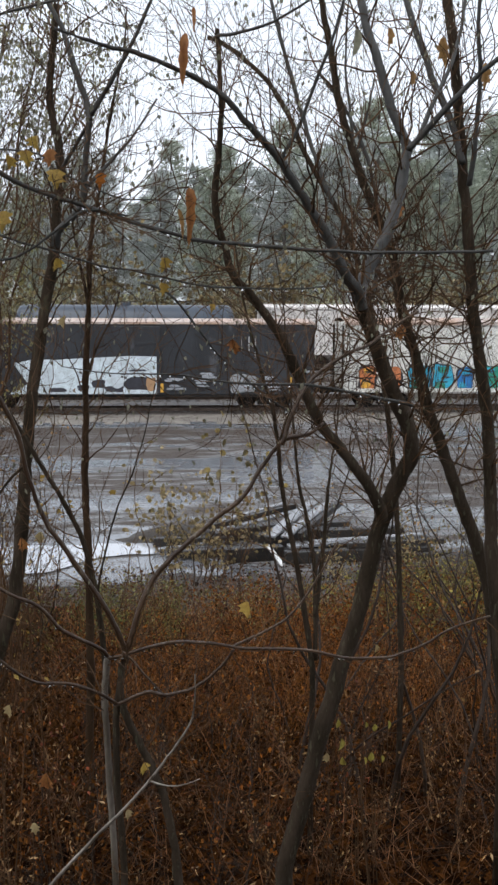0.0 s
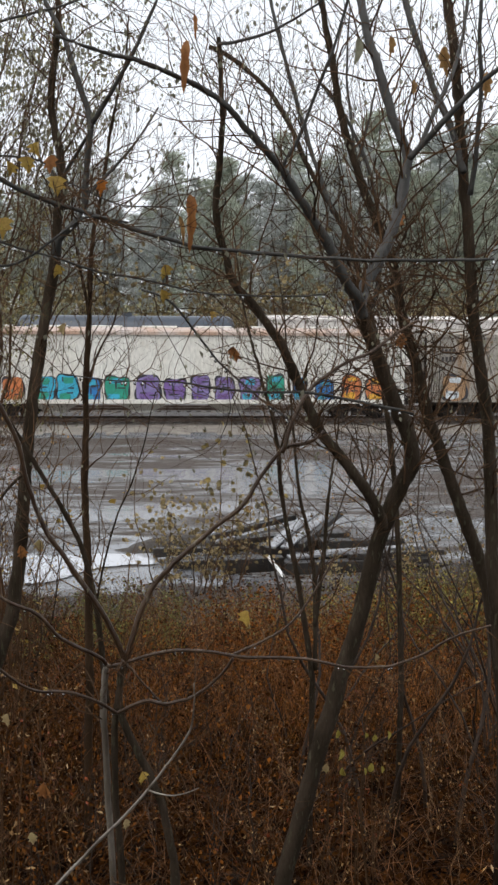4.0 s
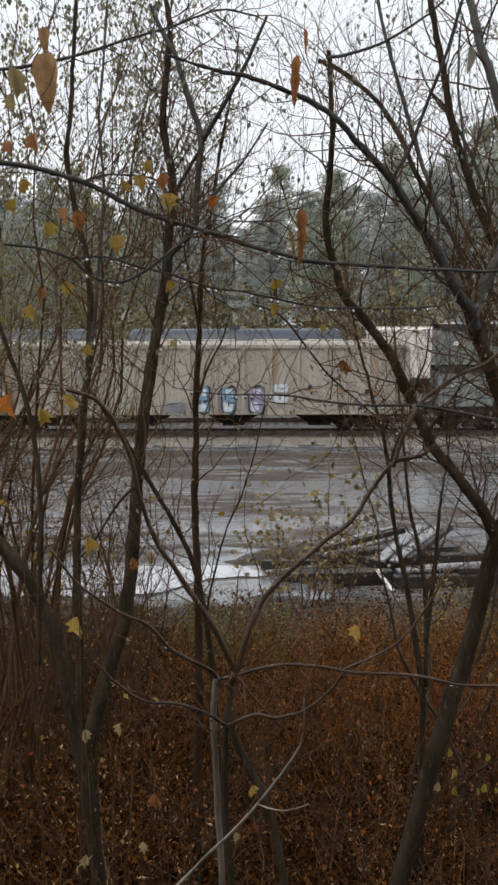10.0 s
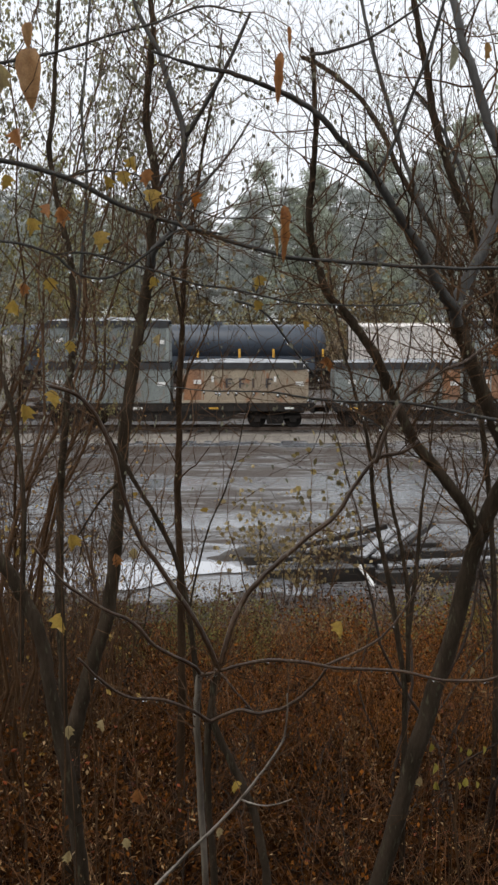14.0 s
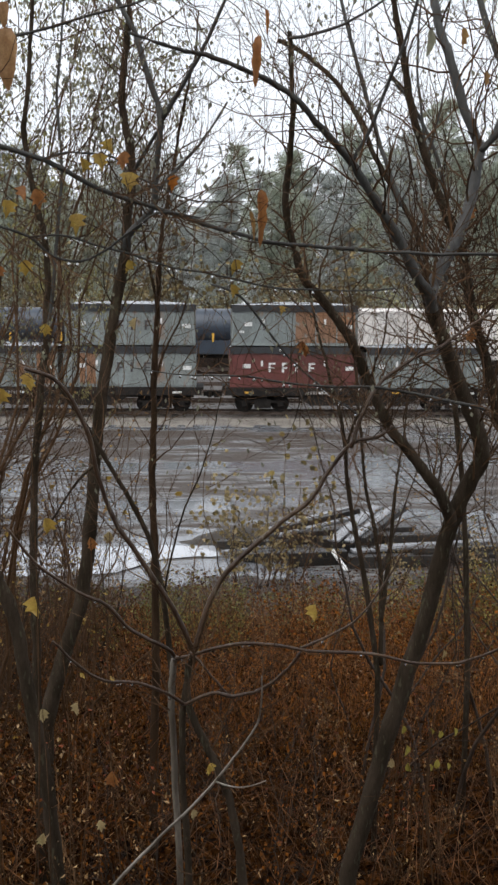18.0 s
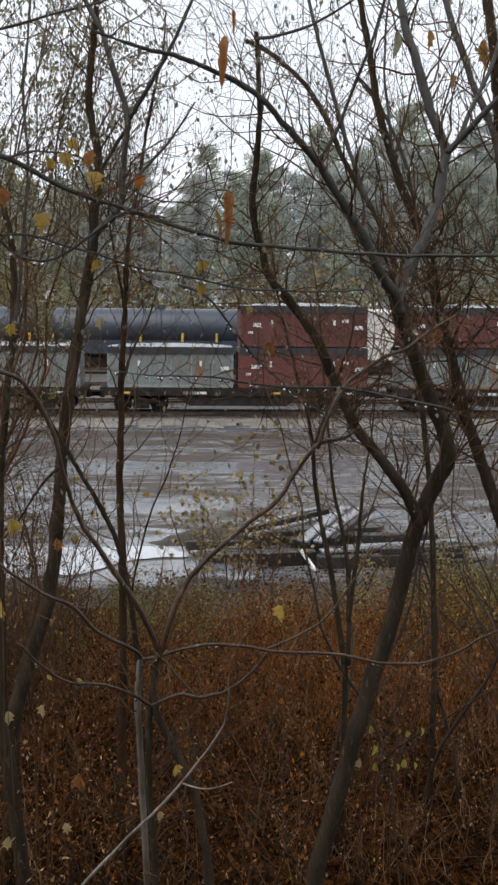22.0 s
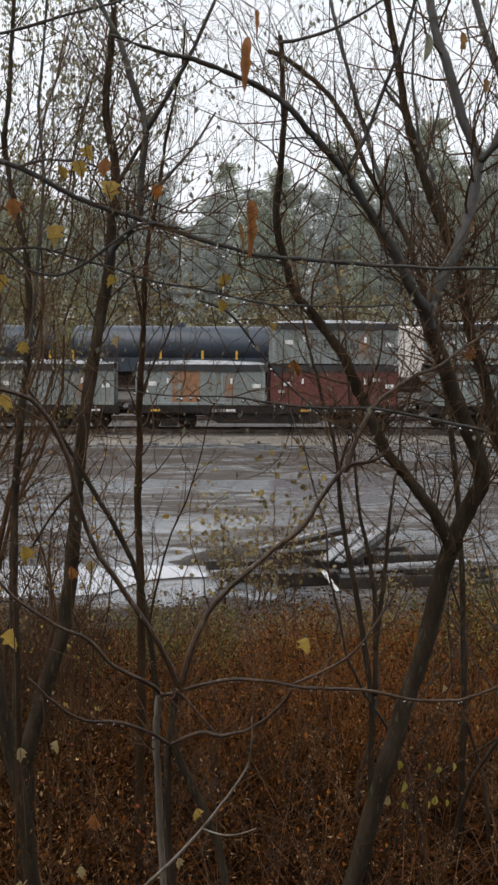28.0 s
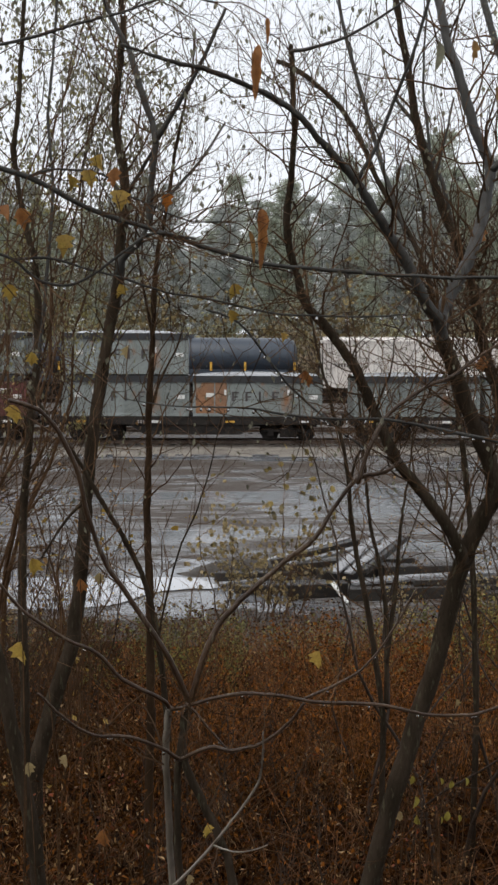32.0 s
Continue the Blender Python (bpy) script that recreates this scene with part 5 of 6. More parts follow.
limb("drip_branch", "branch", 0.0023, 0.0093, (-0.356, 4.800, 5.311), (-0.156, 4.871, 5.281), (0.000, 4.783, 5.279), (0.150, 4.822, 5.277), (0.308, 4.908, 5.248), (0.506, 4.820, 5.229), (0.767, 4.860, 5.225), (1.095, 4.945, 5.159), (1.267, 4.900, 5.124))
limb("side_tree", "trunk", 0.0475, 0.0378, (-0.882, 5.900, 2.259), (-0.903, 5.819, 2.644), (-0.958, 5.898, 2.945), (-1.026, 5.832, 3.438), (-1.075, 5.745, 3.856), (-1.188, 5.823, 4.083), (-1.269, 5.756, 4.265), (-1.397, 5.670, 4.470), (-1.553, 5.700, 4.619))
limb("back_stem", "trunk", 0.0348, 0.0136, (-1.160, 7.000, 2.728), (-1.169, 7.019, 3.234), (-1.167, 6.980, 3.866), (-1.177, 7.101, 4.377), (-1.142, 7.068, 4.762), (-1.075, 7.031, 5.325), (-1.069, 7.152, 5.656), (-1.077, 7.117, 5.986), (-1.133, 7.081, 6.274), (-1.212, 7.202, 6.687), (-1.178, 7.166, 6.968), (-1.144, 7.132, 7.315), (-1.124, 7.200, 7.825))
limb("back_stem", "limb", 0.0149, 0.0086, (-1.062, 7.000, 5.363), (-1.023, 7.102, 5.729), (-0.984, 7.048, 6.091), (-0.963, 7.151, 6.499), (-1.008, 7.251, 6.876), (-0.965, 7.197, 7.260), (-0.946, 7.300, 7.713))
limb("right_curve", "limb", 0.0104, 0.0074, (0.648, 4.900, 4.941), (0.709, 4.894, 5.124), (0.773, 4.981, 5.216), (0.881, 5.083, 5.294), (0.980, 5.022, 5.364), (1.098, 5.110, 5.400), (1.227, 5.211, 5.478), (1.359, 5.200, 5.560))
limb("back_right", "trunk", 0.0252, 0.0199, (2.068, 8.200, 2.698), (2.010, 8.167, 3.750), (1.925, 8.292, 4.794), (1.747, 8.274, 5.665), (1.534, 8.234, 6.216), (1.298, 8.359, 6.650), (1.109, 8.340, 7.026), (0.930, 8.301, 7.268), (0.684, 8.427, 7.502), (0.510, 8.400, 7.579))
limb("back_right", "limb", 0.0214, 0.0143, (1.440, 8.200, 6.339), (1.303, 8.324, 6.772), (1.175, 8.373, 7.199), (1.064, 8.383, 7.575), (0.986, 8.564, 7.996), (0.952, 8.600, 8.257))
limb("back_right", "limb", 0.0194, 0.0133, (1.755, 8.200, 5.579), (1.818, 8.149, 6.042), (1.773, 8.176, 6.420), (1.651, 8.034, 6.731), (1.478, 8.030, 7.053), (1.305, 8.000, 7.247))


def sprout(buf, rng, p, d, length, r, depth, tips, wild=0.33):
    """A twig that wanders upward and forks."""
    pts, rad, n = [p.copy()], [r], 5 if length < 0.4 else 8
    q, w = p.copy(), d.copy()
    kids = []
    for i in range(n):
        w = (w + Vector((rng.uniform(-wild, wild), rng.uniform(-wild, wild), rng.uniform(-0.7 * wild, 1.25 * wild)))).normalized()
        q = q + w * (length / n)
        pts.append(q.copy())
        rad.append(r * (1 - 0.75 * (i + 1) / n))
        if depth and i > 0 and rng.random() < (0.6 if n == 5 else 0.5):
            side = w.cross(Vector((rng.uniform(-1, 1), rng.uniform(-1, 1), rng.uniform(-1, 1)))).normalized()
            kids.append((q.copy(), (w * rng.uniform(0.4, 1.0) + side * 0.8).normalized(), length * rng.uniform(0.35, 0.6), rad[-1] * 0.75))
    buf.tube(pts, rad, 3 if r < 0.006 else 4, False)
    tips.append(pts[-1])
    tips.append(pts[len(pts) // 2])
    for k in kids:
        sprout(buf, rng, *k, depth - 1, tips, wild)


def add_leaf(buf, rng, p, size, down=True):
    """A small curled leaf hanging from a point."""
    d = Vector((rng.uniform(-1, 1), rng.uniform(-1, 1), rng.uniform(-1.2, 0.2))).normalized()
    if size < 0.036:
        d = Vector((rng.uniform(-0.5, 0.5), rng.uniform(-0.5, 0.5), -1)).normalized()
    u = d.cross(Vector((rng.uniform(-1, 1), rng.uniform(-1, 1), 0.1))).normalized()
    v = d.cross(u)
    s = size * rng.uniform(0.6, 1.3)
    w = s * rng.uniform(0.2, 0.38)
    c = s * rng.uniform(-0.15, 0.15)
    if size > 0.06:
        lobes = ((0.0, 0.0), (0.2, 0.08), (0.5, 0.36), (0.28, 0.42), (0.42, 0.7), (0.18, 0.66), (0.0, 1.0))
        ring = [(x, y) for x, y in lobes] + [(-x, y) for x, y in reversed(lobes[1:-1])]
        buf.add([tuple(p + d * (y * s) + u * (x * s * 0.9) + v * (c * 2 * abs(x))) for x, y in ring] + [tuple(p + d * (0.45 * s))], [(k, (k + 1) % 12, 12) for k in range(12)])
        return
    buf.add([tuple(p), tuple(p + d * s * 0.45 + u * w + v * c), tuple(p + d * s), tuple(p + d * s * 0.45 - u * w + v * c), tuple(p + d * s * 0.5)], [(0, 1, 4), (1, 2, 4), (2, 3, 4), (3, 0, 4)])


def build_twigs():
    rng = random.Random(31)
    by = {}
    for tree, line, rad in SPINES:
        by.setdefault(tree, []).append((line, rad))
    for tree, lines in by.items():
        tw, lv, tips = Buf(), Buf(), []
        for line, rad in lines:
            for i in range(1, len(line) - 1):
                if line[i].z < 4.4 and rad[i] > 0.02:
                    continue
                if tree in ("slim_tree", "edge_tree", "back_right") and 4.0 < line[i].z < 6.0 and rng.random() < 0.85:
                    for _ in range(2):
                        d = Vector((rng.uniform(-1, 1), rng.uniform(-0.8, 0.8), rng.uniform(-0.2, 0.6))).normalized()
                        sprout(tw, rng, line[i], d, rng.uniform(0.6, 1.3), 0.0062, 2, tips, 0.45)
                if rng.random() < (0.2 if line[i].z < 4.9 and tree in ("fore_sapling", "low_branch") else 0.6 if tree == "left_tree" else 0.85):
                    d = (line[i + 1] - line[i - 1]).normalized()
                    side = d.cross(Vector((rng.uniform(-1, 1), rng.uniform(-1, 1), rng.uniform(-0.5, 1)))).normalized()
                    up = Vector((0, 0, rng.uniform(0, 0.5)))
                    if tree == "back_right" and line[i].z > 5.8:
                        sprout(tw, rng, line[i], (d * 0.4 - side + up).normalized(), rng.uniform(0.3, 0.8), 0.0032, 2, tips)
                    sprout(tw, rng, line[i], (d * 0.6 + side + up).normalized(), rng.uniform(0.25, 0.85), min(0.006, max(0.0028, rad[i] * 0.3)), 2 if rng.random() < 0.6 else 1, tips)
        if tw.n:
            part("twig_spray", tw, M["red_twig"] if tree == "back_right" else M["twig"], TREES[tree])["kind"] = "stuff"
        for p in tips:
            if rng.random() < (0.17 if p.z > 6.0 else 0.1 if p.z > 4.4 else 0):
                add_leaf(lv, rng, p, 0.027)
        if lv.n:
            part("withered_foliage", lv, M["grey_leaf"], TREES[tree])["kind"] = "stuff"


build_twigs()


# ---- saplings and thicket ----
def sapling_kind(seed, height, stems, leafy, leaf_mat, twig_mat, spread_by=0.35, hang=0.04, fork=2, bare_to=None, name="sapling", stout=0.0045, wild=0.33, reach=0.3):
    """A bare multi-stemmed sapling: stems, sprays of twigs, a few last leaves."""
    rng = random.Random(seed)
    t = thing(name, "", name.replace("_", " "), pose(0, 0, 0), "thicket on the bank")
    tips, tw, bend = [], Buf(), 0.3 if stems == 1 else min(wild, 0.4)
    for k in range(stems):
        a = rng.uniform(0, 6.28)
        lean = Vector((math.cos(a) * spread_by, math.sin(a) * spread_by, 1)).normalized()
        p, line, w = Vector((math.cos(a) * 0.06, math.sin(a) * 0.06, -0.1)), [], lean
        H = height * rng.uniform(0.65, 1.0)
        n = 12
        for i in range(n + 1):
            line.append(p.copy())
            w = (w + Vector((rng.uniform(-bend, bend), rng.uniform(-bend, bend), 0.1))).normalized()
            p = p + w * (H / n)
        r0 = min(0.005, 0.004 * height) + stout * height * rng.uniform(0.5, 1)
        rad = [r0 * (1 - 0.85 * i / n) + 0.001 for i in range(n + 1)]
        part("stem", Buf().tube(line, rad, 5), M[twig_mat], t, smooth=True)
        for i in range(bare_to or (5 if stems == 1 else 2), n + 1):
            for _ in range(3 if reach < 0.2 else 2):
                if rng.random() < 0.8:
                    d = (line[i] - line[i - 1]).normalized()
                    side = d.cross(Vector((rng.uniform(-1, 1), rng.uniform(-1, 1), rng.uniform(-1, 1)))).normalized()
                    sprout(tw, rng, line[i], (d * 0.5 + side + Vector((0, 0, 0.3))).normalized(), height * rng.uniform(0.33 * reach, reach), max(0.0017, rad[i] * 0.4), fork, tips, wild)
    part("twig_spray", tw, M[twig_mat], t)["kind"] = "stuff"
    lv = Buf()
    for p in tips:
        if hang in (0.065, 0.13) and p.z < (0.62 if hang < 0.1 else 0.42) * height:
            continue
        if leafy > 1 and p.z < 0.58 * height:
            continue
        for _ in range(3 if leafy > 1 else 1):
            if rng.random() < leafy / (2 if leafy > 1 else 1):
                add_leaf(lv, rng, p + Vector((rng.uniform(-0.03, 0.03), rng.uniform(-0.03, 0.03), rng.uniform(-0.03, 0.02))), hang)
    if lv.n:
        part("last_foliage", lv, M[leaf_mat], t)["kind"] = "stuff"
    return t


def plant(kind, spots, label, rng):
    """Sets copies of one kind at places on the ground."""
    first = True
    for x, y, s in spots:
        m = Matrix.LocRotScale((x, y, ground_z(x, y)), Euler((rng.uniform(-0.06, 0.06), rng.uniform(-0.06, 0.06), rng.uniform(0, 6.28))), (s, s, s))
        o = kind if first else copy_thing(kind, Matrix.Identity(4))
        o.matrix_basis = m
        tagged(o, label)
        first = False


def across(u, y):
    """A place u parts of the half view to the side of the middle line, y metres ahead."""
    return u * 0.2321 * y, y


M["pale_leaf"] = material("pale_faded_leaf", (0.38, 0.3, 0.14), (0.25, 0.18, 0.09), 0.5, 20, 120, 0.2, island=0.4, through_light=0.4)


M["dry_leaf"] = material("small_dry_leaf", (0.34, 0.2, 0.075), (0.2, 0.11, 0.04), 0.5, 20, 120, 0.2, island=0.5, through_light=0.4)
# light leaf colour that paints wet glints among the dead leaves
M["pale_litter"] = material("glint_pale_leaf", (0.46, 0.29, 0.12), (0.17, 0.085, 0.03), 0.4, 5, 50, 0.2, island=0.4)
M["edge_leaf"] = material("edge_weed_leaf", (0.2, 0.205, 0.07), (0.1, 0.095, 0.035), 0.7, 3, 50, 0.2, island=0.6, through_light=0.25, spec=0.15)
M["rust_twig"] = material("rust_twig_bark", (0.17, 0.08, 0.034), (0.034, 0.014, 0.006), 0.8, 4, 50, 0.1, island=0.6, spec=0.15)
M["bush_leaf"] = material("olive_bush_leaf", (0.3, 0.25, 0.06), (0.14, 0.12, 0.03), 0.6, 3, 50, 0.2, island=0.7, through_light=0.3, spec=0.2)
M["pale_twig"] = material("pale_twig_bark", (0.21, 0.118, 0.055), (0.06, 0.029, 0.012), 0.5, 5, 60, 0.2, island=0.6, spec=0.15)
M["brush_leaf"] = material("yellow_green_leaf", (0.29, 0.21, 0.06), (0.085, 0.072, 0.036), 0.5, 8, 120, 0.2, island=0.5, through_light=0.4)


def build_thicket():
    rng = random.Random(8)
    tall = [sapling_kind(i, 6.6, 1, 1.3, "grey_leaf" if i == 1 else "green_leaf", "twig", 0.16, 0.035, stout=0.0031, wild=0.52, reach=0.15) for i in (1, 2)]
    bare = [sapling_kind(i, 4.2, 1, 0.04, "yellow_leaf", "twig", 0.2, stout=0.0036, wild=0.5) for i in (3, 4)]
    red = [sapling_kind(i, 3.4, 2, 0.12, "dry_leaf", "red_twig", 0.4, 0.045, stout=0.003, wild=0.5, reach=0.24) for i in (5, 6)]
    leafy = [sapling_kind(7, 3.8, 2, 0.17, "yellow_leaf", "twig", 0.3, 0.065, stout=0.0034, wild=0.5, reach=0.22), sapling_kind(9, 3.0, 3, 0.17, "pale_leaf", "red_twig", 0.25, 0.125)]

    def spots(n, u0, u1, y0, y1, s0, s1):
        return [(*across(rng.uniform(u0, u1), rng.uniform(y0, y1)), rng.uniform(s0, s1)) for _ in range(n)]

    plant(tall[0], spots(14, -1.45, -0.9, 8, 15, 0.9, 1.35) + spots(11, -1.35, -0.92, 8, 13, 1.0, 1.4) + spots(6, -1.2, -0.92, 7.5, 10, 1.0, 1.2), "tall thin bare sapling with a few withered leaves", rng)
    plant(tall[1], spots(9, -1.4, -0.9, 7.5, 13, 0.8, 1.2) + spots(7, -1.25, -0.95, 8.5, 13, 0.75, 1.3), "tall thin bare sapling with a few withered leaves", rng)
    plant(bare[0], spots(12, -1.4, -0.45, 7.5, 13, 0.7, 1.1), "bare dark sapling with thin wet twigs", rng)
    plant(bare[1], spots(4, -0.3, 0.6, 9, 15, 0.55, 0.8) + spots(2, 1.2, 2.0, 8, 15, 0.9, 1.5), "bare dark sapling with thin wet twigs", rng)
    plant(red[0], spots(2, 0.6, 0.9, 8, 12, 0.9, 1.2) + spots(6, 1.05, 1.9, 9, 15, 0.8, 1.2), "bushy bare shrub with reddish-brown twigs", rng)
    plant(red[1], spots(9, -1.3, -0.5, 9, 15, 0.9, 1.3), "bushy bare shrub with reddish-brown twigs", rng)
    plant(leafy[0], spots(8, -1.3, -0.6, 8, 13, 0.9, 1.35), "thin sapling with last yellow leaves", rng)
    plant(leafy[1], [(0.9, 20.6, 0.9), (1.5, 21.0, 0.7), (0.3, 20.7, 0.55), (-0.9, 20.0, 0.35), (-2.6, 19.6, 0.4), (3.4, 19.2, 0.4), (5.2, 19.4, 0.5), (6.4, 18.8, 0.6), (4.4, 18.4, 0.35), (-3.6, 18.8, 0.4), (7.6, 19.5, 0.6)], "small shrub with yellowing leaves at the yard's edge", rng)
    crown = sapling_kind(16, 5.4, 1, 0.04, "grey_leaf", "red_twig", 0.08, 0.04, 3, 7)
    plant(crown, spots(2, 0.62, 0.85, 8.5, 11, 0.85, 0.95) + spots(4, 0.95, 1.6, 7.5, 11, 0.8, 1.0), "slim bare tree with a dense tangle of thin dark twigs", rng)
    brush = sapling_kind(14, 3.3, 3, 0.17, "brush_leaf", "twig", 0.3, 0.13, 1)
    plant(brush, [(1.2, 21.0, 1.15), (0.65, 20.8, 0.75), (1.8, 21.3, 0.85), (1.4, 20.5, 0.6), (5.4, 20.3, 0.5), (6.1, 19.6, 0.55), (6.9, 20.0, 0.5)], "thin bush with last yellow-green leaves by the yard", rng)
    shoots = sapling_kind(24, 5.6, 3, 0.05, "dry_leaf", "red_twig", 0.12, 0.03, 2, 6, stout=0.0018)
    plant(shoots, spots(5, 1.25, 1.75, 8, 12.5, 0.85, 1.1), "tall bare shrub of thin upright brown shoots", rng)
    tangle = sapling_kind(18, 3.2, 3, 0.004, "yellow_leaf", "twig", 0.75, 0.06, 3, 4, stout=0.0022, wild=0.5)
    plant(tangle, spots(11, -1.3, -0.7, 8, 12, 0.9, 1.2), "wide bare shrub with crooked wet twigs", rng)
    weeds = [sapling_kind(20, 1.15, 2, 0.07, "pale_litter", "pale_twig", 0.7, 0.032, 2, 3, "dead_weed", 0.0022, 0.5), sapling_kind(21, 0.8, 3, 0.14, "pale_litter", "pale_twig", 1.0, 0.03, 1, 2, "dead_weed", 0.0026, 0.5),
             sapling_kind(22, 1.3, 2, 0.12, "rust_leaf", "red_twig", 0.6, 0.035, 2, 3, "dead_weed", 0.0024, 0.5)]
    for kind, n in zip(weeds, (30, 30, 34)):
        plant(kind, spots(n, -1.35, 1.7, 5.6, 16, 0.6, 1.15), "dead weed with pale crooked twigs and shrivelled leaves", rng)
    clumps = [sapling_kind(30, 1.1, 4, 0.5, "edge_leaf", "twig", 0.5, 0.055, 1, 3, "leafy_weed", 0.0026, 0.5), sapling_kind(31, 1.3, 4, 0.55, "rust_leaf", "rust_twig", 0.2, 0.05, 1, 3, "leafy_weed", 0.0026),
              sapling_kind(32, 1.2, 4, 0.5, "bush_leaf", "twig", 0.5, 0.058, 1, 3, "leafy_weed", 0.0026, 0.5)]
    plant(clumps[0], spots(16, -1.2, 0.6, 15, 18.4, 0.5, 0.85) + spots(10, 0.9, 1.8, 16.5, 19.4, 0.6, 1.1), "leggy weed with faded olive leaves", rng)
    plant(clumps[1], spots(10, -0.9, 0.3, 12, 16.8, 0.6, 0.9) + spots(20, 0.3, 1.8, 12, 17, 0.7, 1.15), "upright weed with rust-orange dead leaves", rng)
    plant(clumps[2], spots(6, -0.5, 0.6, 15, 18, 0.5, 0.8) + spots(14, 0.75, 1.8, 15, 19.5, 0.7, 1.1), "bushy weed with yellow-olive leaves", rng)
    far = sapling_kind(12, 7.0, 3, 0.2, "far_leaf", "red_twig", 0.3, 0.3, 1)
    plant(far, [(rng.uniform(-38, 52), rng.uniform(97, 112), rng.uniform(0.9, 1.9)) for _ in range(60)], "bare brown tree with last autumn leaves behind the tracks", rng)


build_thicket()


# ---- undergrowth on the bank ----
def hollows(x, y):
    """Open dark gaps in the undergrowth: low where nothing grows tall."""
    h = np.array([noise2(a + 90, b + 10, 0.55) + 0.8 * noise2(a + 15, b + 70, 1.5) for a, b in zip(x, y)])
    return np.interp(h, [-0.3, -0.02, 0.35], [0.15, 0.8, 1.25])


def scatter_leaves(name, n, mat, seed, size, y_range, u_range, lift, label, lying=False, thin=1.0):
    """Loose dead leaves over the bank, each a folded blade of its own."""
    g = np.random.RandomState(seed)
    y = y_range[0] + (y_range[1] - y_range[0]) * g.rand(n) ** 0.8
    x = (u_range[0] + (u_range[1] - u_range[0]) * g.rand(n)) * 0.2321 * y
    clump = np.array([0.8 * noise2(a, b, 0.9) + 0.9 * noise2(a + 40, b, 2.6) + 0.7 * noise2(a, b + 40, 5.5) for a, b in zip(x, y)]) * 0.5 + 0.48
    clump = clump * hollows(x, y)
    keep = g.rand(n) < (1.0 if lying else 0.02 + 1.6 * clump.clip(0, 1) ** 2.4)
    x, y, clump = x[keep], y[keep], clump[keep].clip(0, 1)
    n = len(x)
    gz = np.array([ground_z(a, b) for a, b in zip(x, y)])
    top = np.interp(y, [5, 9, 14, 18, 20.5], [lift, lift, lift * 0.85, lift * 0.6, lift * 0.45])
    top = top * np.where((x < -0.4) & (y > 17.5), 0.4, 1.0)
    z = gz + 0.015 + (0 if lying else 1) * top * g.rand(n) ** 1.2 * (0.15 + 1.25 * clump)
    c = np.stack([x, y, z], 1)
    d = g.randn(n, 3)
    d[:, 2] = d[:, 2] * 0.25 if lying else d[:, 2] * 0.7 - 0.5
    d /= np.linalg.norm(d, axis=1, keepdims=True)
    u = np.cross(d, g.randn(n, 3))
    if lying:
        u[:, 2] *= 0.3
    u /= np.linalg.norm(u, axis=1, keepdims=True)
    w = np.cross(d, u)
    s = (size * (0.55 + 0.9 * g.rand(n)))[:, None]
    wd = s * (0.22 + 0.2 * g.rand(n))[:, None] * thin
    fold = s * (0.05 + 0.18 * g.rand(n))[:, None]
    v = np.stack([c, c + d * s * 0.4 + u * wd + w * fold, c + d * s, c + d * s * 0.45 - u * wd + w * fold], 1).reshape(-1, 3)
    f = (np.arange(n)[:, None] * 4)[:, :, None] + np.array([[0, 1, 2], [0, 2, 3]])[None]
    me = bpy.data.meshes.new(name)
    me.from_pydata(v.tolist(), [], f.reshape(-1, 3).tolist())
    me.materials.append(M[mat])
    return tagged(new(name, me), label, "undergrowth", kind="stuff")


def scatter_stems(name, n, mat, seed, height, radius, y_range, u_range, label, lean=0.35):
    """Thin dead stalks standing on the bank."""
    g = np.random.RandomState(seed)
    y = y_range[0] + (y_range[1] - y_range[0]) * g.rand(n)
    x = (u_range[0] + (u_range[1] - u_range[0]) * g.rand(n)) * 0.2321 * y
    gz = np.array([ground_z(a, b) for a, b in zip(x, y)])
    clump = (np.array([noise2(a, b, 0.9) + 0.7 * noise2(a + 40, b, 2.6) for a, b in zip(x, y)]) * 0.45 + 0.5).clip(0, 1) * hollows(x, y)
    h = height * (0.4 + 0.7 * g.rand(n)) * (0.3 + 1.1 * clump) * np.interp(y, [5, 13, 18, 20.8], [1, 0.95, 0.75, 0.6])
    h = h * np.where((x < -0.4) & (y > 17.5), 0.45, 1.0)
    base = np.stack([x, y, gz - 0.03], 1)
    d = np.stack([lean * g.randn(n), lean * g.randn(n), np.ones(n)], 1)
    mid = base + d * (h * 0.5)[:, None]
    tip = mid + (d + 0.35 * g.randn(n, 3)) * (h * 0.5)[:, None]
    vs = []
    for p, k in ((base, 1.0), (mid, 0.7), (tip, 0.25)):
        for a in (0, 2.09, 4.19):
            vs.append(p + np.array([math.cos(a), math.sin(a), 0]) * radius * k)
    v = np.stack(vs, 1).reshape(-1, 3)
    quad = [[r * 3 + k, r * 3 + (k + 1) % 3, r * 3 + 3 + (k + 1) % 3, r * 3 + 3 + k] for r in (0, 1) for k in range(3)]
    f = (np.arange(n)[:, None] * 9)[:, :, None] + np.array(quad)[None]
    me = bpy.data.meshes.new(name)
    me.from_pydata(v.tolist(), [], f.reshape(-1, 4).tolist())
    me.materials.append(M[mat])
    return tagged(new(name, me), label, "undergrowth", kind="stuff")


U = (-1.5, 2.3)
M["rust_grass"] = material("rust_grass", (0.44, 0.175, 0.035), (0.2, 0.076, 0.016), 0.7, 3, 50, 0.1, island=0.5, through_light=0.2)
M["red_leaf"] = material("red_brown_leaf", (0.22, 0.05, 0.012), (0.09, 0.02, 0.006), 0.5, 3, 50, 0.3, island=0.7, through_light=0.2, spec=0.25)
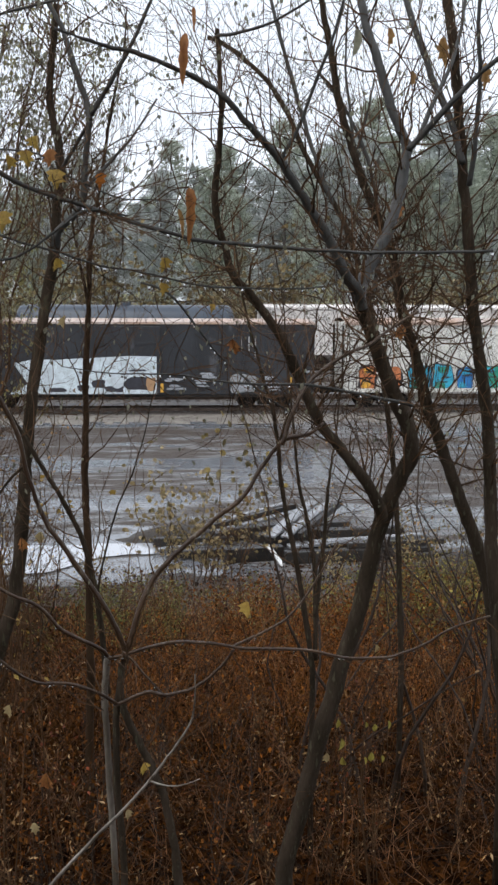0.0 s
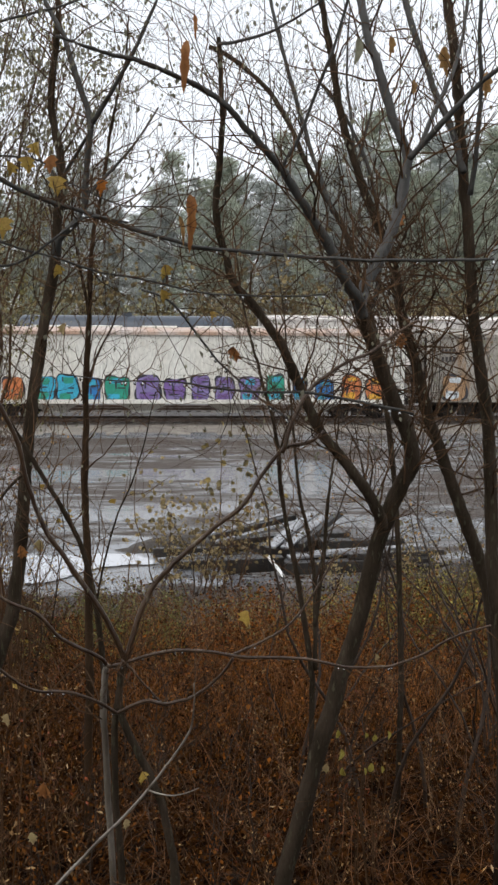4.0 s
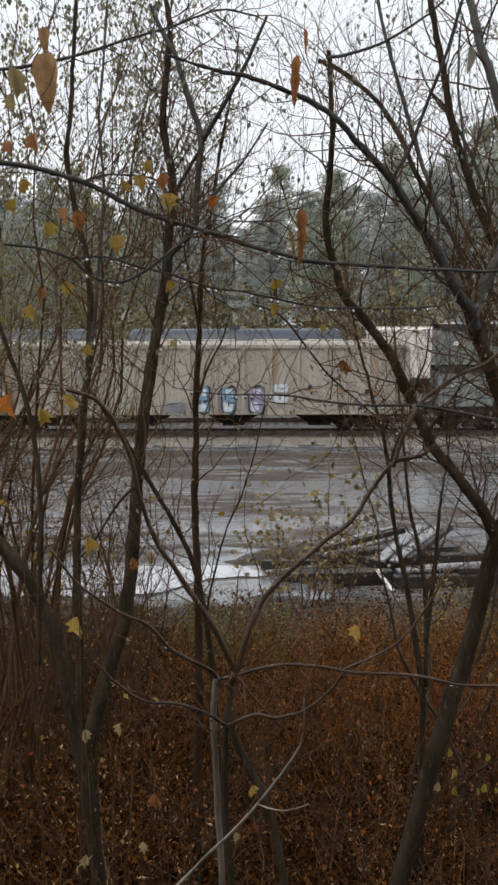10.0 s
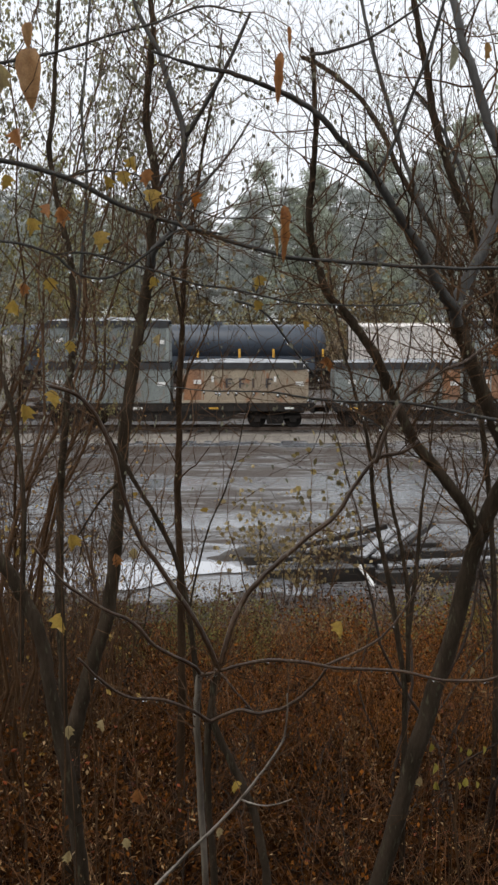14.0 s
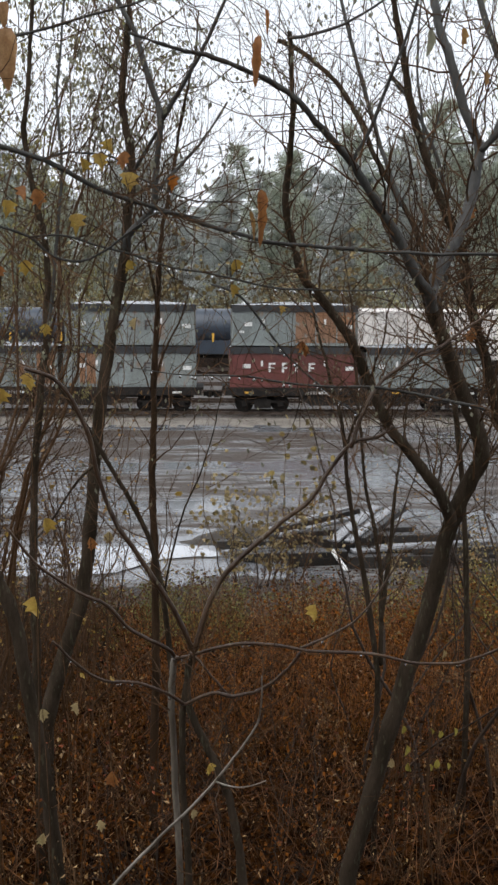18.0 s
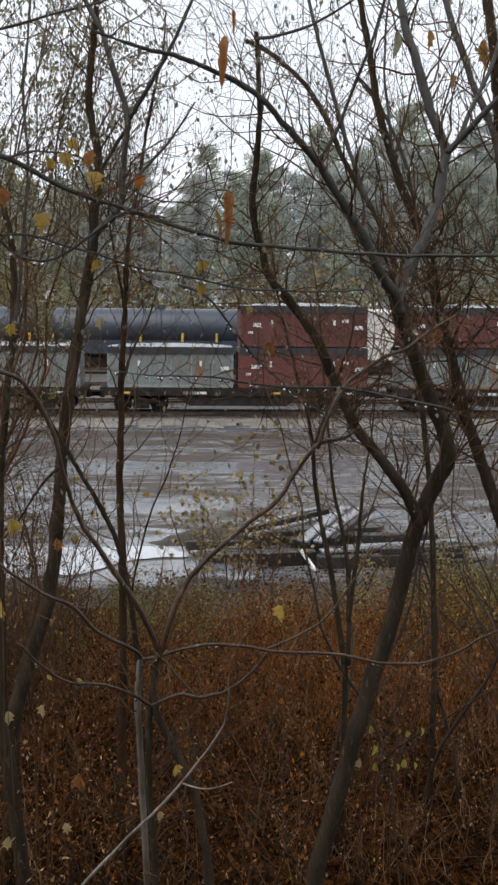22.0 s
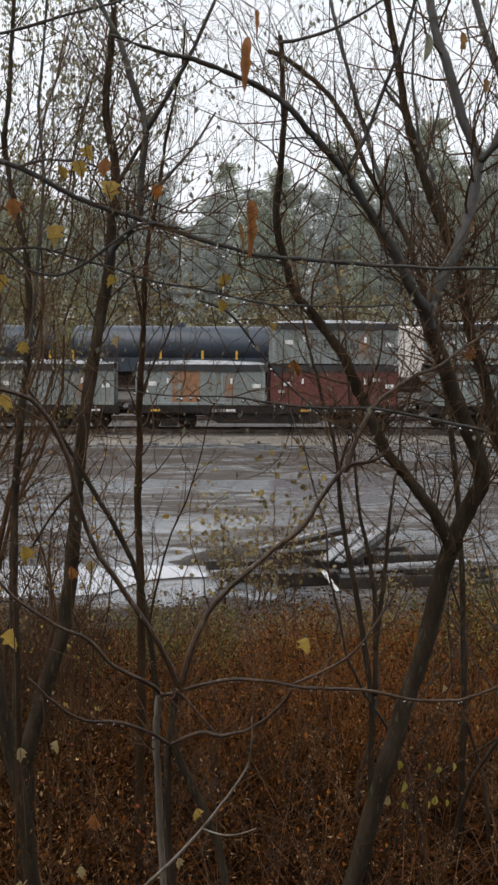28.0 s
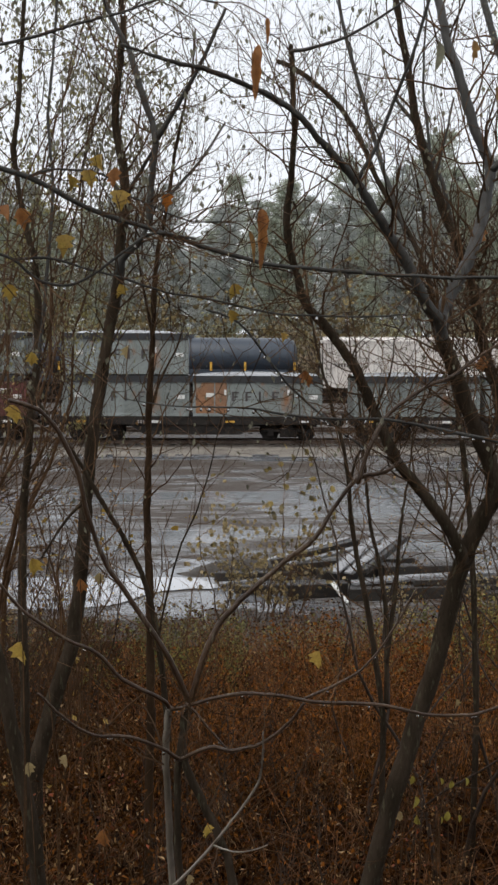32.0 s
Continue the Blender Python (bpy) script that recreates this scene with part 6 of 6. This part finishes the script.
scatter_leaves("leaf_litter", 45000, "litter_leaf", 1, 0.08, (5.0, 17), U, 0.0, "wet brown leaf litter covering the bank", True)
scatter_leaves("dead_foliage", 150000, "brown_leaf", 2, 0.04, (6.0, 20.9), U, 1.0, "dead brown foliage of the undergrowth", thin=0.8)
scatter_leaves("rusty_foliage", 40000, "rust_leaf", 3, 0.038, (9.5, 17.6), (0.0, 2.3), 1.15, "rust-orange dead foliage of the undergrowth", thin=0.75)
scatter_leaves("red_foliage", 9000, "red_leaf", 23, 0.04, (6.5, 17.5), U, 1.1, "red-brown leaves among the dead undergrowth", thin=0.8)
scatter_leaves("yellowing_foliage", 20000, "green_leaf", 4, 0.05, (14.5, 19.8), (-0.2, 2.3), 0.95, "yellowing foliage among the dead stalks")
# thin pale slivers take the place of glints on wet leaves
scatter_leaves("wet_litter", 20000, "pale_litter", 14, 0.038, (5.0, 18), U, 0.9, "pale leaf slivers painted as wet glints in the undergrowth", thin=0.4)
scatter_leaves("bushy_weed", 26000, "bush_leaf", 24, 0.06, (14.0, 19.8), (0.95, 2.2), 1.5, "olive-yellow bushy weeds on the bank")
scatter_stems("tangled_twig", 3200, "rust_twig", 15, 1.3, 0.004, (6.0, 19.5), U, "thin bent bare twigs tangled in the undergrowth", 0.9)
scatter_stems("rusty_grass", 5000, "rust_grass", 16, 1.1, 0.0032, (11.0, 18.6), (-0.35, 2.3), "upright rust-orange dead grass on the bank", 0.3)
scatter_leaves("yard_debris", 2500, "litter_leaf", 19, 0.07, (19.0, 22.4), (-0.25, 2.3), 0.0, "dark wet leaf debris on the mud by the bank", True)
scatter_stems("edge_twig", 1800, "twig", 17, 1.1, 0.0045, (17.0, 21.0), U, "bare grey-brown weed stems along the yard's edge", 0.55)
scatter_leaves("edge_foliage", 17000, "edge_leaf", 18, 0.055, (16.0, 20.9), U, 0.95, "faded olive weeds along the yard's edge")
scatter_stems("dead_stalk", 2600, "stalk", 5, 1.1, 0.0045, (6.0, 20.9), U, "thin dead brown stalks of the undergrowth", 0.5)
scatter_stems("dry_grass", 5000, "grass", 6, 0.8, 0.0026, (9.5, 18.4), U, "dry tawny grass blades on the bank", 0.6)


# ---- timber heap in the yard ----
def beam(length, width, height, m, mat, label, name="timber"):
    b = Buf().box(-length / 2, length / 2, -width / 2, width / 2, 0, height, chamfer=0.012)
    o = part(name, b, M[mat])
    o.matrix_basis = m
    return tagged(o, label, "timber" if name == "timber" else name, "timber heap")


def lie(x0, y0, z0, x1, y1, z1, roll=0):
    """The pose of a beam whose underside runs from one point to another."""
    a, b = Vector((x0, y0, z0)), Vector((x1, y1, z1))
    d = b - a
    return Matrix.Translation((a + b) / 2) @ Euler((0, -math.atan2(d.z, math.hypot(d.x, d.y)), math.atan2(d.y, d.x))).to_matrix().to_4x4() @ pose(0, 0, 0, roll), d.length


def heap():
    dark, pale = "wet dark old timber lying in the heap", "wet plank lying on the heap, sky sheen in its pale colour"
    for a, w, h, mat, lab in (
        ((3.0, 22.3, 0.0, 6.3, 22.6, 0.0), 0.28, 0.26, "timber", dark), ((3.3, 22.95, 0.0, 6.0, 23.1, 0.0), 0.28, 0.3, "timber", dark),
        ((3.1, 22.55, 0.27, 5.4, 23.0, 0.31), 0.26, 0.07, "plank", pale), ((3.7, 22.75, 0.3, 6.3, 23.2, 0.32), 0.24, 0.08, "plank", pale), ((4.4, 22.45, 0.27, 6.6, 22.75, 0.27), 0.14, 0.12, "timber", dark),
        ((4.0, 23.9, 0.0, 6.0, 24.1, 0.0), 0.34, 0.38, "timber", dark), ((2.5, 23.6, 0.0, 4.3, 24.3, 0.0), 0.3, 0.36, "timber", dark),
        ((2.75, 23.1, 0.38, 4.0, 24.7, 0.85), 0.3, 0.06, "plank", pale), ((3.08, 23.0, 0.38, 4.35, 24.6, 0.83), 0.22, 0.06, "plank", pale), ((3.42, 22.95, 0.38, 4.6, 24.5, 0.82), 0.12, 0.14, "timber", dark),
        ((3.6, 24.5, 0.0, 4.8, 24.7, 0.0), 0.4, 0.42, "timber", dark), ((1.6, 24.4, 0.0, 3.4, 25.1, 0.0), 0.3, 0.3, "timber", dark),
        ((1.6, 24.0, 0.3, 3.7, 24.7, 0.62), 0.16, 0.07, "plank", pale), ((1.5, 24.3, 0.32, 3.6, 25.0, 0.66), 0.16, 0.12, "timber", dark), ((1.4, 24.6, 0.32, 3.4, 25.3, 0.7), 0.16, 0.06, "plank", pale),
        ((0.6, 22.95, 0.0, 2.3, 23.2, 0.0), 0.22, 0.16, "timber", dark), ((0.8, 23.4, 0.0, 2.6, 23.1, 0.12), 0.16, 0.12, "timber", dark), ((0.3, 23.6, 0.0, 1.9, 23.9, 0.1), 0.14, 0.07, "plank", pale), ((1.7, 22.5, 0.0, 3.0, 22.7, 0.0), 0.3, 0.3, "timber", dark),
        ((0.2, 24.1, 0.0, 2.0, 23.9, 0.05), 0.2, 0.2, "timber", dark), ((5.9, 22.2, 0.0, 7.1, 22.5, 0.0), 0.24, 0.18, "timber", dark),
    ):
        m, n = lie(*a)
        beam(n, w, h, m, mat, lab)
    m, n = lie(2.64, 22.45, 0.36, 2.91, 21.92, 0.02)
    beam(n, 0.11, 0.03, m, "white", "white board leaning on the dark timber heap", "board")


heap()


def soil_mound(x, y, rx, ry, h, seed):
    rng = random.Random(seed)
    b, n = Buf(), 14
    for j in range(6):
        f = j / 5
        for i in range(n):
            a = 2 * math.pi * i / n
            k = (1 - f) * (1 + 0.2 * noise.noise((math.cos(a) * 2 + seed, math.sin(a) * 2, f * 2)))
            b.v.append((x + rx * k * math.cos(a), y + ry * k * math.sin(a), -0.05 + (h + 0.05) * math.sin(f * math.pi / 2) + rng.uniform(-0.02, 0.03)))
    b.f = [(j * n + i, j * n + (i + 1) % n, (j + 1) * n + (i + 1) % n, (j + 1) * n + i) for j in range(5) for i in range(n)]
    b.n = len(b.v)
    tagged(part("soil_mound", b, M["heap_soil"], smooth=True), "low mound of dark wet soil at the yard's edge", "soil mound")


soil_mound(0.9, 25.0, 1.6, 0.6, 0.28, 3)
soil_mound(7.2, 21.6, 1.5, 0.8, 0.4, 4)
soil_mound(4.5, 25.2, 1.8, 0.5, 0.12, 5)


# ---- last leaves and raindrops ----
LEAF_LOOK = dict(big=("tan_leaf", 0.42, "large soft orange leaf"), curl=("orange_leaf", 0.19, "curled orange dead leaf"), thin=("dry_leaf", 0.2, "thin brown leaf"),
                 yel=("yellow_leaf", 0.95, "yellow lobed leaf"), ora=("orange_leaf", 0.8, "orange lobed leaf"), red=("rust_leaf", 0.7, "rust-red leaf"), pal=("pale_leaf", 0.8, "pale faded leaf"),
                 gre=("lime_leaf", 0.6, "yellow-green leaf"), gry=("grey_leaf", 0.4, "grey withered leaf"), bro=("dry_leaf", 0.42, "brown withered leaf"))
M["lime_leaf"] = material("lime_leaf", (0.44, 0.37, 0.08), (0.32, 0.26, 0.05), 0.5, 20, 120, 0.2, through_light=0.4)
LOBES = ((0.0, 0.0), (0.2, 0.06), (0.34, 0.2), (0.5, 0.34), (0.3, 0.42), (0.44, 0.66), (0.2, 0.66), (0.0, 1.0))
PLAIN = ((0.0, 0.0), (0.25, 0.1), (0.44, 0.3), (0.5, 0.5), (0.4, 0.72), (0.2, 0.9), (0.05, 1.0), (0.0, 1.03))
CURLED = ((0.0, 0.0), (0.3, 0.05), (0.5, 0.2), (0.38, 0.36), (0.52, 0.52), (0.3, 0.7), (0.24, 0.86), (0.0, 1.0))
BROAD = ((0.0, 0.0), (0.28, 0.03), (0.46, 0.16), (0.5, 0.34), (0.4, 0.5), (0.34, 0.66), (0.16, 0.86), (0.0, 1.0))
leaf_rng = random.Random(51)
ALL_SPINES = [(tree, p) for tree, line, rad in SPINES for p in line]


def hang_leaf(tree, look_of, height, p):
    """One leaf on its stalk, hung from the nearest bough of its tree."""
    mat, wide, label = LEAF_LOOK[look_of]
    rng, p = leaf_rng, Vector(p)
    outline = BROAD if look_of == "big" else CURLED if look_of == "curl" else PLAIN if look_of in ("thin", "gry", "gre") else LOBES
    yaw = rng.uniform(-0.7, 0.7)
    u = Vector((math.cos(yaw), math.sin(yaw), rng.uniform(-0.25, 0.25))).normalized()
    d = Vector((rng.uniform(-0.25, 0.25), rng.uniform(-0.3, 0.3), -1)).normalized()
    if look_of in ("big", "curl"):
        d, u = Vector((rng.uniform(-0.06, 0.06), 0.05, -1)).normalized(), Vector((1, rng.uniform(-0.2, 0.2), 0)).normalized()
    w = d.cross(u)
    fold = rng.uniform(0.3, 0.75) * height * wide
    b = Buf()
    n = len(outline)
    side = []
    for s in (1, -1):
        side += [tuple(p + d * (v * height) + u * (s * x * height * wide) + w * (fold * x * 2 + 0.06 * height * math.sin(5 * v + s))) for x, v in outline]
    mid = [tuple(p + d * (v * height)) for _, v in outline]
    b.v = side + mid
    b.f = [(2 * n + i, i, i + 1, 2 * n + i + 1) for i in range(n - 1)] + [(2 * n + i + 1, n + i + 1, n + i, 2 * n + i) for i in range(n - 1)]
    b.n = len(b.v)
    near = min((q for t, q in ALL_SPINES if t == tree), key=lambda q: (q - p).length)
    if (near - p).length > 0.22 and p.z < 5.4:
        weed = thing("weed", "thin bare weed stalk with a " + label.replace("leaf", "last leaf"), "weed", group="weeds on the bank")
        o = part("leaf", b, M[mat], weed, label, smooth=True)
        foot = Vector((p.x + rng.uniform(-0.12, 0.12), p.y + rng.uniform(0.0, 0.3), 0))
        foot.z = ground_z(foot.x, foot.y) - 0.05
        bend = foot.lerp(p, 0.55) + Vector((rng.uniform(-0.08, 0.08), rng.uniform(-0.08, 0.08), 0))
        part("stem", Buf().tube(smooth_line([foot, bend, p], 5), [0.0045 - 0.00025 * i for i in range(11)], 4), M["twig"], weed)
        return o
    o = part("leaf", b, M[mat], TREES[tree], label, smooth=True)
    mid_point = (near + p) / 2 + Vector((0, 0, 0.12 * (near - p).length))
    part("leaf_stalk", Buf().tube(smooth_line([near, mid_point, p], 3), [0.0022] * 7, 4), M["twig"], o)
    return o


hang_leaf("upper_bough", "big", 0.1, (-0.780, 4.200, 6.715))
hang_leaf("upper_bough", "big", 0.232, (-0.778, 4.195, 6.62))
hang_leaf("upper_bough", "curl", 0.205, (0.183, 4.450, 6.670))
hang_leaf("upper_bough", "curl", 0.094, (0.215, 4.450, 6.768))
hang_leaf("hanging_bough", "curl", 0.234, (0.198, 4.450, 6.064))
hang_leaf("hanging_bough", "thin", 0.117, (0.155, 4.450, 5.978))
hang_leaf("hanging_bough", "yel", 0.069, (-0.921, 4.400, 6.180))
hang_leaf("hanging_bough", "yel", 0.072, (-0.952, 4.400, 6.108))
hang_leaf("hanging_bough", "ora", 0.069, (-0.748, 4.400, 6.064))
hang_leaf("hanging_bough", "ora", 0.087, (-0.708, 4.400, 6.053))
hang_leaf("hanging_bough", "yel", 0.076, (-0.832, 4.400, 6.008))
hang_leaf("hanging_bough", "yel", 0.092, (-0.574, 4.500, 5.960))
hang_leaf("upper_bough", "ora", 0.088, (-0.841, 4.300, 6.344))
hang_leaf("upper_bough", "ora", 0.071, (-0.943, 4.300, 6.314))
hang_leaf("hanging_bough", "yel", 0.065, (-0.401, 4.400, 6.253))
hang_leaf("hanging_bough", "ora", 0.076, (-0.354, 4.400, 6.202))
hang_leaf("hanging_bough", "yel", 0.087, (-0.343, 4.400, 6.120))
hang_leaf("hanging_bough", "yel", 0.061, (-0.524, 4.400, 6.175))
hang_leaf("hanging_bough", "yel", 0.072, (-0.456, 4.400, 6.193))
hang_leaf("hanging_bough", "red", 0.074, (-0.165, 4.500, 6.120))
hang_leaf("drip_branch", "yel", 0.077, (-0.964, 4.700, 5.685))
hang_leaf("drip_branch", "ora", 0.066, (-0.921, 4.700, 5.758))
hang_leaf("drip_branch", "yel", 0.073, (-0.805, 4.700, 5.783))
hang_leaf("drip_branch", "yel", 0.066, (-0.763, 5.000, 5.504))
hang_leaf("drip_branch", "yel", 0.090, (-0.885, 5.200, 5.260))
hang_leaf("drip_branch", "yel", 0.094, (-1.032, 5.200, 5.191))
hang_leaf("drip_branch", "yel", 0.062, (-0.360, 4.700, 5.787))
hang_leaf("drip_branch", "yel", 0.069, (0.101, 4.700, 5.792))
hang_leaf("drip_branch", "yel", 0.062, (0.088, 4.700, 5.685))
hang_leaf("drip_branch", "yel", 0.044, (0.313, 4.900, 5.592))
hang_leaf("drip_branch", "ora", 0.082, (0.425, 5.000, 5.430))
hang_leaf("drip_branch", "pal", 0.063, (-0.348, 5.000, 5.535))
hang_leaf("left_tree", "yel", 0.087, (-0.830, 5.300, 4.529))
hang_leaf("left_tree", "pal", 0.072, (-0.518, 5.400, 4.436))
hang_leaf("left_tree", "ora", 0.080, (-0.616, 5.400, 4.406))
hang_leaf("side_tree", "yel", 0.120, (-0.939, 5.600, 4.039))
hang_leaf("side_tree", "pal", 0.078, (-0.878, 5.400, 3.491))
hang_leaf("side_tree", "pal", 0.071, (-0.721, 5.600, 3.445))
hang_leaf("low_branch", "ora", 0.100, (-0.506, 5.300, 3.189))
hang_leaf("side_tree", "pal", 0.072, (-0.851, 5.200, 2.905))
hang_leaf("low_branch", "pal", 0.066, (-0.563, 5.200, 2.974))
hang_leaf("low_branch", "pal", 0.049, (-0.079, 4.600, 3.322))
hang_leaf("low_branch", "yel", 0.057, (-0.002, 4.600, 3.542))
hang_leaf("right_tree", "gre", 0.048, (1.390, 6.400, 2.956))
hang_leaf("right_tree", "gre", 0.054, (1.460, 6.400, 2.938))
hang_leaf("right_tree", "gre", 0.051, (1.544, 6.400, 2.956))
hang_leaf("right_tree", "gre", 0.065, (1.444, 6.400, 2.748))
hang_leaf("right_tree", "gre", 0.048, (1.395, 6.400, 2.718))
hang_leaf("right_tree", "gre", 0.048, (1.507, 6.400, 2.726))
hang_leaf("right_tree", "gre", 0.056, (1.202, 6.300, 3.015))
hang_leaf("right_tree", "gre", 0.070, (1.222, 6.300, 2.889))
hang_leaf("right_tree", "gre", 0.064, (1.235, 6.300, 2.771))
hang_leaf("right_tree", "pal", 0.068, (1.138, 6.300, 2.799))
hang_leaf("right_tree", "gry", 0.120, (1.026, 5.200, 6.888))
hang_leaf("right_tree", "bro", 0.109, (1.184, 5.200, 6.898))
hang_leaf("edge_tree", "bro", 0.159, (1.557, 5.600, 6.961))
hang_leaf("right_tree", "ora", 0.112, (1.364, 5.700, 6.127))
hang_leaf("slim_tree", "ora", 0.097, (1.450, 5.900, 5.479))
hang_leaf("right_tree", "bro", 0.097, (1.343, 5.400, 6.740))
hang_leaf("edge_tree", "bro", 0.147, (1.785, 5.600, 6.838))
hang_leaf("fore_sapling", "yel", 0.084, (0.515, 5.100, 4.131))
hang_leaf("fore_sapling", "pal", 0.049, (1.182, 5.200, 3.864))
hang_leaf("upper_bough", "pal", 0.119, (-0.902, 4.200, 6.568))
hang_leaf("upper_bough", "pal", 0.080, (-0.914, 4.200, 6.475))
hang_leaf("drip_branch", "red", 0.133, (-1.226, 5.400, 5.247))

drop = Buf()
for ring_z, ring_r in ((0.0, 0.0008), (-0.002, 0.0025), (-0.0045, 0.0036), (-0.007, 0.0036), (-0.009, 0.0024), (-0.01, 0.0006)):
    drop.v += [(ring_r * math.cos(k * math.pi / 4), ring_r * math.sin(k * math.pi / 4), ring_z) for k in range(8)]
drop.f = [(j * 8 + k, j * 8 + (k + 1) % 8, j * 8 + 8 + (k + 1) % 8, j * 8 + 8 + k) for j in range(5) for k in range(8)] + [tuple(range(8)), tuple(range(47, 39, -1))]
drop.n = len(drop.v)
drop_rng = random.Random(13)
bead = None
for tree, line, rad in SPINES:
    wet = {"hanging_bough": 0.55, "drip_branch": 0.6, "upper_bough": 0.45, "fore_sapling": 0.2, "right_tree": 0.08}.get(tree, 0)
    for i in range(1, len(line) - 1):
        if rad[i] > 0.02 or drop_rng.random() > wet:
            continue
        at = line[i].lerp(line[i + 1], drop_rng.random())
        if bead is None:
            bead = part("raindrop", drop, M["drop"], TREES[tree], "clear hanging raindrop", smooth=True)
            o = bead
        else:
            o = bead.copy()
            scene.collection.objects.link(o)
            o.parent = TREES[tree]
        k = drop_rng.uniform(1.2, 2.0)
        o.location, o.scale = (at.x, at.y, at.z - rad[i] * 0.9), (k, k, k)



# ---- motion of the train ----
def motions():
    for ob, s, z in MOVING:
        walk(ob, [(t, pose(train_x(s, t), TRAIN_Y, z)) for t in (START, 16.0, END)])
    turn = math.degrees(PACE / 0.42)
    for ob, x in WHEELS:
        walk(ob, [(k * 4 / 30, pose(x, 0, 0.42, 0, -turn * k * 4 / 30, 0)) for k in range(241)])


motions()
